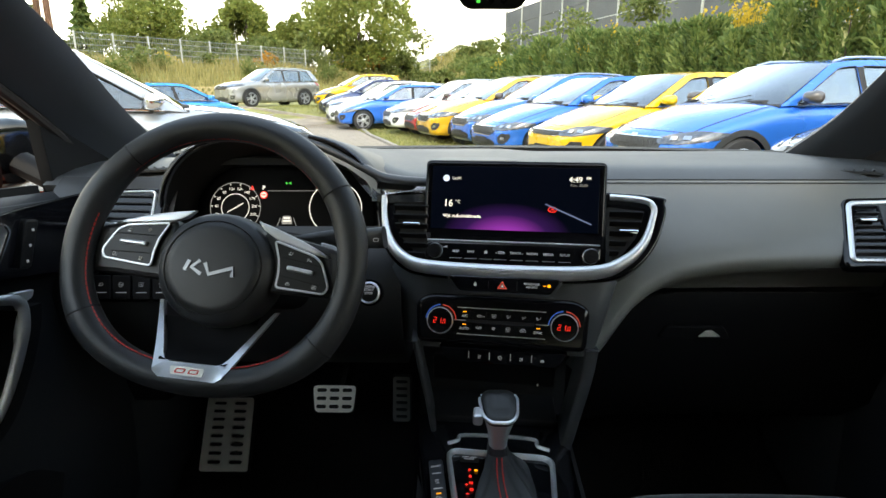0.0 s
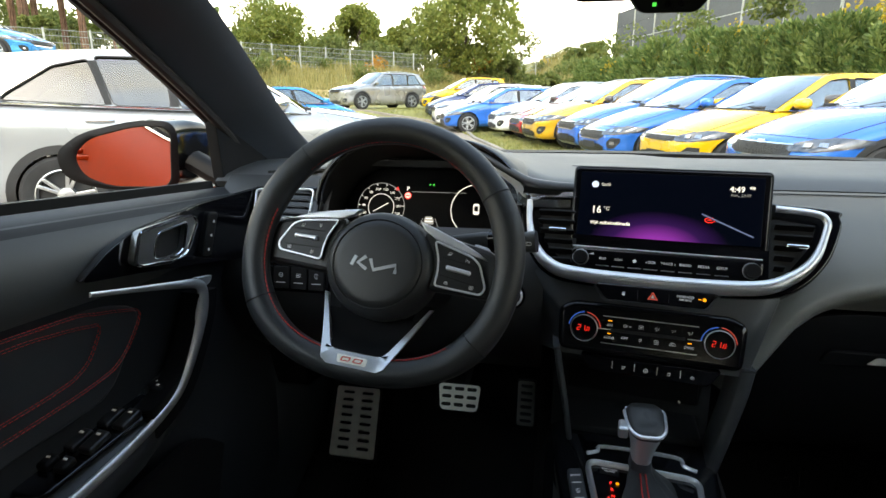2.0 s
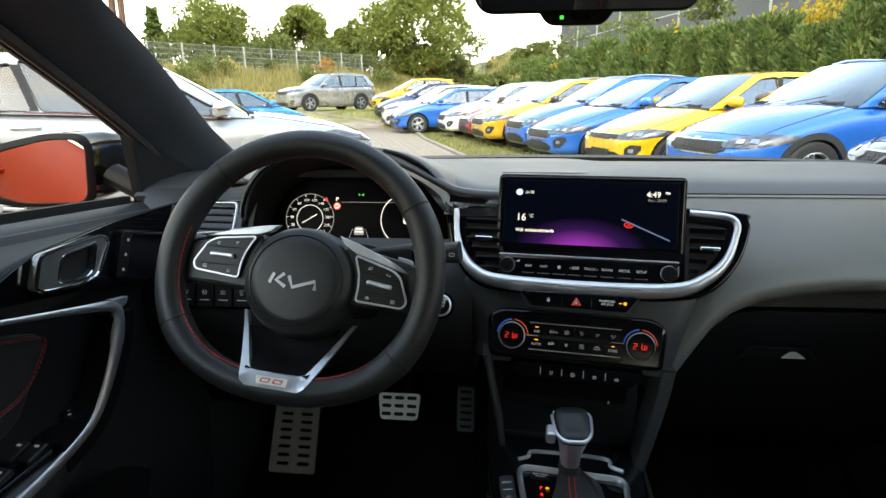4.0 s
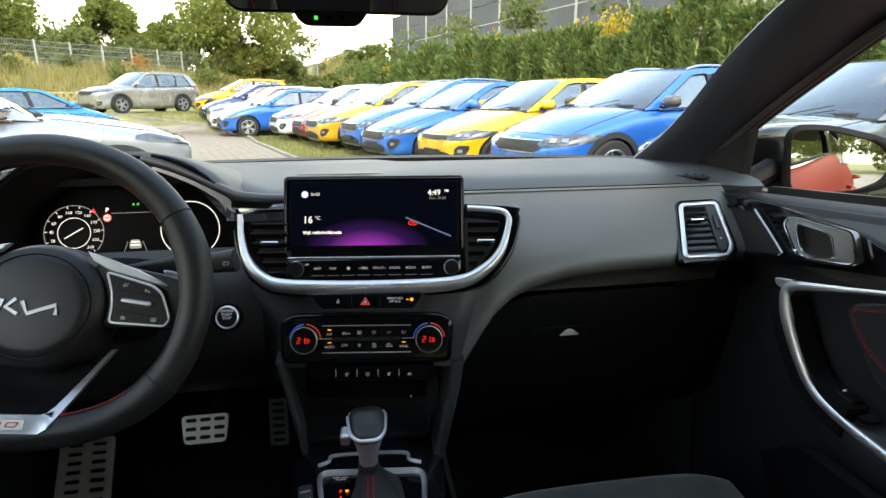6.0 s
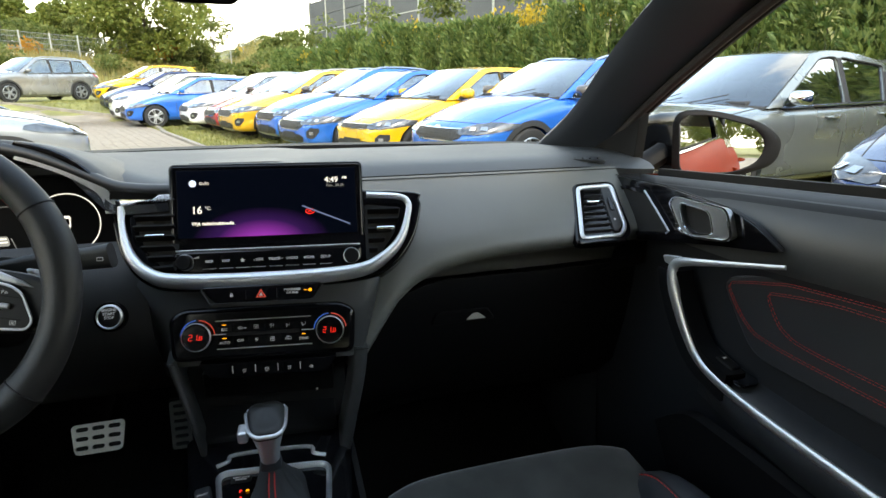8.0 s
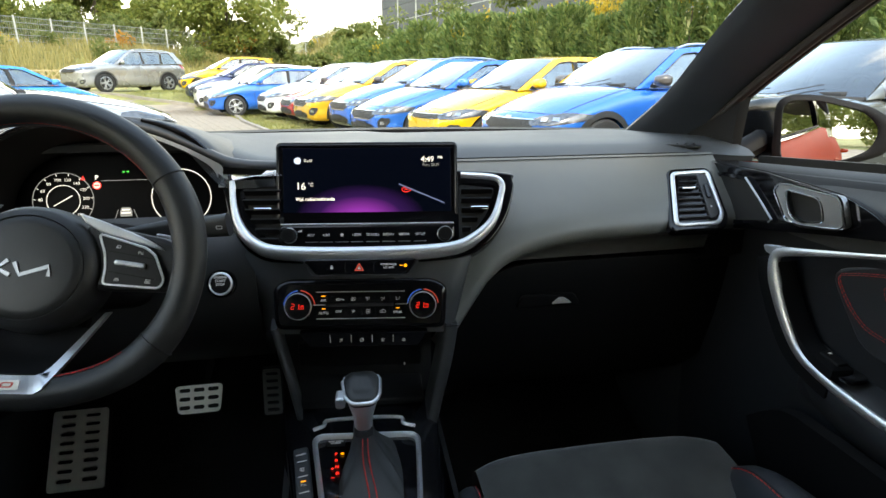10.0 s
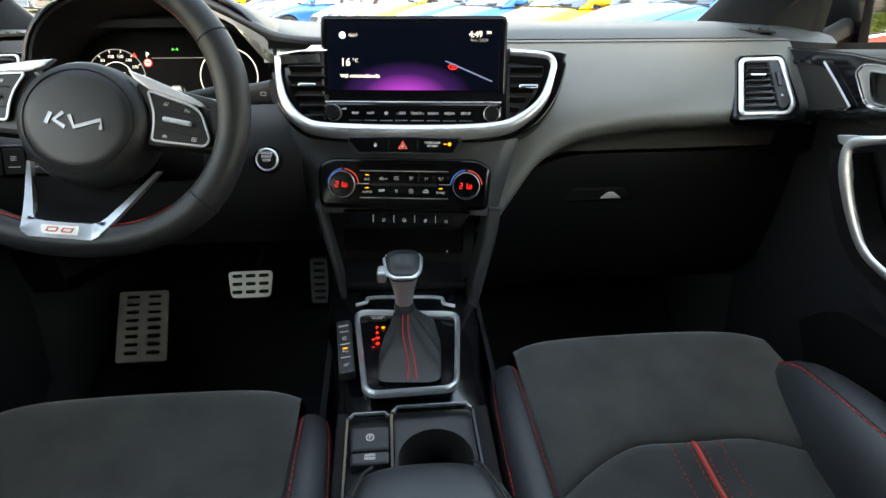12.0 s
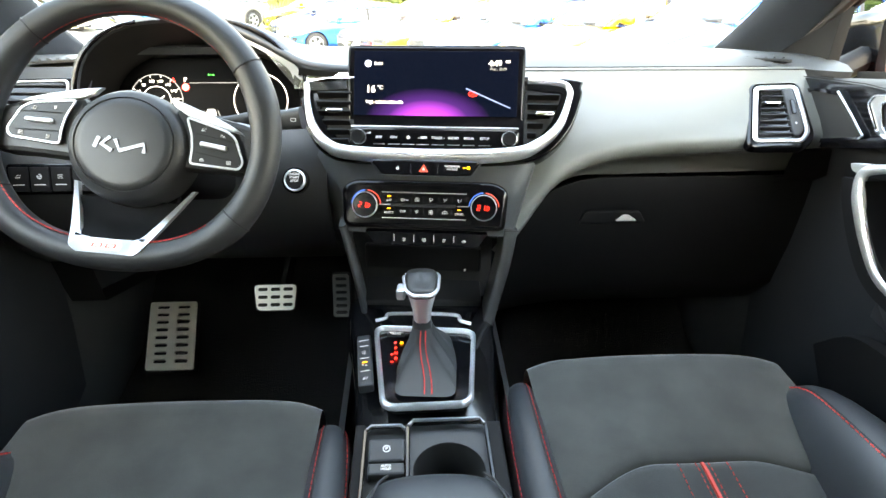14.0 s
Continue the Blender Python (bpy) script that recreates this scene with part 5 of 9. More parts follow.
def build_cluster():
    m = panel_at((-0.3495, 0.9436, 0.9804), 0, 17)
    d = thing("instrument_cluster", "dark digital instrument display with lit gauges", "instrument cluster", (-0.345, 0.95, 0.93))
    part("glass", prism(rrect(0.31, 0.125, 0.02), 0.004, m @ Matrix.Translation((0, 0, -0.004)), 0.001), SMOKED, d, "black display glass")
    t = lambda x, y: m @ Matrix.Translation((x, y, 0.0004))

    def ring(cx, cy, r, w, mt, nm, a0=0, a1=360):
        n = 48
        pts = [t(cx + r * math.cos(radians(a0 + (a1 - a0) * i / n)), cy + r * math.sin(radians(a0 + (a1 - a0) * i / n))) @ Vector((0, 0, 0)) for i in range(n if a1 - a0 == 360 else n + 1)]
        part(nm, sweep(pts, circle(w, 6), closed=a1 - a0 == 360, up=m.to_3x3() @ Vector((0, 0, 1))), mt, d)
    gx, gy, r = -0.0835, -0.0075, 0.043
    ring(gx, gy, r, 0.0006, LIT_DIM, "dial_ring", -40, 220)
    ring(gx, gy, r * 0.55, 0.0006, LIT, "inner_ring")
    speeds = ["0", "20", "40", "60", "80", "100", "120", "140", "170", "200", "230", "260"]
    for i, sp in enumerate(speeds):
        a = radians(225 - 270 * i / 11)
        part("figure", words(sp, 0.0066, t(gx + 0.0325 * math.cos(a), gy + 0.0325 * math.sin(a)), "CENTER", 0.0), LIT, d)
        part("tick", bar(0.0035, 0.0009, t(gx + 0.0405 * math.cos(a), gy + 0.0405 * math.sin(a)) @ Matrix.Rotation(a, 4, "Z")), LIT, d)
    part("needle", prism([(-0.016, -0.0006), (0.015, -0.0009), (0.015, 0.0009), (-0.016, 0.0006)], 0.0004, t(gx, gy) @ Matrix.Rotation(radians(30), 4, "Z")), LIT, d)
    part("gear_letter", words("P", 0.0095, t(-0.035, 0.0265), "CENTER", 0.0003), LIT, d)
    part("status_line", bar(0.098, 0.0007, t(0.020, 0.0215)), LIT_DIM, d)
    part("status_line", bar(0.098, 0.0007, t(0.020, -0.043)), LIT_DIM, d)
    part("warning_lamp", prism([(-0.0035, -0.003), (0.0035, -0.003), (0, 0.004)], 0.0004, t(-0.0545, 0.0265)), LIT_RED, d, "red warning lamp")
    part("limit_sign", revolve([(0.0056, 0), (0.0056, 0.0003)], 24, t(-0.035, 0.0145)), material("sign_white", (0.1, 0.1, 0.1), 0.5, emit=(0.95, 0.8, 0.8), strength=0.8), d)
    ring(-0.035, 0.0145, 0.0056, 0.0008, LIT_RED, "sign_ring")
    part("sign_bar", bar(0.007, 0.0018, t(-0.035, 0.0145), 0, 0, 0.0006), LIT_RED, d)
    for x in (-0.0025, 0.0025):
        part("light_lamp", prism([(-0.002, -0.002), (0.002, 0), (-0.002, 0.002)] if x < 0 else [(0.002, -0.002), (0.002, 0.002), (-0.002, 0)], 0.0004, t(0.0075 + x, 0.0345)), LIT_GREEN, d, "green lamp")
    part("assist_mark", words("/ \\", 0.006, t(0.056, 0.0245)), LIT_DIM, d)
    # car picture with lane lines
    cx, cy = 0.005, -0.0285
    part("car_picture", prism(rounded([(-0.0085, -0.007), (0.0085, -0.007), (0.0088, 0.0005), (0.0062, 0.0072), (-0.0062, 0.0072), (-0.0088, 0.0005)], 0.002), 0.0004, t(cx, cy)), LIT_DIM, d)
    for yy, ww in ((0.0035, 0.011), (-0.0015, 0.014)):
        part("car_picture", bar(ww, 0.0024, t(cx, cy + yy), 0, 0, 0.0006), LIT, d)
    for s in (-1, 1):
        part("lane_line", sweep([t(cx + s * 0.011, cy + 0.004) @ Vector((0, 0, 0)), t(cx + s * 0.0175, cy - 0.0135) @ Vector((0, 0, 0))], circle(0.0005, 5)), LIT_DIM, d)
    part("range_text", words("99.9", 0.0056, t(0.042, -0.0485), "CENTER", 0.0002), LIT, d)
    part("range_text", bar(0.012, 0.0018, t(0.0575, -0.0485)), LIT_DIM, d)
    ring(0.088, -0.008, 0.0445, 0.0008, LIT, "right_ring")
    part("car_plan", plate(rrect(0.0105, 0.019, 0.0032), [rrect(0.007, 0.009, 0.001, 3, 0, 0.0008)], 0.0004, t(0.088, -0.006)), LIT, d)


def build_side_vents():
    # passenger end outlet
    specs = ((1, panel_at((0.574, 0.8365, 0.960), 0, 45), [(-0.0325, 0.047), (0.0365, 0.0490), (0.0340, -0.040), (0.019, -0.059), (-0.060, -0.058)]),
             (-1, panel_at((-0.578, 0.862, 0.985), -4, 30), [(-0.058, 0.026), (0.056, 0.030), (0.056, -0.022), (-0.050, -0.030)]))
    for s, m, pts in specs:
        v = thing("side_air_outlet", "dark air outlet with a silver frame at the dash end", "air outlet", m @ Vector((0, -0.03, 0)), group="side air outlets")
        up = m.to_3x3() @ Vector((0, 0, 1))
        fr = rounded(pts, 0.010, 5)
        i2 = inset(fr, 0.006)
        part("surround", prism(rounded([(p[0] * 1.22 + 0.001, p[1] * 1.16) for p in pts], 0.016, 5), 0.014, m @ Matrix.Translation((0, 0, -0.0055)), 0.004, 3), GLOSS, v, "gloss black surround")
        mid = inset(fr, 0.003)
        part("frame", sweep([m @ Vector((p[0], p[1], 0.008)) for p in mid], [(k * (1.0 if s > 0 else 0.5), h) for k, h in ((-0.0042, -0.004), (0.0042, -0.004), (0.0036, 0.002), (0.0014, 0.0036), (-0.0014, 0.0036), (-0.0036, 0.002))], closed=True, up=up), CHROME, v, "silver frame", smooth=60)
        # black backing sheet, coloured for the shade behind the slats
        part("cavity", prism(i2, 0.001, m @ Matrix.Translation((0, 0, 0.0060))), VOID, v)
        n = 8 if s > 0 else 4
        top_y, low_y = max(p[1] for p in i2) - 0.008, min(p[1] for p in i2) + 0.008
        for j in range(n):
            y = top_y + (low_y - top_y) * j / (n - 1)
            k = (y - low_y) / (top_y - low_y)
            a = (-0.050 + 0.026 * k) if s > 0 else pts[-1][0] * 0.86
            b = (0.002 + 0.006 * k) if s > 0 else pts[1][0] * 0.86
            part("slat", box(b - a, 0.0026, 0.010, m @ Matrix.Translation(((a + b) / 2, y, 0.009)) @ Matrix.Rotation(radians(-15), 4, "X"), 0.001), POD, v)
        if s > 0:
            part("tab", box(0.024, 0.0040, 0.008, m @ Matrix.Translation((-0.016, 0.010, 0.014)), 0.0015), BRIGHT, v, "silver tab")
            wheel = part("thumb_wheel", prism(rounded([(0.010, 0.040), (0.026, 0.040), (0.026, -0.036), (0.014, -0.048), (0.004, -0.048)], 0.004), 0.006, m @ Matrix.Translation((0, 0, 0.0065)), 0.002), SOFT, v)
            part("wheel_rib", box(0.006, 0.026, 0.004, m @ Matrix.Translation((0.0165, 0.004, 0.0135)) @ Matrix.Rotation(radians(-6), 4, "Z"), 0.001), GLOSS, wheel)
            part("wheel_mark", revolve([(0.0018, 0), (0.0018, 0.0004)], 12, m @ Matrix.Translation((0.014, -0.026, 0.0126))), MARK, wheel)


def build_driver_controls():
    # start button
    m = panel_at((-0.186, 0.789, 0.875), -6, 20) @ Matrix.Scale(0.80, 4)
    b = thing("start_button", "round engine start button with a chrome ring", "button", (-0.189, 0.81, 0.85))
    part("bezel", revolve([(0.025, -0.012), (0.0245, 0.0), (0.0215, 0.001)], 40, m, False), GLOSS, b)
    part("ring", revolve([(0.0208, -0.004), (0.0205, 0.003), (0.0185, 0.0045), (0.0172, 0.003)], 40, m, False), CHROME, b, "chrome ring")
    part("cap", revolve([(0.0172, -0.003), (0.017, 0.002), (0.0155, 0.0034), (0, 0.0036)], 40, m), HARD, b)
    part("lettering", words("ENGINE\nSTART\nSTOP", 0.0064, m @ Matrix.Translation((0, 0.005, 0.0038)), "CENTER", 0.0002), MARK, b)
    # switch block below the left outlet
    m = panel_at((-0.545, 0.803, 0.878), 0, 14)
    k = thing("switch_block", "black block of small switches beside the column", "switches", (-0.545, 0.81, 0.855))
    part("block", prism(rrect(0.13, 0.046, 0.006), 0.012, m @ Matrix.Translation((0, 0, -0.006)), 0.002), GLOSS, k)
    for j in range(4):
        kk = part("key", prism(rrect(0.028, 0.036, 0.002), 0.003, m @ Matrix.Translation((-0.046 + 0.0305 * j, 0, 0.006)), 0.001), HARD, k)
        icon(m @ Matrix.Translation((-0.046 + 0.0305 * j, 0.004, 0.0094)), ("view", "rim", "box", "traction")[j], kk, 1.2)
        part("key_line", bar(0.016, 0.0012, m, -0.046 + 0.0305 * j, -0.008, 0.0095), MARK, kk)
    # column shroud
    c = thing("steering_column", "black plastic steering column shroud with stalks", "steering column", (-0.34, 0.76, 0.84))
    ax0, ax1 = Vector((-0.34, 0.665, 0.955)), Vector((-0.34, 0.90, 0.87))
    part("shroud", sweep([ax0, ax0.lerp(ax1, 0.4), ax1], rrect(0.12, 0.11, 0.03), scale=lambda t: 0.85 + 0.3 * t), HARD, c, smooth=50)
    for s in (-1, 1):
        tip = Vector((-0.34 + 0.190 * s, 0.705, 0.985 - 0.004 * s))
        root = Vector((-0.34 + 0.05 * s, 0.735, 0.963))
        st = part("stalk", sweep([root, root.lerp(tip, 0.5) + Vector((0, 0, 0.004)), root.lerp(tip, 0.82), tip], rrect(0.017, 0.026, 0.007), up=(0, 0, 1), scale=lambda t: 0.75 + 0.35 * t), SOFT, c, "black stalk")
        part("stalk_ring", sweep([root.lerp(tip, 0.56), root.lerp(tip, 0.68)], rrect(0.021, 0.031, 0.009)), GLOSS, st)
        part("stalk_mark", plate(rrect(0.007, 0.0045, 0.001), [rrect(0.0055, 0.0030, 0.0006)], 0.0005, Matrix.Translation(root.lerp(tip, 0.93) + Vector((0, -0.0145, 0.001))) @ Matrix.Rotation(radians(90), 4, "X")), MARK, st)
        for j in range(3):
            part("stalk_mark", box(0.0028, 0.001, 0.004, Matrix.Translation(root.lerp(tip, 0.62) + Vector((0, -0.0112, -0.008 + 0.008 * j)))), MARK, st)


build_dash()
build_cowl()
build_stack()
build_display()
build_climate()
build_cluster()
build_side_vents()
build_driver_controls()

# ---- steering wheel ----
def build_wheel():
    c = Vector((-0.339, 0.622, 0.9745))
    m = panel_at(c, 0, 24, -6.5)
    w = thing("steering_wheel", "black leather steering wheel with flat bottom and red stitching", "steering wheel", c)
    up = m.to_3x3() @ Vector((0, 0, 1))
    R, FLAT = 0.1612, -0.1385

    def rim_at(a):
        x, y = R * math.cos(a), R * math.sin(a)
        if y < 0:
            y += (R + FLAT) * (-y / R) ** 3
        return Vector((x, y, 0))
    n = 112
    ring = [m @ rim_at(2 * math.pi * i / n) for i in range(n)]

    def grip(i):
        a = 360 * i / n
        g = 1.0
        for centre in (20, 160, 325, 215):
            g += 0.10 * max(0, 1 - abs(a - centre) / 22)
        return g
    rows = []
    for i in range(n + 1):
        p = ring[i % n]
        d = (ring[(i + 1) % n] - ring[(i - 1) % n]).normalized()
        side = d.cross(up).normalized()
        g = grip(i % n)
        rows.append([p + side * q[0] * g + up * q[1] * g for q in circle(0.0165, 16, 0.0172)])
    bm = loft(rows, wrap=True)
    bmesh.ops.remove_doubles(bm, verts=bm.verts, dist=1e-6)
    part("rim", bm, RIM, w, "black leather rim", smooth=80)
    # seams across the rim and red thread round its inner edge
    for a in (136, 36, 210, 327):
        q = rim_at(radians(a))
        t = (rim_at(radians(a + 2)) - rim_at(radians(a - 2))).normalized()
        nrm = Vector((t.y, -t.x, 0))
        g = 1.0 + 0.10 * max(0, 1 - min(abs(a - cc) for cc in (20, 160, 325, 215)) / 22)
        loop = [m @ (q + nrm * 0.0174 * g * math.cos(2 * math.pi * k / 20) + Vector((0, 0, 0.0168 * g * math.sin(2 * math.pi * k / 20)))) for k in range(20)]
        part("seam", sweep(loop, circle(0.0009, 5), closed=True, up=m.to_3x3() @ t), DARK_THREAD, w)
    for a0, a1 in ((165, 262), (278, 318), (35, 145)):
        line = []
        for k in range(60):
            a = radians(a0 + (a1 - a0) * k / 59)
            q = rim_at(a)
            line.append(m @ (q - Vector((q.x, q.y, 0)).normalized() * 0.0158 + Vector((0, 0, 0.0085 if a0 != 35 else 0.004))))
        part("stitching", stitches(line, 0.0044, 0.0014, 0.0014, up=up), RED, w, "red cross stitching")
    # hub
    hub = []
    for r, z in ((0.020, 0.0065), (0.045, 0.0055), (0.0535, 0.0042), (0.0545, 0.0026), (0.0557, 0.0040), (0.062, 0.0012), (0.067, -0.008), (0.0695, -0.024), (0.0700, -0.045), (0.062, -0.064)):
        hub.append([m @ Vector((r * math.cos(a) * 1.02 + 0.002, r * math.sin(a) * (0.97 if math.sin(a) > 0 else 1.0) - 0.009, z + 0.003)) for a in [2 * math.pi * i / 56 for i in range(56)]])
    part("hub", loft(hub, wrap=True, ends=True), RIM, w, "black padded hub", smooth=70)
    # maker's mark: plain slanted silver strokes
    mk = bmesh.new()
    for line in ([(-0.0280, -0.0165), (-0.0240, -0.0045)], [(-0.0115, -0.0035), (-0.0205, -0.0122), (-0.0085, -0.0190)], [(-0.0055, -0.0055), (0.0005, -0.0182), (0.0270, -0.0082), (0.0275, -0.0185)]):
        add(mk, sweep([m @ Vector((p, q, 0.0098)) for p, q in line], [(-0.0022, -0.001), (0.0022, -0.001), (0.0020, 0.0012), (-0.0020, 0.0012)], up=up))
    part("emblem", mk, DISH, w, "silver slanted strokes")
    # spokes with key pods
    for s in (-1, 1):
        spoke = rounded([(0.05 * s, 0.044), (0.135 * s, 0.030), (0.150 * s, 0.022), (0.152 * s, -0.030), (0.125 * s, -0.028), (0.05 * s, -0.030)], 0.012)
        part("spoke", prism(spoke, 0.030, m @ Matrix.Translation((0, 0, -0.036)), 0.006), RIM, w)
        pod = rounded([(0.0635 * s, 0.0335), (0.112 * s, 0.0235), (0.1225 * s, 0.0165), (0.1352 * s, -0.0100), (0.1310 * s, -0.0185), (0.0745 * s, -0.0195), (0.0750 * s, -0.003), (0.0722 * s, 0.0134)], 0.0045)
        turned = m @ Matrix.Translation((0.002, 0, 0)) @ Matrix.Rotation(radians(-3), 4, "Z")
        pm = turned @ Matrix.Translation((0, 0, -0.004))
        p = part("key_pod", prism(pod, 0.004, pm, 0.0015), POD, w, "satin black key pod")
        part("pod_frame", sweep([pm @ Vector((a, b, 0.0035)) for a, b in pod], circle(0.0015, 6), closed=True, up=up), CHROME, p, "bright pod frame")
        for y in (0.0140, -0.0075):
            part("pod_gap", box(0.049, 0.0012, 0.001, pm @ Matrix.Translation((0.101 * s, y, 0.0042)) @ Matrix.Rotation(radians(-5 * s), 4, "Z")), VOID, p)
        part("toggle", box(0.031, 0.0056, 0.006, pm @ Matrix.Translation((0.0995 * s, 0.0040, 0.0062)) @ Matrix.Rotation(radians(-3 * s), 4, "Z"), 0.002), CHROME, p, "silver toggle")
        for k, (x, y) in enumerate(((0.085, 0.0215), (0.108, 0.0175), (0.088, -0.0130), (0.119, -0.0125))):
            icon(pm @ Matrix.Translation((x * s, y, 0.0045)), (("view", "park", "rear", "box") if s > 0 else ("fan", "view", "seat", "box"))[k], p, 0.85)
        wing = [(0.038 * s, 0.0540), (0.0600 * s, 0.0490), (0.095 * s, 0.0390), (0.118 * s, 0.0305), (0.1300 * s, 0.0235), (0.116 * s, 0.0252), (0.0625 * s, 0.0362), (0.046 * s, 0.0445)]
        part("wing_trim", prism(wing, 0.006, turned @ Matrix.Translation((0, 0, -0.009)), 0.002), CHROME, w, "silver wing above the keys")
        # shift paddle behind the rim
        pd = rounded([(0.106 * s, 0.042), (0.128 * s, 0.039), (0.132 * s, 0.024), (0.117 * s, 0.021)], 0.005)
        part("paddle", prism(pd, 0.005, m @ Matrix.Translation((0, 0.0, -0.055)), 0.002), CHROME, w, "satin shift paddle")
    part("lower_web", prism(rounded([(-0.052, -0.058), (0.052, -0.058), (0.036, -0.105), (-0.036, -0.105)], 0.008), 0.010, m @ Matrix.Translation((0, 0, -0.050))), HARD, w)
    # silver U: two arms that rise from the hub's foot and meet in the badge plate
    u_out = [(-0.0730, -0.052), (-0.0425, -0.1230), (-0.0385, -0.1310), (-0.0310, -0.1360), (0.0310, -0.1360), (0.0385, -0.1310), (0.0425, -0.1230), (0.0730, -0.052), (0.0685, -0.053), (0.0375, -0.1110), (0.0330, -0.1165), (0.0260, -0.1190), (-0.0260, -0.1190), (-0.0330, -0.1165), (-0.0375, -0.1110), (-0.0685, -0.053)]
    fine = []
    for p, q in zip(u_out, u_out[1:] + u_out[:1]):
        fine += [(p[0] + (q[0] - p[0]) * k / 4, p[1] + (q[1] - p[1]) * k / 4) for k in range(4)]
    badge = part("badge_plate", plate(fine, [], 0.008, m, lambda co: Vector((co.x, co.y, co.z + 0.0105 - 0.052 * max(0.0, (co.y + 0.128) / 0.072) ** 0.85))), CHROME, w, "satin silver lower arms and badge plate", smooth=50)
    part("badge_field", prism(rounded([(-0.019, -0.1225), (0.019, -0.1225), (0.0178, -0.1320), (-0.0178, -0.1320)], 0.002), 0.0006, m @ Matrix.Translation((0, 0, 0.0187))), STEEL, badge)
    for x in (-0.0075, 0.0075):
        slant = [(p[0] + 0.45 * p[1], p[1]) for p in rrect(0.011, 0.0052, 0.0015)]
        hole = [(p[0] + 0.45 * p[1], p[1]) for p in rrect(0.0080, 0.0030, 0.001)]
        part("badge_mark", plate(slant, [hole], 0.0006, m @ Matrix.Translation((x, -0.1272, 0.0193))), RED_BAND, badge, "plain red badge mark")
    # dark dished throat between the lower arms
    part("throat", loft([[m @ Vector((x * w, y, z + 0.010 * x * x)) for x in (-1, -0.5, 0, 0.5, 1)] for y, w, z in ((-0.070, 0.058, -0.036), (-0.092, 0.050, -0.030), (-0.108, 0.042, -0.016), (-0.118, 0.038, 0.002))]), HARD, w, smooth=70)


# ---- inside mirror ----
def build_inside_mirror():
    m = panel_at((-0.008, 0.66, 1.300), 2, -10)
    d = thing("rear_view_mirror", "black frameless rear view mirror below the roof", "mirror", (-0.008, 0.68, 1.36))
    shape = rrect(0.245, 0.076, 0.022, 6)
    part("housing", prism(shape, 0.024, m @ Matrix.Translation((0, 0, -0.026)), 0.008, 3), HARD, d, "black housing")
    chin = part("chin", prism(rounded([(-0.045, -0.030), (0.045, -0.030), (0.030, -0.051), (-0.030, -0.051)], 0.008), 0.018, m @ Matrix.Translation((-0.010, 0, -0.022)), 0.005), HARD, d)
    part("status_lamp", box(0.004, 0.004, 0.001, m @ Matrix.Translation((-0.026, -0.042, -0.0035))), LIT_GREEN, chin, "green lamp")
    for x in (-0.012, 0.002):
        part("button", revolve([(0.003, 0), (0.003, 0.001)], 12, m @ Matrix.Translation((x, -0.042, -0.0042))), GLOSS, chin)
    part("mirror_glass", prism(rrect(0.238, 0.069, 0.019, 6), 0.002, m @ Matrix.Translation((0, 0, -0.003))), MIRROR, d, "silvered glass")
    part("stem", sweep([(-0.008, 0.69, 1.31), (-0.008, 0.72, 1.325), (-0.008, 0.735, 1.33)], circle(0.014, 10)), HARD, d)


# ---- pedals ----
def slots(cols, rows_, w, h, dx, dy, cy=0.0):
    return [rrect(w, h, h * 0.45, 3, (i - (cols - 1) / 2) * dx, cy + (j - (rows_ - 1) / 2) * dy) for i in range(cols) for j in range(rows_)]


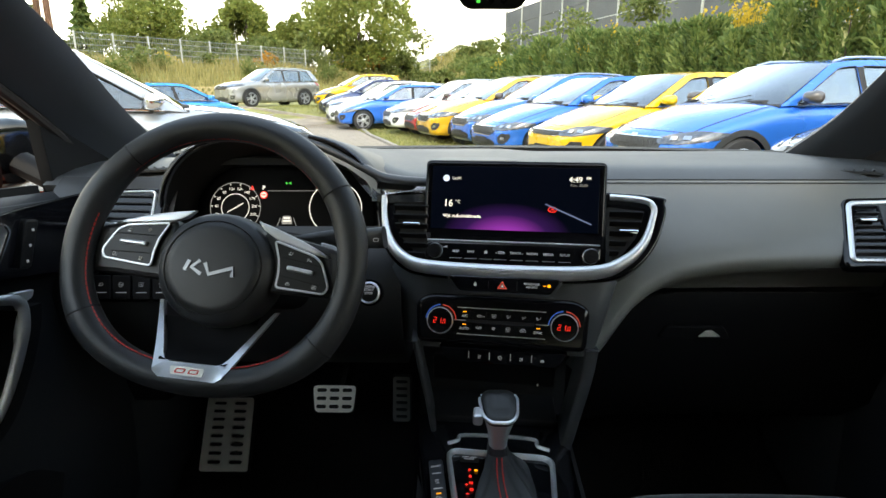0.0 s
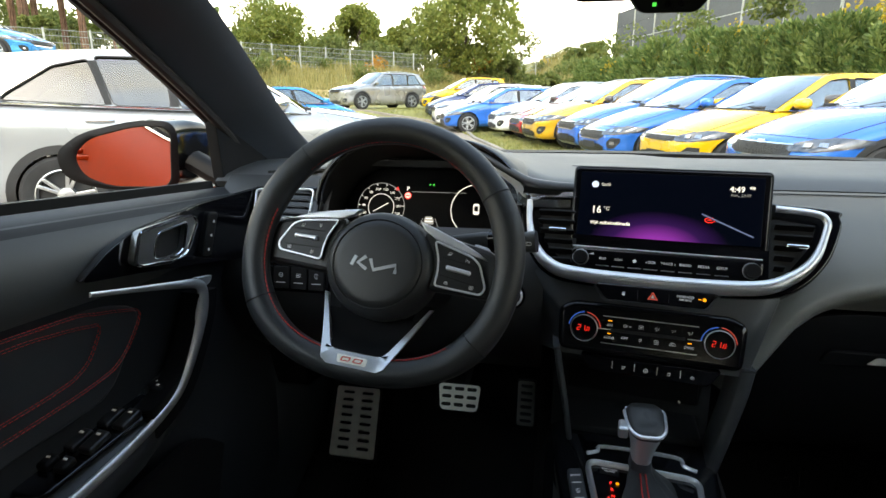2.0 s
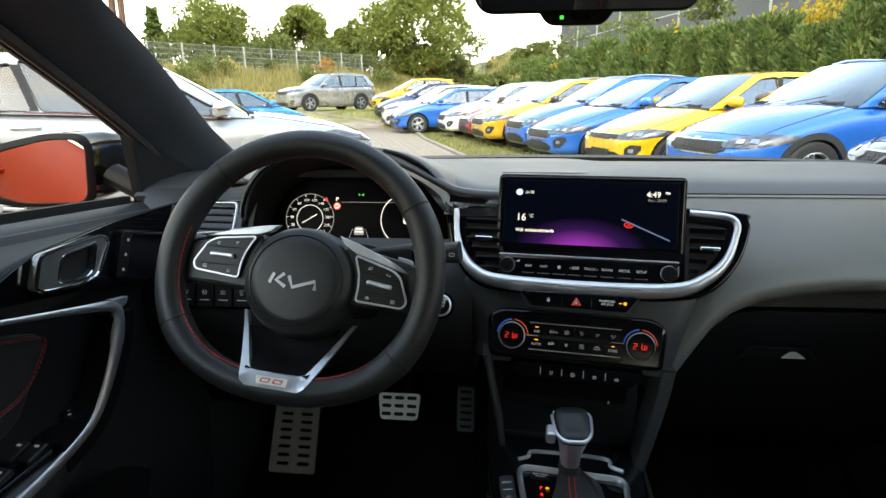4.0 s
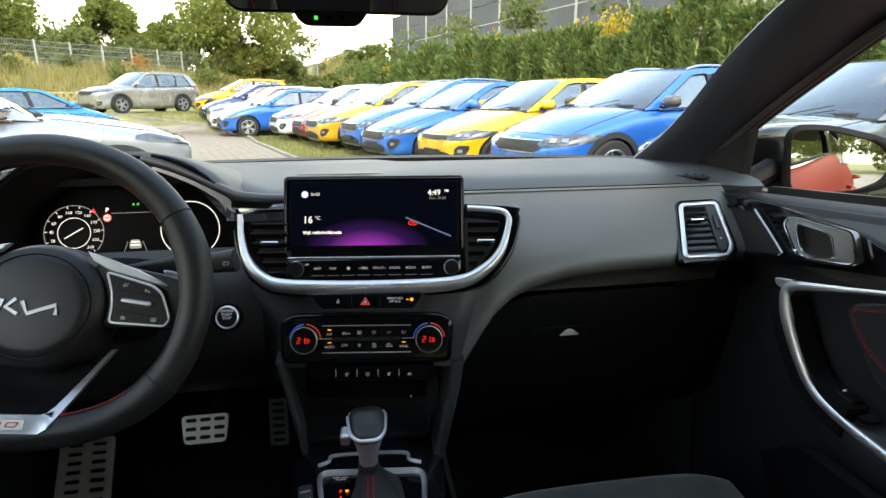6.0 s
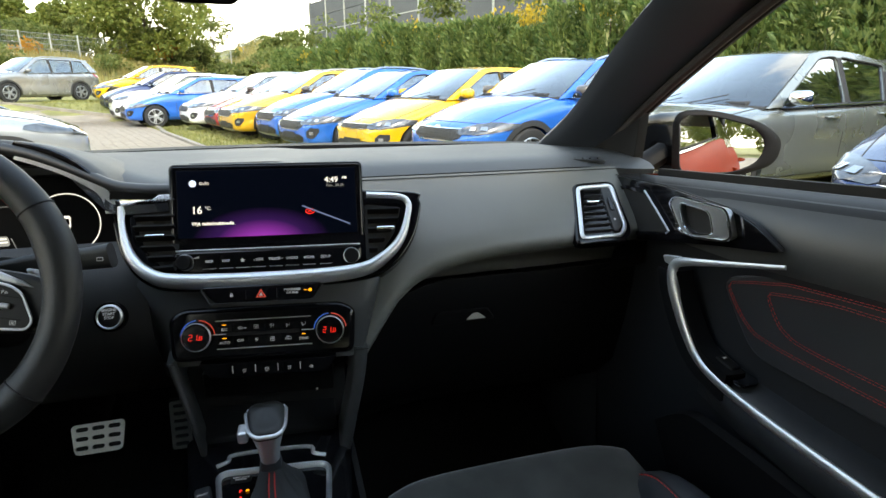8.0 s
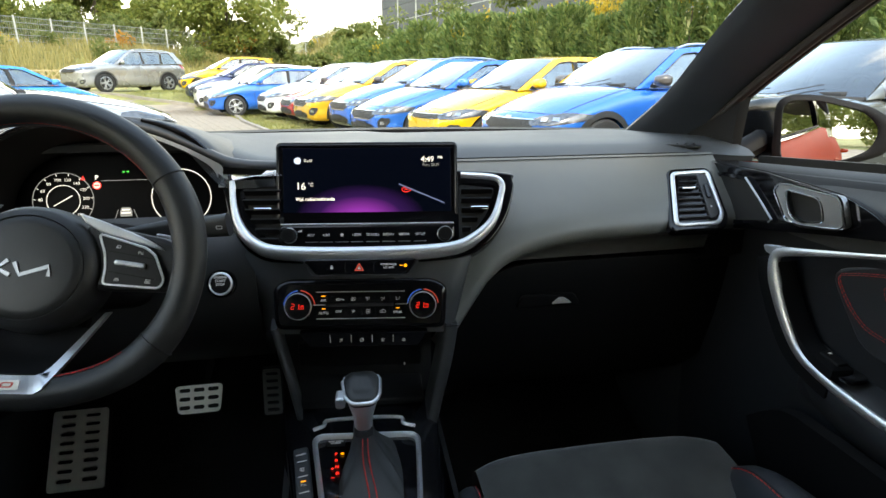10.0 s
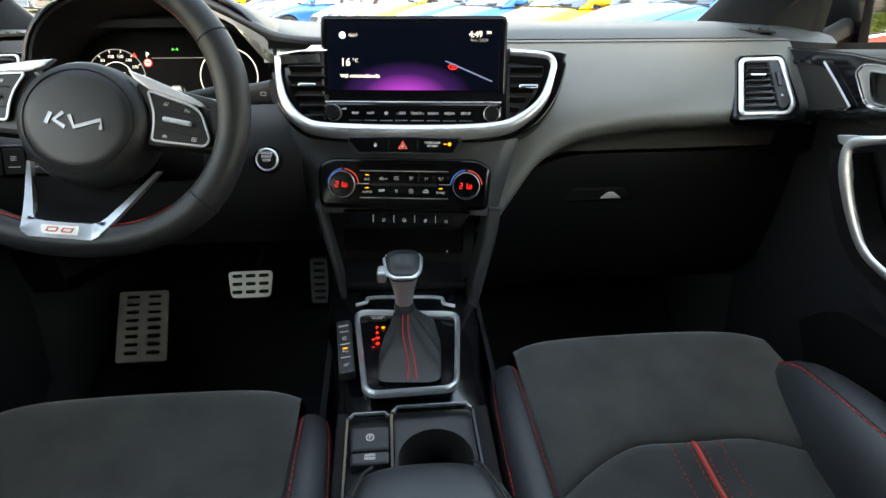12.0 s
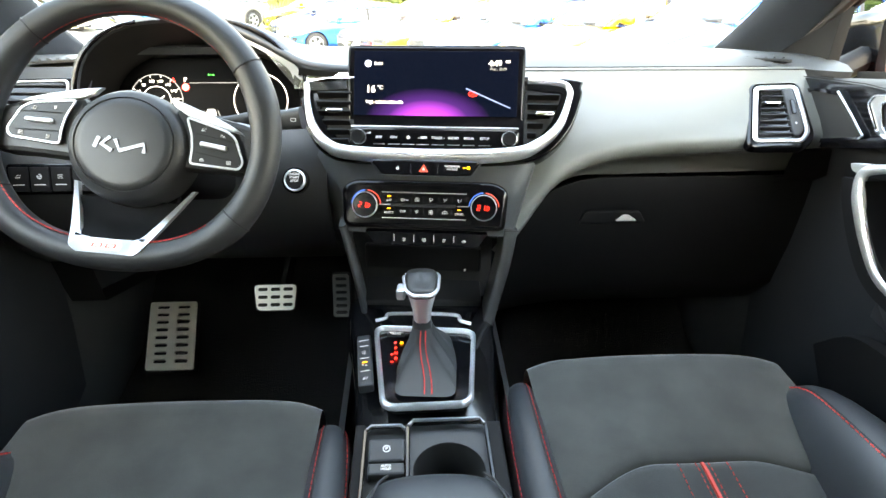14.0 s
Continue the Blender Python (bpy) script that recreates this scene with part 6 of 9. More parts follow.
def build_pedals():
    fm = panel_at((-0.550, 1.075, 0.448), -2, 56, 3) @ Matrix(((1, -0.13, 0, 0), (-0.035, 1, 0, 0), (0, 0, 1, 0), (0, 0, 0, 1)))
    f = thing("footrest", "brushed steel driver's footrest with two rows of slots", "footrest", (-0.553, 1.085, 0.38))
    part("plate", plate(rounded([(-0.053, 0.082), (0.052, 0.082), (0.050, -0.084), (-0.052, -0.084)], 0.006), slots(2, 8, 0.028, 0.0085, 0.046, 0.0190, 0.002), 0.004, fm), STEEL, f, "slotted steel plate", smooth=0)
    part("backing", prism(rounded([(-0.055, 0.088), (0.054, 0.088), (0.053, -0.089), (-0.055, -0.089)], 0.01), 0.012, fm @ Matrix.Translation((0, 0, -0.0125)), 0.002), HARD, f)
    bm_ = panel_at((-0.307, 1.050, 0.551), 0, 30, 0)
    b = thing("brake_pedal", "brushed steel brake pedal with slots", "pedal", (-0.313, 1.06, 0.50))
    part("pad", plate(rounded([(-0.045, 0.024), (0.045, 0.024), (0.040, -0.030), (-0.038, -0.030)], 0.01), slots(3, 3, 0.021, 0.0075, 0.0265, 0.0165, -0.002), 0.004, bm_), STEEL, b, "slotted steel pad", smooth=0)
    part("rubber", prism(rounded([(-0.046, 0.025), (0.046, 0.025), (0.041, -0.031), (-0.041, -0.031)], 0.01), 0.010, bm_ @ Matrix.Translation((0, 0, -0.0105))), VOID, b)
    part("lever", sweep([(-0.29, 1.07, 0.56), (-0.27, 1.12, 0.65), (-0.26, 1.2, 0.8)], [(-0.006, -0.014), (0.006, -0.014), (0.006, 0.014), (-0.006, 0.014)]), HARD, b)
    gm = panel_at((-0.166, 1.040, 0.548), -2, 12, 0)
    g = thing("accelerator_pedal", "slim steel accelerator pedal with slots, coloured dark for shade", "pedal", (-0.158, 1.04, 0.50))
    # darkened steel, as this pedal hangs in the shade
    part("pad", plate(rounded([(-0.0175, 0.052), (0.0165, 0.052), (0.0175, -0.040), (-0.0175, -0.040)], 0.006), slots(1, 6, 0.024, 0.0074, 0.03, 0.0145, 0.006), 0.004, gm), STEEL_SHADED, g, "slotted steel pad", smooth=0)
    part("rubber", prism(rounded([(-0.0195, 0.055), (0.0185, 0.055), (0.0195, -0.043), (-0.0195, -0.043)], 0.006), 0.010, gm @ Matrix.Translation((0, 0, -0.0105))), VOID, g)


# ---- centre console and gear lever ----
def build_console():
    d = thing("centre_console", "gloss black centre console between the front seats", "console", (0, 0.55, 0.40))
    zt = lambda y: 0.612 + 0.145 * (y - 0.42)
    rows = []
    for y, wl, wr, dip in ((0.80, -0.115, 0.118, 0), (0.70, -0.105, 0.108, 0), (0.58, -0.088, 0.096, 0), (0.527, -0.084, 0.096, 0), (0.526, -0.084, 0.096, 0.10), (0.386, -0.084, 0.097, 0.10), (0.385, -0.084, 0.097, 0), (0.30, -0.085, 0.098, 0), (-0.25, -0.09, 0.10, 0)):
        z = zt(y) - dip
        rows.append([(wl - 0.012, y, 0.36), (wl - 0.010, y, z - 0.05), (wl - 0.002, y, z - 0.008), (wl + 0.008, y, z), (wr - 0.008, y, z), (wr + 0.002, y, z - 0.008), (wr + 0.012, y, z - 0.05), (wr + 0.014, y, 0.36)])
    part("body", loft(rows), DECK, d, "piano black console top", smooth=40)
    for s, x in ((-1, -0.100), (1, 0.112)):
        rows = [[(x + 0.001 * s, y, zt(y) - 0.012), (x + 0.012 * s, y, zt(y) - 0.03), (x + 0.016 * s, y, 0.36)] for y in (0.80, 0.62, 0.46, 0.2, -0.25)]
        part("side_panel", loft(rows), SOFT, d)
    for x, w in ((-0.0785, 0.014), (-0.0205, 0.009), (0.0865, 0.020)):
        rows = [[(x - w / 2, y, zt(y) - 0.06), (x - w / 2, y, zt(y) - 0.001), (x - w / 2 + 0.002, y, zt(y) + 0.001), (x + w / 2 - 0.002, y, zt(y) + 0.001), (x + w / 2, y, zt(y) - 0.001), (x + w / 2, y, zt(y) - 0.06)] for y in (0.527, 0.45, 0.385)]
        part("rail", loft(rows), HARD, d)
    # gate plate with its silver frame, square to the stack
    g = Matrix.Translation((0.003, 0.602, 0.660)) @ Matrix.Rotation(radians(4.0), 4, "X") @ Matrix.Rotation(radians(-5), 4, "Z")
    out = rounded([(-0.0795, 0.0945), (0.0675, 0.0905), (0.0625, -0.0675), (-0.0465, -0.0795)], 0.018, 6)
    part("gate_plate", prism(out, 0.010, g @ Matrix.Translation((0, 0, -0.012)), 0.002), DECK, d, "piano black gate plate")
    part("gate_frame", sweep([g @ Vector((p[0], p[1], 0.001)) for p in out], [(-0.0036, -0.005), (0.0036, -0.005), (0.0034, 0.002), (0, 0.004), (-0.0034, 0.002)], closed=True), CHROME, d, "satin silver gate frame", smooth=60)
    part("gate_letters", words("P", 0.0064, g @ Matrix.Translation((-0.0461, 0.057, 0.0)), "CENTER", 0.00018), LIT_RED, d, "lit red gear letters")
    for body, y in (("R", 0.0448), ("N", 0.0326), ("D", 0.0204)):
        part("gate_letters", words(body, 0.0064, g @ Matrix.Translation((-0.0386 - 0.131 * y, y, 0.0)), "CENTER", 0.00018), LIT_RED, d)
    for body, x, y in (("+", -0.0485, 0.0290), ("–", -0.0465, 0.0130)):
        part("gate_letters", words(body, 0.0064, g @ Matrix.Translation((x, y, 0.0)), "CENTER", 0.0003), LIT_RED, d)
    part("gear_lamp", bar(0.0042, 0.0030, g, -0.0375, 0.0575, 0.0), LIT_AMBER, d)
    lk = part("shift_lock_cover", prism(rrect(0.026, 0.012, 0.002), 0.001, g @ Matrix.Translation((-0.048, 0.0795, -0.002))), HARD, d)
    part("lettering", words("SHIFT LOCK\nRELEASE", 0.0038, g @ Matrix.Translation((-0.048, 0.0815, 0.0)), "CENTER", 0.0001), MARK, lk)
    # key bank on the driver's side
    kb = Matrix.Translation((-0.0795, 0.624, 0.660)) @ Matrix.Rotation(radians(4.0), 4, "X") @ Matrix.Rotation(radians(-4), 4, "Y") @ Matrix.Rotation(radians(5.6), 4, "Z")
    bank = part("key_bank", prism(rrect(0.020, 0.116, 0.004), 0.012, kb @ Matrix.Translation((0, 0, -0.008)), 0.002), SOFT, d, "grey bank of four keys")
    for j in range(4):
        y = 0.043 - 0.0285 * j
        if j < 3:
            part("divider", bar(0.0125, 0.0012, kb, 0, y - 0.0135, 0.0043), MARK, bank)
        if j == 0:
            part("lettering", words("SPORT", 0.0046, kb @ Matrix.Translation((0, y, 0.0043)), "CENTER", 0.0001), MARK, bank)
        else:
            icon(kb @ Matrix.Translation((0, y - 0.001, 0.0043)), ("", "traction", "park", "view")[j], bank, 1.1)
    part("key_lamp", bar(0.0065, 0.0018, kb, 0, -0.0085, 0.0045), LIT_AMBER, bank)
    # chrome slide lip ahead of the gate
    part("slide_lip", sweep(curve_through([(-0.068, 0.7015, 0.680), (-0.053, 0.7075, 0.681), (-0.043, 0.7185, 0.682), (0.050, 0.710, 0.682), (0.058, 0.694, 0.681), (0.074, 0.6855, 0.680)], 4), circle(0.0028, 6)), CHROME, d, "thin chrome lip")
    # tray for the parking brake keys
    t = Matrix.Translation((-0.046, 0.455, 0.625)) @ Matrix.Rotation(radians(8), 4, "X")
    part("brake_tray", prism(rrect(0.050, 0.120, 0.008), 0.003, t @ Matrix.Translation((0, 0, -0.005))), VOID, d)
    part("tray_edge", sweep([t @ Vector(p) for p in ((-0.025, -0.06, 0.004), (-0.025, 0.052, 0.004), (-0.020, 0.058, 0.004), (0.020, 0.058, 0.004), (0.025, 0.052, 0.004), (0.025, -0.06, 0.004))], circle(0.0025, 6)), GLOSS, d)
    # silver strip stands in for the glint on the gloss black tray edge
    part("tray_front_edge", sweep([t @ Vector(p) for p in ((-0.023, 0.052, 0.006), (-0.018, 0.058, 0.006), (0.018, 0.058, 0.006), (0.023, 0.052, 0.006))], circle(0.0024, 6)), DISH, d)
    k1 = part("parking_brake_key", box(0.042, 0.030, 0.014, t @ Matrix.Translation((0.002, 0.019, 0.004)) @ Matrix.Rotation(radians(10), 4, "X"), 0.003), SOFT, d, "parking brake lever key")
    part("symbol", plate(rrect(0.009, 0.009, 0.0042, 5), [rrect(0.0065, 0.0065, 0.003, 5)], 0.0004, t @ Matrix.Translation((0.002, 0.019, 0.0112)) @ Matrix.Rotation(radians(10), 4, "X")), MARK, k1)
    part("symbol", words("P", 0.006, t @ Matrix.Translation((0.002, 0.019, 0.0114)) @ Matrix.Rotation(radians(10), 4, "X"), "CENTER", 0.0002), MARK, k1)
    k2 = part("auto_hold_key", box(0.042, 0.017, 0.012, t @ Matrix.Translation((0.002, -0.0065, 0.003)), 0.003), SOFT, d, "auto hold key")
    part("lettering", words("AUTO\nHOLD", 0.0042, t @ Matrix.Translation((0.002, -0.0055, 0.0094)), "CENTER", 0.0002), MARK, k2)
    # cup holder
    cm = Matrix.Translation((0.028, 0.455, 0.628)) @ Matrix.Rotation(radians(6), 4, "X")
    cu = thing("cup_holder", "dark round cup holder recess in the console", "cup holder", (0.028, 0.455, 0.54))
    well = rrect(0.096, 0.13, 0.008)
    hole = [(0.041 * math.cos(2 * math.pi * i / 40) , 0.041 * math.sin(2 * math.pi * i / 40) - 0.005) for i in range(40)]
    part("rim_plate", plate(well, [hole], 0.004, cm @ Matrix.Translation((0, 0, -0.008))), SOFT, cu, "grey rim plate")
    # cup coloured near-black for the shade inside it
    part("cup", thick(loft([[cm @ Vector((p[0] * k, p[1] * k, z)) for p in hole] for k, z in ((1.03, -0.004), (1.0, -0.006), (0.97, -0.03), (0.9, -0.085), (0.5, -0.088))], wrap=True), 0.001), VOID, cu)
    part("edge", sweep([cm @ Vector(p) for p in ((-0.048, -0.06, 0.002), (-0.048, 0.055, 0.003), (-0.043, 0.062, 0.004), (0.043, 0.062, 0.004), (0.048, 0.055, 0.003), (0.048, -0.06, 0.002))], circle(0.0028, 6)), GLOSS, cu)
    # reflection on the gloss black rim, drawn as a silver strip
    part("front_edge", sweep([cm @ Vector(p) for p in ((-0.046, 0.056, 0.006), (-0.041, 0.063, 0.007), (0.041, 0.063, 0.007), (0.046, 0.056, 0.006))], circle(0.0026, 6)), DISH, cu)


def build_gear_lever():
    d = thing("gear_lever", "black and chrome gear lever with a stitched leather gaiter", "gear lever", (0.003, 0.62, 0.66))
    # head: its rounded shoulders overhang towards the driver; (height, rear, front, rear width, front width)
    levels = ((0.690, 0.672, 0.704, 0.0240, 0.0260), (0.700, 0.668, 0.706, 0.0250, 0.0275), (0.712, 0.663, 0.709, 0.0275, 0.0315), (0.725, 0.656, 0.711, 0.0325, 0.0390), (0.737, 0.649, 0.712, 0.0375, 0.0475), (0.746, 0.6465, 0.711, 0.0415, 0.0530))

    def sec(z, y0, y1, w0, w1, k=1.0, rise=0.0):
        out = []
        yc, ln = (y0 + y1) / 2, (y1 - y0) * k
        for px, py in rrect(1.0, 1.0, 0.33, 6):
            w = w0 + (w1 - w0) * (py + 0.5)
            out.append(Vector((0.0015 + px * w * k, yc + py * ln, z + rise * (py + 0.5))))
        return out
    part("knob", loft([sec(*q, rise=0.009 * max(0.0, (q[0] - 0.70) / 0.046)) for q in levels], wrap=True, ends=True), CHROME, d, "satin silver knob body", smooth=60)
    lip = (0.7475, 0.6460, 0.7115, 0.0425, 0.0545)
    edge = sec(*lip, rise=0.0095)
    first = next(i for i in range(len(edge)) if edge[i].y < 0.698 and edge[i - 1].y >= 0.698)
    arc = [p for p in edge[first:] + edge[:first] if p.y < 0.702]
    part("cap_ring", sweep(arc, circle(0.0027, 8)), CHROME, d, "bright ring round the rear of the cap")
    part("leather_cap", loft([sec(lip[0] + h, *lip[1:], k=k, rise=0.0095) for h, k in ((-0.006, 0.97), (0.0010, 0.97), (0.0040, 0.91), (0.0062, 0.78), (0.0075, 0.5), (0.0080, 0.2))], wrap=True, ends=True), GAITER, d, "black leather cap", smooth=75)
    part("lock_button", box(0.013, 0.022, 0.017, pose(-0.0275, 0.668, 0.744, 8, 0, -6), 0.004, 3), CHROME, d, "silver release button")
    neck = Vector((0.0015, 0.688, 0.690))
    part("collar", loft([[neck + Vector((p[0], p[1], z)) for p in rrect(w, w + 0.006, 0.009, 5)] for z, w in ((-0.014, 0.029), (-0.006, 0.0275), (0.002, 0.0255))], wrap=True), LEATHER, d, smooth=60)
    # gaiter: folds from the long base to the lever
    g = Matrix.Translation((0.003, 0.602, 0.660)) @ Matrix.Rotation(radians(4.0), 4, "X") @ Matrix.Rotation(radians(-5), 4, "Z")

    def outline(w, l, r):
        """Rounded rectangle with points along its straight sides too."""
        ring, out = rrect(w, l, r, 5), []
        for i, u in enumerate(ring):
            v = ring[(i + 1) % len(ring)]
            for k in [j / 10 for j in range(10)] if i % 6 == 5 else (0,):
                out.append((u[0] + (v[0] - u[0]) * k, u[1] + (v[1] - u[1]) * k))
        return out
    foot, tip = g @ Vector((0.0040, 0.0085, -0.002)), neck + Vector((0, 0, -0.010))
    rows = []
    for t, w, l, r in ((0, 0.079, 0.138, 0.014), (0.05, 0.081, 0.138, 0.016), (0.14, 0.078, 0.130, 0.018), (0.26, 0.072, 0.114, 0.020), (0.38, 0.065, 0.096, 0.020), (0.50, 0.057, 0.079, 0.018), (0.62, 0.049, 0.066, 0.016), (0.74, 0.041, 0.054, 0.014), (0.85, 0.034, 0.044, 0.012), (0.94, 0.030, 0.037, 0.010), (1.0, 0.029, 0.035, 0.010)):
        cen = foot.lerp(tip, t ** 0.80)
        cen.z = foot.z + (tip.z - foot.z) * t ** 0.85
        row = []
        for p in outline(w, l, r):
            a = math.atan2(p[1], p[0])
            fold = 0.05 * math.sin(t * math.pi) * math.cos(9 * a + 0.7 + 2 * t)
            # deep creases that run down from the neck, and soft swellings beside them
            for a0, width, deep, lean in ((-160, 14, -0.22, 26), (-140, 10, 0.08, 22), (-124, 8, -0.30, 16), (-108, 9, 0.08, 10), (-70, 9, 0.10, -8), (-56, 8, -0.36, -22), (-38, 10, 0.12, -26), (-18, 12, -0.28, -24), (40, 20, -0.24, 0), (135, 22, -0.22, 10)):
                off = (math.degrees(a) - a0 - lean * (t - 0.6) + 180) % 360 - 180
                fold += deep * math.exp(-(off / width) ** 2) * math.sin(min(1.0, t * 1.05) * math.pi) ** 0.7
            # the rear seam stays straight
            fold *= min(1.0, abs(p[0]) / (0.12 * w)) if p[1] < 0 else 1.0
            v = Vector((p[0] * (1 + fold), p[1] * (1 + 0.8 * fold), 0))
            # the front corner beside the gear letters is cut back
            if v.x < 0 and v.y > -0.020:
                v.x *= 1 - 0.80 * (1 - t) ** 0.6 * min(1.0, (v.y + 0.020) / 0.085)
            v.rotate(Matrix.Rotation(radians(-5), 3, "Z"))
            row.append(cen + v)
        rows.append(row)
    tree = skin(part("gaiter", loft(rows, wrap=True), GAITER, d, "soft leather gaiter", sub=1))
    for dx in (-0.0042, 0.0042):
        line = []
        for i in range(33):
            k = i / 32
            x = 0.0015 + 0.0045 * (1 - k) + dx * (1.15 - 0.35 * k) + 0.0015 * math.sin(k * 7)
            aim = Vector((x, 0.545 + 0.125 * k, 0.655 + 0.026 * k))
            hit = tree.ray_cast(aim + Vector((0, -0.30, 0.24)), Vector((0, 0.30, -0.24)).normalized())[0]
            if hit:
                line.append(hit)
        raised = []
        for q in line:
            hit, nrm, _, _ = tree.find_nearest(q)
            raised.append(hit + (nrm if nrm.y < 0 else -nrm) * 0.0009)
        part("stitching", stitches(raised, 0.0042, 0.0010, 0.0010, up=(1, 0, 0)), RED, d, "red stitched seam")


def build_armrest():
    d = thing("armrest", "dark grey padded centre arm rest with piped edges", "arm rest", (0.008, 0.1, 0.60))
    rows = []
    for y, w, z in ((0.336, 0.044, 0.716), (0.333, 0.054, 0.732), (0.322, 0.063, 0.743), (0.29, 0.074, 0.751), (0.22, 0.083, 0.755), (0.12, 0.089, 0.755), (-0.10, 0.091, 0.75), (-0.30, 0.091, 0.742)):
        cx = 0.008 + 0.012 * (0.3 - y) * 0.3
        rows.append([(cx + x * w, y, z - dz) for x, dz in ((-1.0, 0.075), (-1.02, 0.045), (-0.97, 0.020), (-0.80, 0.006), (-0.4, 0.001), (0, 0), (0.4, 0.001), (0.80, 0.006), (0.97, 0.020), (1.02, 0.045), (1.0, 0.075))])
    part("pad", loft(rows), LEATHER, d, "padded leatherette lid", sub=1)
    for s in (-1, 1):
        line = [(0.008 + 0.012 * (0.3 - y) * 0.3 + s * w * 0.77, y, z - 0.0035) for y, w, z in ((0.328, 0.054, 0.739), (0.31, 0.065, 0.746), (0.27, 0.076, 0.7525), (0.22, 0.083, 0.7555), (0.12, 0.089, 0.7555), (-0.10, 0.091, 0.7505), (-0.28, 0.091, 0.743))]
        part("piping", sweep(curve_through(line, 4), circle(0.0013, 6)), DARK_THREAD, d)
    part("box_body", box(0.15, 0.55, 0.16, pose(0.012, 0.02, 0.60), 0.01), HARD, d)


# ---- front seats ----
def skin(ob):
    """Search tree of a part's finished surface."""
    deps = bpy.context.evaluated_depsgraph_get()
    deps.update()
    me = bpy.data.meshes.new_from_object(ob.evaluated_get(deps))
    bm = bmesh.new()
    bm.from_mesh(me)
    tree = BVHTree.FromBMesh(bm)
    bm.free()
    bpy.data.meshes.remove(me)
    return tree


def laid(line, tree, lift):
    """A line moved onto a surface and raised a little."""
    out = []
    for p in line:
        hit, nrm, _, dist = tree.find_nearest(p)
        way = (p - hit).normalized() if dist > 2e-4 else nrm
        out.append(hit + way * lift)
    return out


def build_seat(cx, fy, side):
    """Front seat in black leather with a grey suede centre; side is +1 where the door lies at +x."""
    s = thing("front_seat", "black leather front seat with grey suede centre and red stitching", "seat", (cx, fy - 0.25, 0.34), group="front seats")

    def zc(x, d):
        """Height of the cushion d metres behind its front edge."""
        base = 0.647 - 0.235 * d if d < 0.26 else 0.585 - 0.02 * (d - 0.26)
        return base + (x / 0.2) ** 2 * (-0.010 + 0.05 * min(1, max(0, d - 0.05) / 0.2))
    half = 0.186
    # thigh panel with its rolled front
    seam = lambda x: 0.184 + 0.085 * max(0.0, (abs(x) - 0.060) / 0.125) ** 1.5
    rows = []
    for i in range(19):
        x = -half + 2 * half * i / 18
        edge = 0.016 * abs(x / half) ** 7
        row = [(cx + x, fy - 0.002 - edge, 0.40), (cx + x, fy + 0.012 - edge, 0.50), (cx + x, fy + 0.016 - edge, 0.575), (cx + x, fy + 0.010 - edge, 0.622 - 0.4 * edge)]
        for d in (0.012, 0.03, 0.06, 0.10, 0.14):
            dd = d / 0.14 * (seam(x) - 0.006) if d > 0.03 else d
            row.append((cx + x, fy - dd - edge * max(0, 1 - dd / 0.08), zc(x, dd) - 0.005 * abs(x / half) ** 8))
        row.append((cx + x, fy - seam(x), zc(x, seam(x)) - 0.008))
        row.append((cx + x, fy - seam(x) - 0.002, zc(x, seam(x)) - 0.02))
        rows.append(row)
    part("thigh_panel", loft(rows), SUEDE, s, "grey suede thigh panel", sub=1)
    rows = []
    for i in range(19):
        x = (-half + 2 * half * i / 18) * 1.14
        row = [(cx + x, fy - seam(x) + 0.002, zc(x, seam(x)) - 0.022), (cx + x, fy - seam(x), zc(x, seam(x)) - 0.006)]
        for k in (0.01, 0.05, 0.12, 0.22, 0.32, 0.40):
            dd = seam(x) + k * (1 - 0.1 * abs(x / half))
            row.append((cx + x, fy - dd, zc(x, dd) - 0.002))
        rows.append(row)
    ins = skin(part("insert_panel", loft(rows), INSERT, s, "dark suede insert panel", sub=1))
    # red band and thread lines down the middle
    def line(dx, d0, d1, lift):
        return [(cx + dx, fy - d0 - (d1 - d0) * k / 14, zc(dx, d0 + (d1 - d0) * k / 14) + lift) for k in range(15)]
    part("red_band", sweep(laid([Vector(q) for q in line(0, 0.178, 0.52, 0.01)], ins, 0.0012), [(-0.003, -0.002), (0.003, -0.002), (0.0018, 0.0016), (-0.0018, 0.0016)]), RED_BAND, s, "red centre band")
    for dx in (-0.008, 0.008, -0.030, 0.030):
        part("stitching", stitches(laid([Vector(q) for q in line(dx, 0.178, 0.52, 0.01)], ins, 0.0008), 0.0045, 0.0035, 0.0010), RED, s, "red stitched line")
    # side bolsters
    for e in (-1, 1):
        path = []
        if e == side:
            stations = ((-0.045, 0.182, 0.548, 0.040), (-0.075, 0.186, 0.580, 0.058), (-0.12, 0.184, 0.596, 0.072), (-0.19, 0.176, 0.600, 0.086), (-0.28, 0.168, 0.602, 0.098), (-0.40, 0.168, 0.606, 0.102), (-0.52, 0.18, 0.62, 0.095))
        else:
            stations = ((-0.014, 0.194, 0.565, 0.026), (-0.036, 0.198, 0.588, 0.040), (-0.08, 0.202, 0.594, 0.046), (-0.17, 0.205, 0.590, 0.048), (-0.28, 0.206, 0.586, 0.050), (-0.40, 0.207, 0.586, 0.051), (-0.52, 0.21, 0.60, 0.055))
        for y, dx, z, r in stations:
            path.append((Vector((cx + e * dx, fy + y, z)), r))
        rows = []
        for p, r in path:
            rows.append([p + Vector((e * 0.62 * r * math.cos(a), 0, 0.86 * r * math.sin(a))) for a in [2 * math.pi * i / 14 for i in range(14)]] )
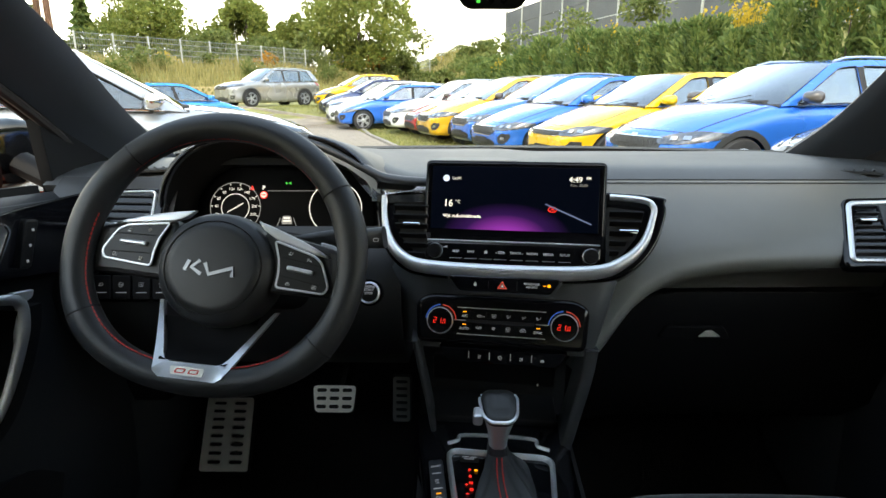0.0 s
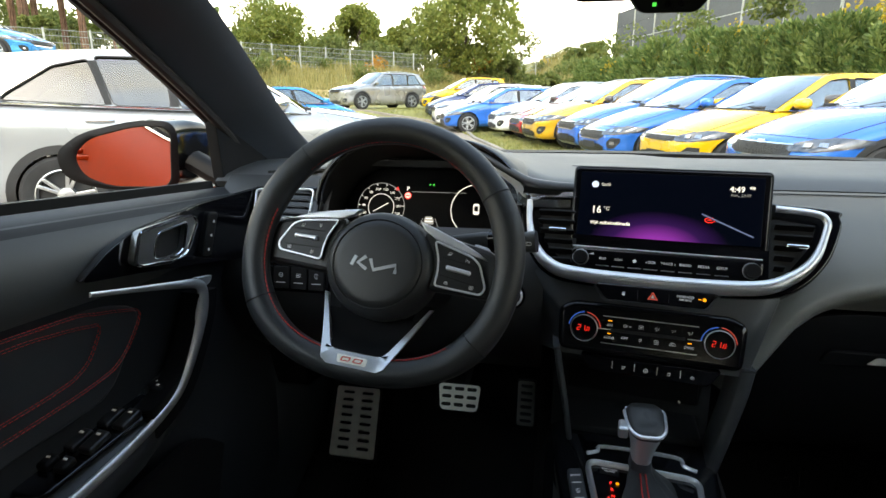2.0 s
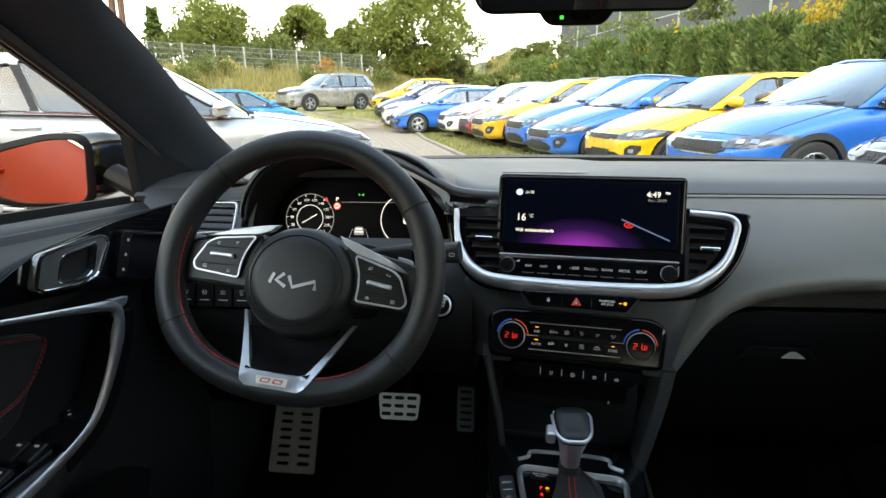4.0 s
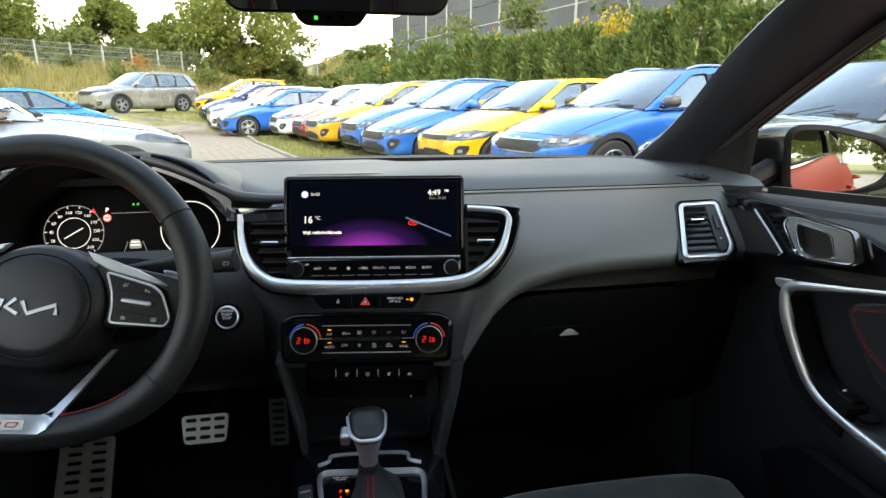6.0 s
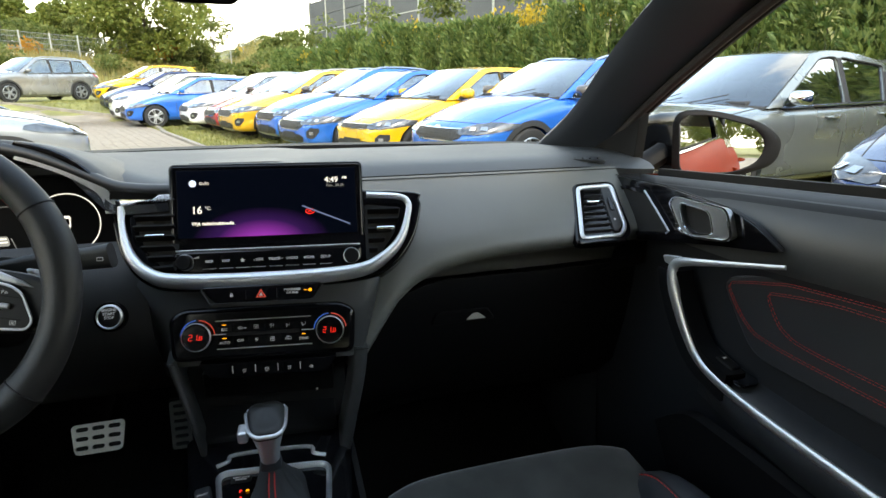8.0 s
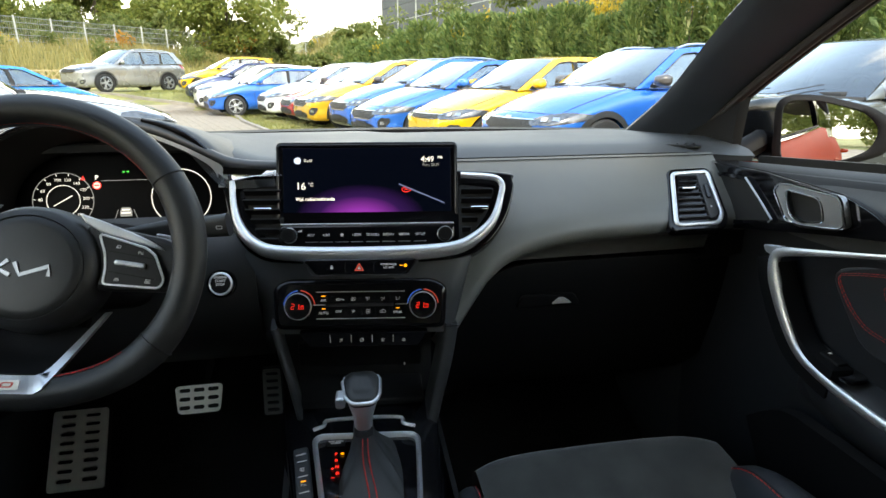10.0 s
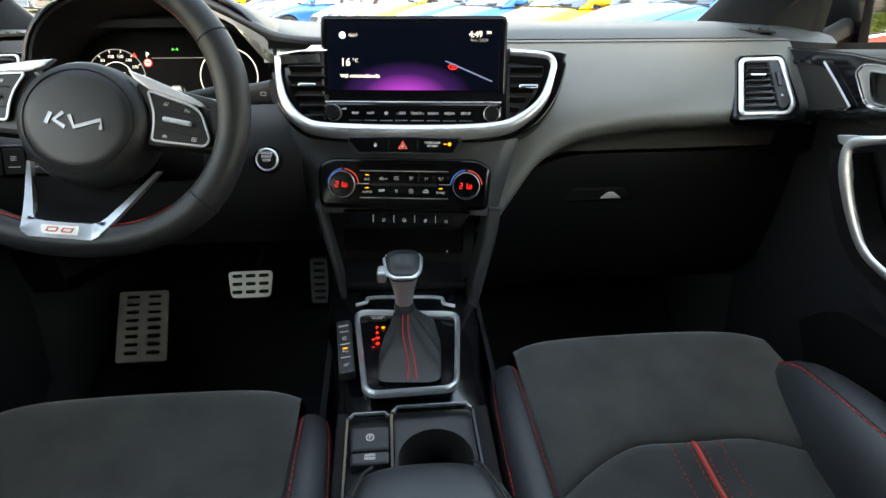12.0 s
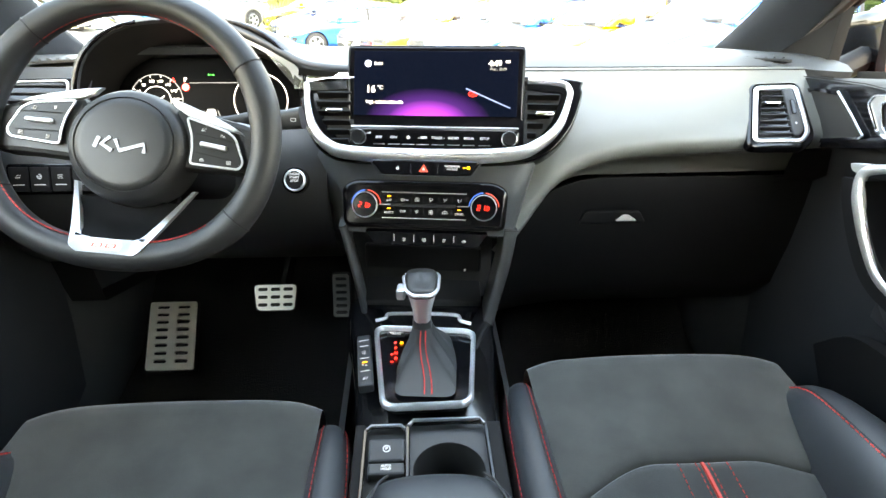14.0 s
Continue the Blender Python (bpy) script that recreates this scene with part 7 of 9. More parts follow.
        tree = skin(part("cushion_bolster", loft(rows, wrap=True, ends=True), LEATHER, s, "black leather cushion bolster", sub=1))
        for da, nm in ((2.0, "stitching"), (0.55, "stitching")):
            pl = [p + Vector((e * 0.62 * r * 1.012 * math.cos(da), 0, 0.86 * r * 1.012 * math.sin(da))) for p, r in path[1:]]
            part(nm, stitches(laid(curve_through(pl, 6), tree, 0.0008), 0.006, 0.003, 0.0012), RED, s, "red bolster stitching")
            part("seam", sweep(laid([q + Vector((e * 0.004, 0, -0.001)) for q in curve_through(pl, 4)], tree, 0.0), circle(0.0010, 5)), DARK_THREAD, s)
        # skirt
        rows = [[(cx + e * 0.235, y, 0.57), (cx + e * 0.252, y, 0.50), (cx + e * 0.245, y, 0.36)] for y in (fy - 0.05, fy - 0.25, fy - 0.5)]
        part("side_cover", loft(rows), HARD, s)
    part("base", box(0.44, 0.42, 0.2, pose(cx, fy - 0.24, 0.44), 0.02), HARD, s)
    # backrest, leaning back
    b0 = Vector((cx, fy - 0.52, 0.60))
    lean = radians(25)
    up_, fwd = Vector((0, -math.sin(lean), math.cos(lean))), Vector((0, math.cos(lean), math.sin(lean)))
    rows = []
    for h, w, dpt in ((-0.04, 0.17, 0.03), (0.05, 0.18, 0.05), (0.16, 0.18, 0.055), (0.30, 0.175, 0.045), (0.45, 0.17, 0.03), (0.60, 0.15, 0.02), (0.64, 0.12, -0.01)):
        rows.append([b0 + up_ * h + Vector((x * w, 0, 0)) + fwd * (dpt - 0.02 * (1 - x * x)) for x in (-1, -0.6, -0.2, 0.2, 0.6, 1)])
    part("back_panel", loft(rows), SUEDE, s, "grey suede back panel", sub=1)
    for e in (-1, 1):
        path, ways = [], []
        line = [(0.10, 0.60, 0.050), (0.146, 0.68, 0.062), (0.150, 0.738, 0.063), (0.126, 0.790, 0.061), (0.072, 0.834, 0.056), (0.006, 0.886, 0.053), (-0.07, 0.985, 0.05), (-0.15, 1.12, 0.048), (-0.20, 1.22, 0.04)]
        for k, (yy, zz, r) in enumerate(line):
            a, b = line[max(0, k - 1)], line[min(len(line) - 1, k + 1)]
            t2 = Vector((0, b[0] - a[0], b[1] - a[1])).normalized()
            path.append((Vector((cx + e * (0.200 if k < 7 else 0.17), yy + fy - 0.662, zz)), r))
            ways.append(Vector((0, t2.z, -t2.y)))
        rows = [[p + Vector((e * 0.86 * r * math.cos(a), 0, 0)) + w * (r * math.sin(a)) for a in [2 * math.pi * i / 16 for i in range(16)]] for (p, r), w in zip(path, ways)]
        tree = skin(part("back_bolster", loft(rows, wrap=True, ends=True), LEATHER, s, "black leather back bolster", sub=1))
        for da in (0.98, 1.85):
            pl = [p + Vector((e * 0.86 * r * 1.0 * math.cos(da), 0, 0)) + w * (r * 1.0 * math.sin(da)) for (p, r), w in zip(path[1:], ways[1:])]
            part("stitching", stitches(laid(curve_through(pl, 8), tree, 0.0010), 0.0042, 0.0018, 0.0008, up=(1, 0, 0)), RED, s, "red bolster stitching")
            part("seam", sweep(laid([q + Vector((e * 0.003, 0, -0.001)) for q in curve_through(pl, 4)], tree, 0.0), circle(0.0009, 5), up=(1, 0, 0)), DARK_THREAD, s)
    part("back_shell", loft([[b0 + up_ * h + Vector((x * w, 0, 0)) - fwd * (0.06 * (1 - x * x) + 0.01) for x in (-1, -0.5, 0, 0.5, 1)] for h, w in ((-0.05, 0.23), (0.2, 0.25), (0.45, 0.24), (0.64, 0.16))]), HARD, s)
    part("head_rest", box(0.25, 0.10, 0.17, Matrix.Translation(b0 + up_ * 0.74 - fwd * 0.0) @ Matrix.Rotation(lean, 4, "X"), 0.035, 4), LEATHER, s, "black leather head rest")


build_wheel()
build_inside_mirror()
build_pedals()
build_console()
build_gear_lever()
build_armrest()
build_seat(0.338, 0.662, 1)
build_seat(-0.318, 0.584, -1)

# ---- outdoors: ground, road, bank ----
GRASS = material("grass_ground", (0.20, 0.19, 0.06), 0.95, grain=1.0, grain_size=40, stain=0.45, stain_size=0.9)
PAVING = material("paving", (0.25, 0.205, 0.155), 0.85, grain=0.5, grain_size=60, stain=0.22, stain_size=1.2)
KERB = material("kerb_stone", (0.25, 0.22, 0.18), 0.9, grain=0.6, grain_size=60, stain=0.2, stain_size=3)
BLOCK = material("paving_block", (0.265, 0.218, 0.165), 0.85, grain=0.5, grain_size=80, stain=0.15, stain_size=3, vary=0.09)


BLOCK_FIELD = material("paving_field", (0.36, 0.31, 0.25), 0.85, grain=0.5, grain_size=80, stain=0.15, stain_size=3)
_nt = BLOCK_FIELD.node_tree
_geo = _nt.nodes.new("ShaderNodeNewGeometry")
_tone = _nt.nodes.new("ShaderNodeMixRGB")
_tone.inputs["Color1"].default_value, _tone.inputs["Color2"].default_value = (0.24, 0.196, 0.148, 1), (0.29, 0.242, 0.186, 1)
_nt.links.new(_geo.outputs["Random Per Island"], _tone.inputs["Fac"])
_nt.links.new(_tone.outputs["Color"], _nt.nodes["Principled BSDF"].inputs["Base Color"])


def smooth01(t):
    t = max(0.0, min(1.0, t))
    return t * t * (3 - 2 * t)


FENCE_A, FENCE_B = Vector((-46.0, 8.0)), Vector((4.0, 84.0))


def bank_depth(x, y):
    """Signed distance beyond the fence line, away from the car park."""
    d = (FENCE_B - FENCE_A).normalized()
    n = Vector((-d.y, d.x))
    return (Vector((x, y)) - FENCE_A).dot(n)


def ground_z(x, y):
    """The lot is level; its far side and the bank under the fence rise."""
    h = 0.62 * smooth01((y - 19.5) / 6.0) * smooth01((-2.0 - x) / 3.0)
    h += 2.5 * smooth01((bank_depth(x, y) + 9.0) / 9.0)
    # mound behind the estate car
    h += 2.1 * smooth01((-12.5 - x) / 4.5) * smooth01((23.0 - y) / 6.0)
    # embankment behind the hedge
    h += 3.6 * smooth01((x - 9.5 - 0.0 * y + max(0, y - 12) * 0.24) / 7.0) * (1 if y > -8 else smooth01((y + 14) / 6))
    return h


def build_ground():
    xs = [-400, -200, -120, -80] + [-60 + 1.5 * i for i in range(70)] + [60, 100, 200, 400]
    ys = [-300, -120, -50, -20] + [-10 + 1.5 * i for i in range(78)] + [120, 160, 260, 500]
    rows = [[(x, y, ground_z(x, y) + (0.04 * noise.noise(Vector((x * 0.7, y * 0.7, 0))) if abs(x) < 60 and 16 < y < 100 else 0) - (0.03 if road_in(x, y) else 0)) for y in ys] for x in xs]
    part("ground", loft(rows), GRASS, None, "worn green and straw-coloured grass ground", kind="structure", smooth=80)


ROAD_L = [(-30.0, -25.0), (-12.0, -20.0), (-9.0, -6.0), (-7.5, 6.0), (-7.0, 14.0), (-8.5, 20.5), (-14.0, 27.0), (-30.0, 33.0)]
ROAD_R = [(4.0, -25.0), (3.0, -6.0), (1.6, 3.0), (0.1, 8.0), (-1.0, 11.5), (-2.35, 16.0), (-4.0, 21.0), (-9.0, 25.0), (-26.0, 37.0)]


def road_x(line, y):
    for a, b in zip(line, line[1:]):
        if a[1] <= y <= b[1]:
            return a[0] + (b[0] - a[0]) * (y - a[1]) / (b[1] - a[1])
    return None


def road_in(x, y):
    if not -24 < y < 24:
        return False
    return road_x(ROAD_L, y) < x < road_x(ROAD_R, y)


def build_road():
    left = curve_through([(x, y, 0) for x, y in ROAD_L], 8)
    right = curve_through([(x, y, 0) for x, y in ROAD_R], 8)
    n = 60

    def resample(line):
        return [line[min(len(line) - 1, round(i * (len(line) - 1) / n))] for i in range(n + 1)]
    rows = []
    for a, b in zip(resample(left), resample(right)):
        rows.append([(a.x + (b.x - a.x) * k / 6, a.y + (b.y - a.y) * k / 6, ground_z(a.x + (b.x - a.x) * k / 6, a.y + (b.y - a.y) * k / 6) * 0.9 + 0.012) for k in range(7)])
    part("road", loft(rows), PAVING, None, "pale block-paved drive of the car park", kind="structure")
    edge = [p + Vector((0.06, 0, ground_z(p.x, p.y) * 0.9 + 0.03)) for p in right if p.y > -10]
    part("kerb", sweep(edge, [(-0.05, -0.1), (0.05, -0.1), (0.05, 0.03), (0.04, 0.04), (-0.04, 0.04), (-0.05, 0.03)]), KERB, None, "pale concrete kerb beside the grass", kind="structure")
    far = curve_through([(-3.9, 21.2, 0), (-6.5, 22.9, 0), (-9.0, 24.8, 0), (-14, 28.2, 0)], 6)
    part("kerb", sweep([p + Vector((0.0, 0.1, ground_z(p.x, p.y) * 0.9 + 0.08)) for p in far], [(-0.06, -0.2), (0.06, -0.2), (0.06, 0.05), (-0.06, 0.05)]), KERB, None, "pale concrete kerb below the raised grass", kind="structure")


def build_blocks():
    """Paving blocks of the drive where the camera looks along it: rows that follow the kerb."""
    rng = random.Random(3)
    proto = bpy.data.meshes.new("paving_block")
    bm = box(0.1985, 0.0985, 0.030, I4, 0.0025, 1)
    bm.to_mesh(proto)
    bm.free()
    finish(proto, BLOCK, 40)
    road = bpy.data.objects["road"]
    verts, faces, count = [], [], 0
    y = 8.6
    while y < 21.0:
        xr = road_x(ROAD_R, y)
        dx = (road_x(ROAD_R, y + 0.4) - xr) / 0.4
        way = Vector((dx, 1.0, 0)).normalized()
        ang = math.atan2(way.y, way.x)
        row = 0
        while row < 34:
            shift = 0.1 * (row % 2)
            cx, cy = xr - 0.06 - 0.1 * row, y + shift
            z = ground_z(cx, cy) * 0.9 + 0.004 + rng.uniform(-0.0015, 0.0015)
            if count < 300 and y < 11.0 and row < 28:
                ob = new("block", proto)
                ob.parent = road
                ob.matrix_basis = Matrix.Translation((cx, cy, z)) @ Matrix.Rotation(ang, 4, "Z") @ Matrix.Rotation(rng.uniform(-0.01, 0.01), 4, "X")
                count += 1
            else:
                k = len(verts)
                c, s = math.cos(ang), math.sin(ang)
                for a, b, h in ((-0.0993, -0.0493, 0.011), (0.0993, -0.0493, 0.011), (0.0993, 0.0493, 0.011), (-0.0993, 0.0493, 0.011), (-0.097, -0.047, 0.015), (0.097, -0.047, 0.015), (0.097, 0.047, 0.015), (-0.097, 0.047, 0.015)):
                    verts.append((cx + a * c - b * s, cy + a * s + b * c, z + h))
                faces += [(k, k + 1, k + 5, k + 4), (k + 1, k + 2, k + 6, k + 5), (k + 2, k + 3, k + 7, k + 6), (k + 3, k, k + 4, k + 7), (k + 4, k + 5, k + 6, k + 7)]
            row += 1
        y += 0.2
    me = bpy.data.meshes.new("far_blocks")
    me.from_pydata(verts, [], faces)
    finish(me, BLOCK_FIELD, 30)
    ob = new("far_blocks", me)
    ob.parent = road
    tagged(ob, "pale beige paving blocks", kind="stuff")


build_ground()
build_road()
build_blocks()

# ---- parked cars ----

TYRE = material("tyre_rubber", (0.02, 0.02, 0.021), 0.8, grain=0.3, grain_size=120, stain=0.2, stain_size=8)
ALLOY = material("alloy_wheel", (0.55, 0.56, 0.58), 0.3, 0.9, stain=0.1, stain_size=12)
CLADDING = material("black_cladding", (0.025, 0.025, 0.026), 0.6, grain=0.3, grain_size=300, stain=0.1)
GRILLE = material("grille_mesh", (0.012, 0.012, 0.013), 0.4, grain=1.0, grain_size=45, voronoi=True)
LAMP = material("lamp_cover", (0.10, 0.105, 0.115), 0.12, 0.5, coat=1.0, stain=0.4, stain_size=14)
LAMP_IN = material("lamp_lens", (0.42, 0.44, 0.47), 0.10, 0.8, coat=1.0)
TAIL = material("tail_lamp", (0.35, 0.012, 0.012), 0.15, coat=1.0)
LINING = material("car_headlining", (0.16, 0.16, 0.155), 0.95, stain=0.1)
CABIN = material("car_interior", (0.02, 0.02, 0.021), 0.8, stain=0.2)
# blue in the pane's tint stands in for reflected sky
AUTO_GLASS = glass("car_window", (0.38, 0.47, 0.55), 4.5)
SIDE_GLASS = glass("car_side_window", (0.80, 0.83, 0.83), 5.0)
PRIVACY = glass("privacy_glass", (0.60, 0.59, 0.54), 3.5)


def paint(name, color, metal=0.35):
    return material(name, color, 0.26, metal, spec=0.5, coat=0.9, stain=0.06, stain_size=1.5, rough_vary=0.04)


PAINTS = {
    "blue": paint("blue_paint", (0.012, 0.150, 0.60), 0.25), "yellow": paint("yellow_paint", (0.78, 0.46, 0.015), 0.1), "white": paint("white_paint", (0.80, 0.81, 0.82), 0.0),
    "pearl": paint("pearl_paint", (0.36, 0.375, 0.39), 0.35),
    "red": paint("red_paint", (0.50, 0.02, 0.025), 0.3), "silver": paint("silver_paint", (0.34, 0.34, 0.34), 0.5), "grey": paint("grey_paint", (0.20, 0.215, 0.21), 0.55),
    "dark_blue": paint("dark_blue_paint", (0.015, 0.035, 0.11), 0.5), "gold": paint("gold_paint", (0.72, 0.40, 0.03), 0.15),
    "sky_blue": paint("sky_blue_paint", (0.03, 0.30, 0.70), 0.4),
}


def applied(ob):
    """The mesh of an object with its modifiers worked in."""
    deps = bpy.context.evaluated_depsgraph_get()
    deps.update()
    me = bpy.data.meshes.new_from_object(ob.evaluated_get(deps))
    return me


class CarShape:
    """Proportions of one kind of car; x forward, y left, z up, on the ground at its middle."""

    def __init__(self, L, W, H, hood_front, cowl_z, belt_z, cowl_x, roof_f, roof_r, rear_x, base, wheel, suv=False, fast=False, rails=True):
        self.rails, self.slim = rails, H == 1.47
        self.L, self.W, self.H = L, W, H
        self.a, self.hw = L / 2, W / 2
        self.hood_front, self.cowl_z, self.belt_z = hood_front, cowl_z, belt_z
        self.cowl_x, self.roof_f, self.roof_r, self.rear_x = cowl_x, roof_f, roof_r, rear_x
        self.front_axle, self.rear_axle, self.wheel, self.suv, self.fast = base / 2 + 0.06, -base / 2 + 0.06, wheel, suv, fast

    def belt(self, x):
        return self.belt_z + (0.05 if self.rails else 0.14) * (self.cowl_x - x) / (self.cowl_x - self.rear_x)

    def body_rows(self):
        a, hw, hf, cz = self.a, self.hw, self.hood_front, self.cowl_z
        st = [(a, 0.52, 0.34, hf - 0.16), (a - 0.03, 0.70, 0.26, hf - 0.09), (a - 0.10, 0.83, 0.21, hf - 0.03), (a - 0.24, 0.92, 0.19, hf + 0.015), (a - 0.50, 0.97, 0.19, hf + (cz - hf) * 0.40), (a - 0.80, 0.99, 0.19, hf + (cz - hf) * 0.68),
              (self.cowl_x + 0.06, 1.0, 0.19, cz), (self.cowl_x - 0.30, 1.0, 0.19, self.belt(self.cowl_x - 0.3)), (0.2, 1.0, 0.19, self.belt(0.2)), (-0.5, 1.0, 0.19, self.belt(-0.5)), (-1.1, 1.0, 0.19, self.belt(-1.1)),
              (-a + 0.62, 0.985, 0.21, self.belt(-a + 0.6)), (-a + 0.30, 0.95, 0.24, self.belt(self.rear_x) - 0.01), (-a + 0.10, 0.88, 0.27, self.belt(self.rear_x) - 0.07), (-a, 0.74, 0.34, self.belt(self.rear_x) - 0.20)]
        rows = []
        for x, w, zl, zt in st:
            w *= hw
            h = zt - zl
            dip = 0.05 * smooth01((x - self.cowl_x) / 0.5)
            half = [(0.0, zl), (w * 0.80, zl), (w * 0.955, zl + 0.05), (w * 0.985, zl + 0.30 * h), (w * 0.965, zl + 0.52 * h), (w * 0.995, zl + 0.72 * h), (w * 0.975, zl + 0.90 * h), (w * 0.905, zt - 0.004 - dip), (w * 0.70, zt + 0.018 - 0.25 * dip), (w * 0.35, zt + 0.030 + 0.3 * dip), (0.0, zt + 0.034 + 0.3 * dip)]
            rows.append([(x, y, z) for y, z in half] + [(x, -y, z) for y, z in half[-2:0:-1]])
        return rows

    def side_y(self, x, z):
        b = self.belt(x)
        t = (z - b) / max(0.1, self.H - b)
        t = max(-0.1, min(1.05, t))
        y = self.hw * (0.915 - 0.20 * t - 0.06 * t * t)
        taper = 1 - 0.10 * smooth01((-x - 0.9) / 1.3) - 0.03 * smooth01((x - 0.4) / 0.8)
        return y * taper

    def roof_line(self, x):
        m = (self.roof_f + self.roof_r) / 2 + 0.25
        k = (x - m) / (self.roof_f - m) if x > m else (x - m) / (self.roof_r - m)
        return self.H - (0.045 if x > m else (0.10 if self.fast else 0.065)) * k * k

    def outline(self):
        top = [(self.roof_f + (self.roof_r - self.roof_f) * i / 8, self.roof_line(self.roof_f + (self.roof_r - self.roof_f) * i / 8)) for i in range(9)]
        return [(self.cowl_x, self.belt(self.cowl_x))] + top + [(self.rear_x, self.belt(self.rear_x))]

    def windows(self):
        xb, xc = -0.02 + (self.roof_f - 0.25) * 0.3 - 0.25, self.rear_axle + (0.22 if self.rails else 0.42)
        lo = lambda x: self.belt(x) + 0.015
        hi = lambda x: self.roof_line(x) - 0.065
        fx = lambda z: self.cowl_x - 0.15 + (self.roof_f - self.cowl_x) * (z - self.belt_z) / (self.H - self.belt_z)
        rx = lambda z: self.rear_x + 0.28 + (self.roof_r - self.rear_x) * (z - self.belt_z) / (self.H - self.belt_z)
        f_top = hi(self.roof_f - 0.25)
        front = [(fx(lo(self.cowl_x - 0.2)) - 0.02, lo(self.cowl_x - 0.2)), (xb + 0.035, lo(xb)), (xb + 0.01, hi(xb)), (self.roof_f - 0.28, hi(self.roof_f - 0.28)), (fx(f_top) - 0.06, f_top - 0.02)]
        rear = [(xb - 0.035, lo(xb)), (xc + 0.03, lo(xc)), (xc - 0.09, hi(xc)), (xb - 0.06, hi(xb))]
        zq = hi(xc - 0.2) - 0.015
        if not self.rails:
            quarter = [(xc - 0.03, lo(xc)), (self.rear_x + 0.42, lo(xc) + 0.05), (self.rear_x + 0.46, lo(xc) + 0.10), (xc - 0.40, zq - 0.06), (xc - 0.14, zq)]
            return [rounded(front, 0.05, 3), rounded(rear, 0.04, 3), rounded(quarter, 0.03, 3)]
        quarter = [(xc - 0.03, lo(xc)), (rx(lo(xc)) + 0.02, lo(xc) + 0.03), (min(xc - 0.2, rx(zq) + 0.02), zq), (xc - 0.14, zq)]
        return [rounded(front, 0.05, 3), rounded(rear, 0.04, 3), rounded(quarter, 0.05, 3)]


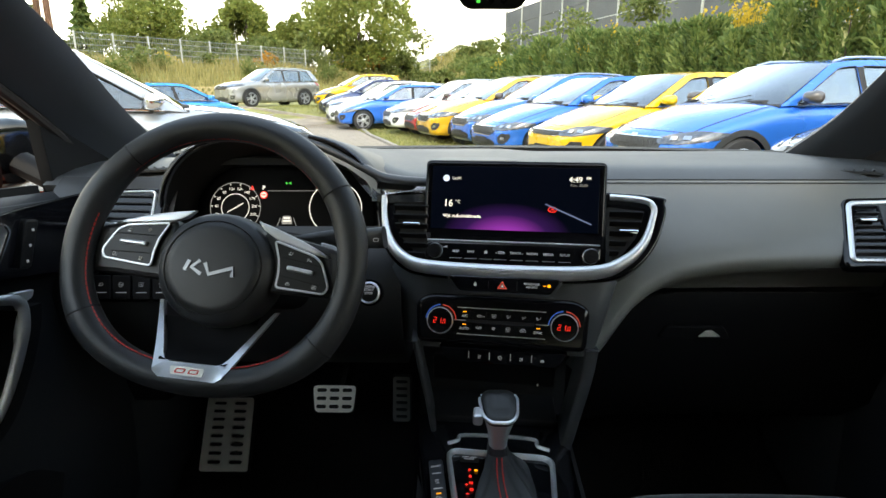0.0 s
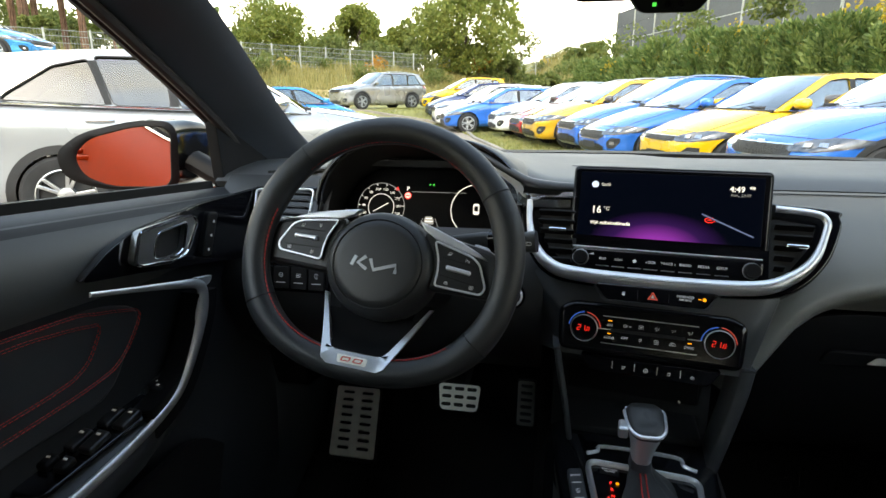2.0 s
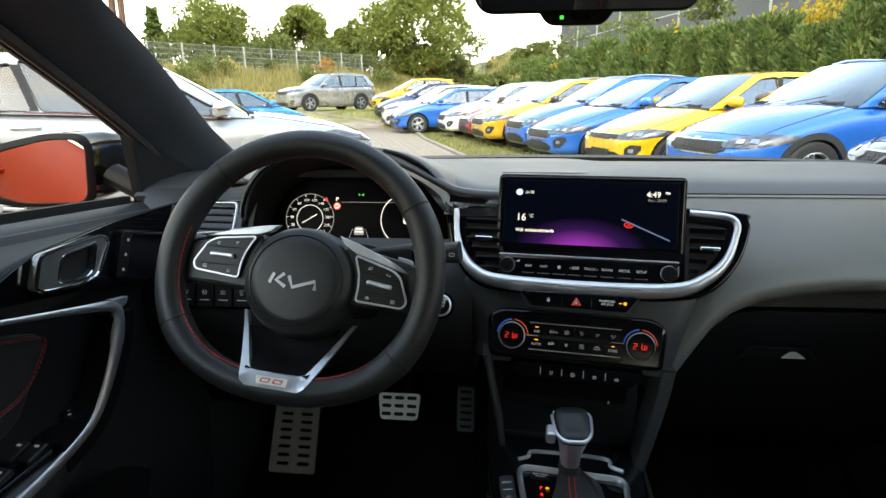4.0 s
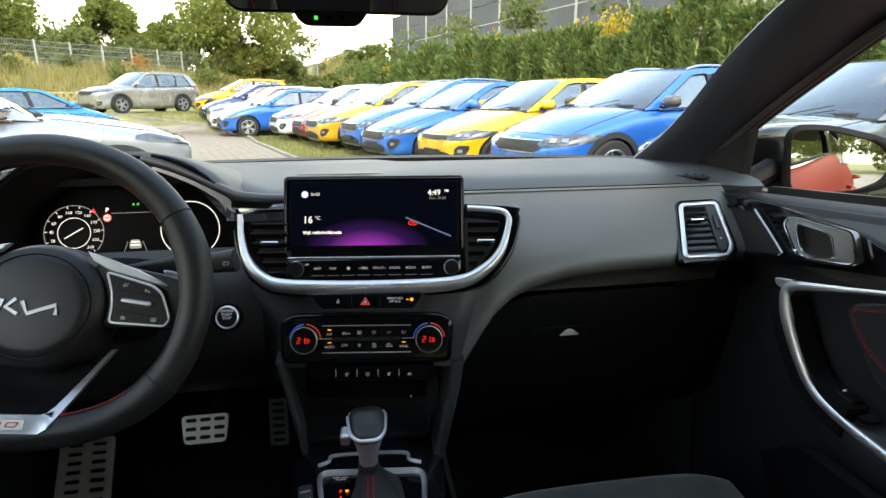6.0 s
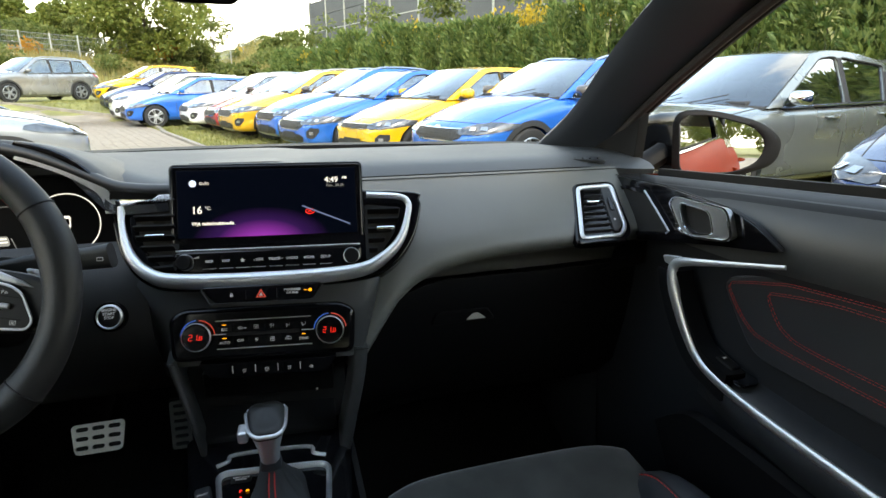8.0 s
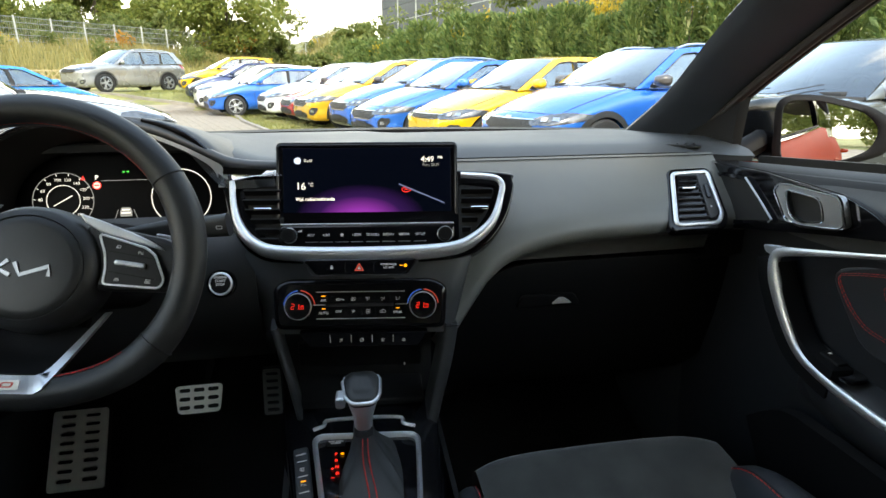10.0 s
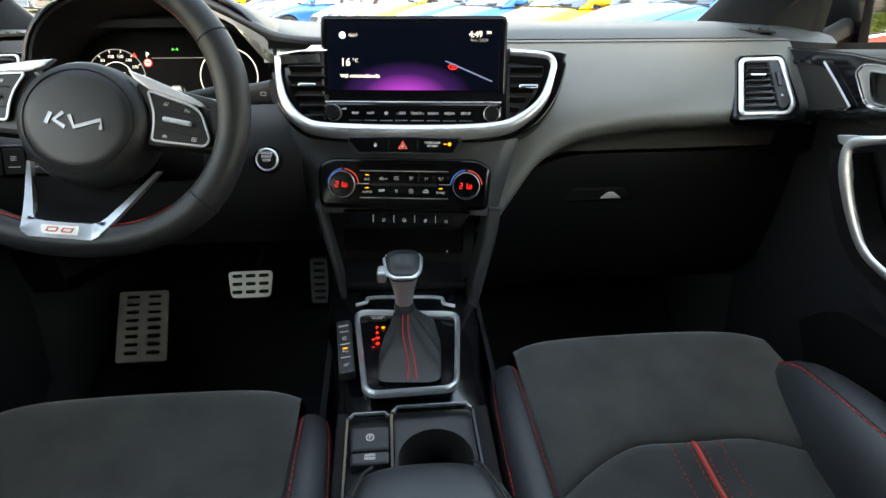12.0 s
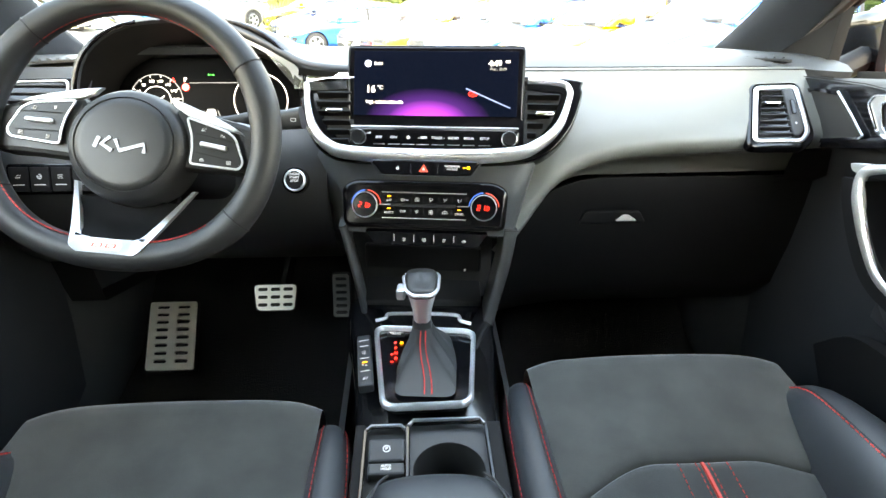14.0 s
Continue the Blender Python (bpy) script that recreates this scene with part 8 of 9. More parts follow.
def build_car(sh, name, label, paint_mat, mirror_mat=None, cladding=False):
    c = thing(name, label, "car")
    # body skin with wheel arches cut out
    me = bpy.data.meshes.new("tmp")
    bm = loft(sh.body_rows(), wrap=True, ends=True)
    bmesh.ops.recalc_face_normals(bm, faces=bm.faces[:])
    bm.to_mesh(me)
    bm.free()
    raw = new("tmp_body", me)
    sub = raw.modifiers.new("round", "SUBSURF")
    sub.levels = sub.render_levels = 2
    smooth_me = applied(raw)
    tree_src = bmesh.new()
    tree_src.from_mesh(smooth_me)
    tree = BVHTree.FromBMesh(tree_src)
    tree_src.free()
    cutters = []
    for ax in (sh.front_axle, sh.rear_axle):
        cm = bpy.data.meshes.new("tmp")
        cb = bmesh.new()
        bmesh.ops.create_cone(cb, cap_ends=True, segments=36, radius1=sh.wheel + 0.045, radius2=sh.wheel + 0.045, depth=sh.W + 0.6, matrix=pose(ax, 0, sh.wheel, 90, 0, 0))
        cb.to_mesh(cm)
        cb.free()
        ob = new("tmp_cut", cm)
        cutters.append(ob)
        bo = raw.modifiers.new("arch", "BOOLEAN")
        bo.operation, bo.object, bo.solver = "DIFFERENCE", ob, "EXACT"
    body_me = applied(raw)
    body_me.name = "body"
    body_me.materials.clear()
    finish(body_me, paint_mat, 32)
    for ob in (raw, *cutters):
        bpy.data.objects.remove(ob)
    body = new("body", body_me)
    body.parent = c
    tagged(body, "glossy painted body shell")
    # dark inner core so that arches and cabin read as solid
    part("underbody", box(sh.L - 0.6, sh.W * 0.60, 0.34, pose(0, 0, 0.22 + 0.17), 0.05), CABIN, c)
    deck = [[(x, u * sh.hw * 0.88, sh.belt(x) + 0.052 - 0.03 * u * u) for u in (-1, -0.6, 0, 0.6, 1)] for x in [sh.cowl_x - 0.02 + (sh.rear_x + 0.06 - sh.cowl_x) * i / 8 for i in range(9)]]
    part("cabin_floor", thick(loft(deck), 0.012), CABIN, c)
    part("dash_top", box(0.34, sh.W * 0.70, 0.05, pose(sh.cowl_x - 0.10, 0, sh.belt(sh.cowl_x) + 0.05, 0, 6, 0), 0.02), CABIN, c)
    # side frames and panes
    wins = sh.windows()
    for s in (-1, 1):
        warp = lambda co, s=s: Vector((co.x, s * (sh.side_y(co.x, co.y) + co.z), co.y))
        part("side_frame", plate(sh.outline(), wins, 0.02, I4, warp), paint_mat, c, smooth=30)
        for k, w in enumerate(wins):
            part("side_window", plate(w, [], 0.004, I4, lambda co, s=s: Vector((co.x, s * (sh.side_y(co.x, co.y) + co.z - 0.004), co.y))), SIDE_GLASS if sh.rails else PRIVACY, c, smooth=30)
            part("window_gasket", sweep([Vector((p[0], s * (sh.side_y(p[0], p[1]) + 0.018), p[1])) for p in w], circle(0.007, 5), closed=True, up=(0, 1, 0)), CLADDING, c)
        for wa, wb in zip(wins, wins[1:]):
            za, zb = max(min(p[1] for p in wa), min(p[1] for p in wb)) + 0.005, min(max(p[1] for p in wa), max(p[1] for p in wb)) - 0.005
            zm = (za + zb) / 2
            ends = [min(p[0] for p in wa if p[1] < zm), max(p[0] for p in wb if p[1] < zm), max(p[0] for p in wb if p[1] > zm), min(p[0] for p in wa if p[1] > zm)]
            part("pillar_cover", plate(list(zip(ends, (za, za, zb, zb))), [], 0.004, I4, lambda co, s=s: Vector((co.x, s * (sh.side_y(co.x, co.y) + 0.0205 + co.z), co.y))), CABIN, c)
        part("sill_strip", sweep([Vector((x, s * (sh.side_y(x, sh.belt(x)) + 0.022), sh.belt(x) + 0.004)) for x in [sh.cowl_x - 0.2 + (sh.rear_x + 0.35 - sh.cowl_x + 0.2) * i / 10 for i in range(11)]], circle(0.010, 6), up=(0, 1, 0)), BRIGHT, c)
    # windscreen, roof, tailgate glass
    def across(x, z, bow, n=9):
        y = sh.side_y(x, z)
        return [Vector((x + bow * (1 - u * u), u * y, z + 0.02 * (1 - u * u))) for u in [-1 + 2 * i / (n - 1) for i in range(n)]]
    rows = []
    for i in range(7):
        t = i / 6
        x = sh.cowl_x + (sh.roof_f - sh.cowl_x) * t
        z = sh.belt(sh.cowl_x) + (sh.roof_line(sh.roof_f) - sh.belt(sh.cowl_x)) * (t ** 0.92)
        rows.append(across(x, z, 0.16 * (1 - 0.5 * t)))
    part("windscreen", loft(rows), AUTO_GLASS, c, "sky-reflecting windscreen", smooth=80)
    part("cowl_strip", sweep(rows[0], circle(0.022, 6)), CLADDING, c)
    for k in (0.0, 0.36):
        part("wiper", sweep([rows[0][4 if k else 1] + Vector((0.02, 0.05, 0.02)), rows[1][6 if k else 3] + Vector((0.03, 0, 0.012))], circle(0.005, 5)), CLADDING, c)
    rows = []
    for i in range(11):
        x = sh.roof_f + (sh.roof_r - sh.roof_f) * i / 10
        z = sh.roof_line(x)
        rows.append(across(x, z, 0.08 * (1 - i / 10) ** 2 - 0.05 * (i / 10) ** 3))
    part("roof", thick(loft(rows), 0.02), paint_mat, c, smooth=60)
    part("headlining", loft([[Vector((p.x, p.y * 0.96, p.z - 0.045)) for p in r] for r in rows]), LINING, c, smooth=60)
    rows = []
    for i in range(6):
        t = i / 5
        x = sh.roof_r + (sh.rear_x - sh.roof_r) * t
        z = sh.roof_line(sh.roof_r) + (sh.belt(sh.rear_x) - sh.roof_line(sh.roof_r)) * t
        rows.append(across(x, z, -0.07))
    part("tailgate_glass", loft(rows), AUTO_GLASS, c, smooth=80)
    part("spoiler", sweep([p + Vector((-0.06, 0, 0.0)) for p in rows[0]], [(-0.09, -0.015), (0.09, -0.015), (0.07, 0.022), (-0.07, 0.022)], up=(0, 0, 1)), paint_mat, c)
    # seats seen through the glass
    for sx, sy in ((-0.12, 0.36), (-0.12, -0.36), (-0.95, 0.38), (-0.95, -0.38)):
        part("inner_seat", box(0.14, 0.44, 0.42, pose(sx, sy, sh.belt_z + 0.06, 0, -14, 0), 0.06, 3), CABIN, c)
        part("inner_head_rest", box(0.09, 0.24, 0.15, pose(sx - 0.08, sy, sh.belt_z + 0.33, 0, -12, 0), 0.035, 3), CABIN, c)
    part("inner_wheel", sweep([(0.42 + 0.06 * math.sin(a), 0.36 + 0.17 * math.cos(a), sh.belt_z + 0.06 + 0.15 * math.sin(a)) for a in [2 * math.pi * i / 20 for i in range(20)]], circle(0.016, 6), closed=True, up=(1, 0, 0)), CABIN, c)

    def decal(nm, spans, origin, side, ray, mat, lift=0.006, label="", n=10, parent=None):
        """A fitting that hugs the body: spans of (height, from, to) seen along a ray."""
        side, ray = Vector(side).normalized(), Vector(ray).normalized()
        rows_ = []
        for z, u0, u1 in spans:
            row = []
            for i in range(n + 1):
                p = Vector(origin) + side * (u0 + (u1 - u0) * i / n) + Vector((0, 0, z)) - ray * 4
                hit, nrm, _, _ = tree.ray_cast(p, ray)
                if hit is None:
                    hit, nrm, _, _ = tree.find_nearest(p + ray * 3.6)
                if nrm.dot(ray) > 0:
                    nrm = -nrm
                row.append(hit + nrm * lift)
            rows_.append(row)
        return part(nm, loft(rows_), mat, parent or c, label, smooth=60)
    def shut_line(pts):
        line = []
        for x, y in pts:
            hit, nrm, _, _ = tree.ray_cast(Vector((x, y, 3.0)), Vector((0, 0, -1)))
            if hit:
                line.append(hit + nrm * 0.0005)
        part("shut_line", sweep(line, circle(0.005, 5)), CLADDING, c)
    hf = sh.hood_front
    for s in (-1, 1):
        shut_line([(sh.cowl_x + 0.08 + (sh.a - 0.34 - sh.cowl_x) * i / 10, s * sh.hw * (0.84 - 0.10 * (i / 10) ** 2)) for i in range(11)])
    shut_line([(sh.a - 0.13 - 0.14 * abs(u) ** 2.5, u * sh.hw * 0.72) for u in [-1 + i / 8 for i in range(17)]])
    z_g = hf - (0.085 if sh.slim else 0.125)
    gk = 0.45 if sh.slim else 1.0
    F = (sh.a, 0, 0)
    decal("grille", [(z_g + 0.070 * gk, -0.44, 0.44), (z_g + 0.045 * gk, -0.53, 0.53), (z_g - 0.03 * gk, -0.50, 0.50), (z_g - 0.075 * gk, -0.34, 0.34)], F, (0, 1, 0), (-1, 0, 0), GRILLE, 0.010, "black mesh grille", 16)
    decal("grille_bar", [(z_g + 0.078 * gk, -0.46, 0.46), (z_g + 0.064 * gk, -0.50, 0.50)], F, (0, 1, 0), (-1, 0, 0), BRIGHT, 0.014, "", 16)
    decal("grille_bar", [(z_g - 0.068 * gk, -0.42, 0.42), (z_g - 0.084 * gk, -0.34, 0.34)], F, (0, 1, 0), (-1, 0, 0), BRIGHT, 0.014, "", 16)
    decal("emblem", [(z_g + 0.100, -0.06, 0.06), (z_g + 0.078, -0.06, 0.06)], F, (0, 1, 0), (-1, 0, 0), BRIGHT, 0.010, "", 6)
    decal("lower_intake", [(0.40, -0.42, 0.42), (0.36, -0.55, 0.55), (0.30, -0.52, 0.52), (0.265, -0.40, 0.40)], F, (0, 1, 0), (-1, 0, 0), GRILLE, 0.010, "black lower intake", 16)
    decal("plate_holder", [(0.43, -0.26, 0.26), (0.33, -0.26, 0.26)], F, (0, 1, 0), (-1, 0, 0), CLADDING, 0.022, "", 6)
    if sh.suv or cladding:
        decal("skid_plate", [(0.275, -0.5, 0.5), (0.225, -0.45, 0.45)], F, (0, 1, 0), (-1, 0, 0), ALLOY, 0.012, "", 12)
    for s in (-1, 1):
        D = (-1.0, -0.75 * s, -0.12)
        U = (-0.75 * s, 1.0, 0)
        O = (sh.a - 0.20, s * sh.hw * 0.70, 0)
        lampd = decal("headlight", [(hf + 0.030, 0.16 * s, 0.44 * s), (hf + 0.000, -0.06 * s, 0.46 * s), (hf - 0.05, -0.24 * s, 0.36 * s), (hf - 0.10, -0.26 * s, 0.16 * s), (hf - 0.125, -0.22 * s, 0.02 * s)], O, U, D, LAMP, 0.012, "clear headlight", 12)
        decal("lens", [(hf - 0.040, -0.10 * s, -0.02 * s), (hf - 0.085, -0.10 * s, -0.02 * s)], O, U, D, LAMP_IN, 0.02, "", 5, lampd)
        decal("lens", [(hf - 0.035, 0.04 * s, 0.12 * s), (hf - 0.078, 0.04 * s, 0.12 * s)], O, U, D, LAMP_IN, 0.02, "", 5, lampd)
        fog = decal("fog_lamp_bay", [(0.50, -0.02 * s, 0.12 * s), (0.44, -0.10 * s, 0.12 * s), (0.36, -0.10 * s, 0.06 * s), (0.33, -0.06 * s, 0.02 * s)], O, U, D, GRILLE, 0.010, "black fog lamp bay", 6)
        decal("fog_lamp", [(0.445, -0.04 * s, 0.03 * s), (0.39, -0.04 * s, 0.03 * s)], O, U, D, LAMP_IN, 0.018, "", 4, fog)
        # tail lamps
        tz = sh.belt(sh.rear_x) - 0.03
        decal("tail_light", [(tz, -0.10, 0.16), (tz - 0.07, -0.14, 0.2), (tz - 0.16, -0.10, 0.14)], (-sh.a + 0.2, s * sh.hw * 0.78, 0), (0.75, 1.0 * s, 0), (1.0, -0.75 * s, 0), TAIL, 0.012, "red tail light", 8)
        # door gaps, handles, sill
        for x0, x1 in ((sh.cowl_x - 0.12, sh.cowl_x - 0.20), (-0.22, -0.24), (sh.rear_axle + 0.50, sh.rear_axle + 0.16)):
            decal("door_gap", [(sh.belt(x0) - 0.02, x1 - 0.006, x1 + 0.006), (0.70, x0 - 0.006, x0 + 0.006), (0.36, x0 - 0.006, x0 + 0.006)], (0, s * sh.hw, 0), (1, 0, 0), (0, -s, 0), CLADDING, 0.003, "", 1)
        for x in (0.02, -0.93):
            hz = sh.belt(x) - 0.11
            path = [Vector((x + dx, 0, hz)) for dx in (-0.11, -0.09, 0.07, 0.09)]
            base_y = [tree.ray_cast(Vector((p.x, s * 4, p.z)), Vector((0, -s, 0)))[0] for p in path]
            line = [b + Vector((0, s * (0.0 if i in (0, 3) else 0.032), 0)) for i, b in enumerate(base_y) if b]
            part("door_handle", sweep(curve_through(line, 3), circle(0.014, 6), up=(0, 0, 1)), paint_mat if not cladding else BRIGHT, c)
        decal("sill", [(0.30, sh.rear_axle + sh.wheel + 0.04, sh.front_axle - sh.wheel - 0.04), (0.205, sh.rear_axle + sh.wheel + 0.04, sh.front_axle - sh.wheel - 0.04)], (0, s * sh.hw, 0), (1, 0, 0), (0, -s, 0), CLADDING, 0.012, "", 10)
        # wing mirror
        mx, mz = sh.cowl_x - 0.31, sh.belt(sh.cowl_x) + 0.10
        my = sh.side_y(mx, mz) + 0.02
        mir = part("wing_mirror", loft([[Vector((mx + 0.02 + k * 0.10 - 0.03, s * (my + 0.13 + p[0] * w), mz + p[1] * w)) for p in rrect(0.22, 0.14, 0.055)] for k, w in ((-0.5, 0.86), (-0.2, 1.0), (0.3, 0.95), (0.8, 0.7), (1.1, 0.3))], wrap=True, ends=True), mirror_mat or paint_mat, c, "wing mirror", smooth=70)
        part("mirror_foot", sweep([(mx, s * (my - 0.02), mz - 0.09), (mx, s * (my + 0.08), mz - 0.05)], circle(0.025, 8)), CLADDING, mir)
        # arch edges
        for ax in (sh.front_axle, sh.rear_axle):
            ring = []
            for i in range(21):
                aa = radians(-12 + 204 * i / 20)
                p = Vector((ax + (sh.wheel + 0.055) * math.cos(aa), s * 4, sh.wheel + (sh.wheel + 0.055) * math.sin(aa)))
                hit = tree.ray_cast(p, Vector((0, -s, 0)))[0]
                if hit:
                    ring.append(hit)
            w = 0.035 if (sh.suv or cladding) else 0.012
            part("arch_edge", sweep(ring, [(-w, -0.006), (w, -0.006), (w, 0.008), (-w, 0.008)], up=(0, s, 0)), CLADDING if (sh.suv or cladding) else paint_mat, c, smooth=40)
        if sh.rails and (sh.suv or cladding):
            rail = [Vector((x, s * (sh.side_y(x, sh.roof_line(x)) - 0.05), sh.roof_line(x) + (0.012 if i in (0, 8) else 0.038))) for i, x in enumerate([sh.roof_f - 0.1 + (sh.roof_r + 0.25 - sh.roof_f) * i / 8 for i in range(9)])]
            part("roof_rail", sweep(rail, circle(0.014, 8)), ALLOY, c, "silver roof rail")
    # wheels
    R = sh.wheel
    tyre_prof = [(R * 0.66, -0.10), (R * 0.70, -0.108), (R * 0.92, -0.105), (R, -0.075), (R, 0.075), (R * 0.92, 0.105), (R * 0.70, 0.108), (R * 0.66, 0.10)]
    tyre_bm = revolve(tyre_prof, 40, I4, False)
    tm = bpy.data.meshes.new("tyre")
    tyre_bm.to_mesh(tm)
    tyre_bm.free()
    finish(tm, TYRE, 40)
    rim_bm = revolve([(R * 0.67, 0.06), (R * 0.69, 0.10), (R * 0.645, 0.105), (R * 0.60, 0.07)], 40, I4, False)
    dk = revolve([(R * 0.66, 0.03), (R * 0.66, 0.04)], 32)
    for i in range(5):
        a = 2 * math.pi * i / 5
        for off in (-0.16, 0.16):
            v0 = Matrix.Rotation(a + off, 4, "Z")
            add(rim_bm, box(R * 0.50, 0.030, 0.03, v0 @ Matrix.Translation((R * 0.39, 0, 0.085)) @ Matrix.Rotation(radians(-6), 4, "Y"), 0.006))
    add(rim_bm, revolve([(0.075, 0.05), (0.07, 0.10), (0.04, 0.108)], 16))
    rm = bpy.data.meshes.new("rim")
    rim_bm.to_mesh(rm)
    rim_bm.free()
    finish(rm, ALLOY, 40)
    dm = bpy.data.meshes.new("brake_disc")
    dk.to_mesh(dm)
    dk.free()
    finish(dm, CLADDING, 40)
    for ax in (sh.front_axle, sh.rear_axle):
        for s in (-1, 1):
            wob = new("wheel", tm)
            wob.parent = c
            wob.matrix_basis = pose(ax, s * (sh.hw - 0.125), R, -90 * s, 0, 0)
            tagged(wob, "black tyre on an alloy rim")
            for nm, mesh_ in (("rim", rm), ("brake_disc", dm)):
                ob = new(nm, mesh_)
                ob.parent = wob
    return c


def settle(c, x, y, heading, z=None):
    """Stands a car with its nose centre at (x, y), facing the heading in degrees from +x."""
    h = Vector((math.cos(radians(heading)), math.sin(radians(heading))))
    L = CAR_LENGTH[c.name.split(".")[0]]
    px, py = x - h.x * L / 2, y - h.y * L / 2
    return pose(px, py, ground_z(px, py) if z is None else z, 0, 0, heading)


def repaint(c, mat, label):
    for o in c.children_recursive:
        for i, slot in enumerate(o.material_slots):
            if slot.material and slot.material.name.endswith("_paint"):
                slot.link = "OBJECT"
                slot.material = mat
    return tagged(c, label)


HATCH = CarShape(4.31, 1.80, 1.46, 0.67, 0.99, 0.97, 0.92, 0.08, -1.62, -2.02, 2.65, 0.325)
CROSS = CarShape(4.40, 1.83, 1.54, 0.73, 1.05, 1.02, 0.90, 0.06, -1.68, -2.04, 2.65, 0.345)
SMALL = CarShape(4.07, 1.73, 1.47, 0.69, 0.99, 0.97, 0.86, 0.05, -1.55, -1.90, 2.58, 0.315)
WAGON = CarShape(4.42, 1.82, 1.58, 0.84, 1.04, 1.00, 0.86, 0.02, -1.62, -2.06, 2.66, 0.345, rails=False)
SUV = CarShape(4.81, 1.90, 1.70, 0.96, 1.15, 1.10, 1.02, 0.20, -1.95, -2.28, 2.82, 0.375, suv=True)
FAST = CarShape(4.84, 1.80, 1.53, 0.74, 0.98, 0.96, 0.98, 0.12, -1.15, -2.10, 2.65, 0.325, fast=True)
CAR_LENGTH = {"hatchback": HATCH.L, "crossover": CROSS.L, "small_hatchback": SMALL.L, "estate_car": WAGON.L, "large_suv": SUV.L, "fastback": FAST.L}

hatch = build_car(HATCH, "hatchback", "bright blue five-door hatchback parked on the grass", PAINTS["blue"])
cross = build_car(CROSS, "crossover", "bright blue crossover with silver roof rails on the grass", PAINTS["blue"], material("carbon_mirror", (0.06, 0.05, 0.045), 0.3, coat=0.8), True)
small = build_car(SMALL, "small_hatchback", "bright yellow small hatchback parked on the grass", PAINTS["yellow"])
wagon = build_car(WAGON, "estate_car", "pearl white tall estate car standing beside the drive", PAINTS["pearl"], BRIGHT, True)
suv = build_car(SUV, "large_suv", "silver large SUV parked on the raised grass", PAINTS["silver"])
fast = build_car(FAST, "fastback", "grey metallic fastback with a chrome mirror", PAINTS["grey"], BRIGHT)

ROW = 199.0
cross.matrix_basis = settle(cross, 2.08, 6.98, ROW - 2)
small.matrix_basis = settle(small, 1.30, 8.75, ROW)
hatch.matrix_basis = settle(hatch, 0.45, 10.4, ROW)
LINE = [(cross, 0.05, 12.4, "blue", "bright blue crossover in the row on the grass"), (cross, -0.82, 14.2, "gold", "golden yellow crossover in the row on the grass"),
        (hatch, -1.28, 15.9, "red", "red hatchback in the row on the grass"), (cross, -2.08, 17.6, "white", "white crossover in the row on the grass"), (hatch, -4.0, 19.6, "blue", "bright blue hatchback at the row's end")]
for src, x, y, col, lab in LINE:
    k = copy_thing(src, settle(src, x, y, ROW))
    repaint(k, PAINTS[col], lab)
wagon.matrix_basis = pose(-3.72, 5.58, 0.0, 0, 0, 36.0)
suv.matrix_basis = pose(-8.7, 27.6, 0.60, 0, 0, 230.0)
fast.matrix_basis = pose(5.47, 5.42, 0.0, 0, 0, 190.0)
for src, x, y, hd, col, lab in ((hatch, -6.75, 18.5, 52, "sky_blue", "light blue hatchback behind the white estate car"), (hatch, 2.9, -5.2, 92, "white", "white hatchback parked behind our own car"),
                                (small, 3.72, 2.15, 194, "dark_blue", "dark blue small car beside our own"), (wagon, -4.7, 21.5, 199, "white", "white tall estate car behind the row"),
                                (small, -6.2, 25.9, 199, "yellow", "yellow small hatchback far along the row"), (hatch, -5.45, 23.7, 199, "dark_blue", "dark hatchback far along the row"), (cross, -3.6, 25.2, 199, "silver", "silver crossover far along the row"),
                                (cross, -15.2, 15.3, 12, "sky_blue", "light blue crossover on the raised ground behind the estate")):
    k = copy_thing(src, settle(src, x, y, hd))
    repaint(k, PAINTS[col], lab)

# ---- fence, barrier, planting ----
def leaf_material(name, a, b, rough=0.6):
    m = material(name, a, rough, grain=0)
    nt = m.node_tree
    bs = nt.nodes["Principled BSDF"]
    geo = nt.nodes.new("ShaderNodeNewGeometry")
    mix = nt.nodes.new("ShaderNodeMixRGB")
    mix.inputs["Color1"].default_value, mix.inputs["Color2"].default_value = (*a, 1), (*b, 1)
    nt.links.new(geo.outputs["Random Per Island"], mix.inputs["Fac"])
    nt.links.new(mix.outputs["Color"], bs.inputs["Base Color"])
    # light through the blade
    tl = nt.nodes.new("ShaderNodeBsdfTranslucent")
    ms = nt.nodes.new("ShaderNodeMixShader")
    ms.inputs["Fac"].default_value = 0.46
    mo = [n for n in nt.nodes if n.type == "OUTPUT_MATERIAL"][0]
    nt.links.new(mix.outputs["Color"], tl.inputs["Color"])
    nt.links.new(bs.outputs["BSDF"], ms.inputs[1])
    nt.links.new(tl.outputs["BSDF"], ms.inputs[2])
    nt.links.new(ms.outputs["Shader"], mo.inputs["Surface"])
    return m


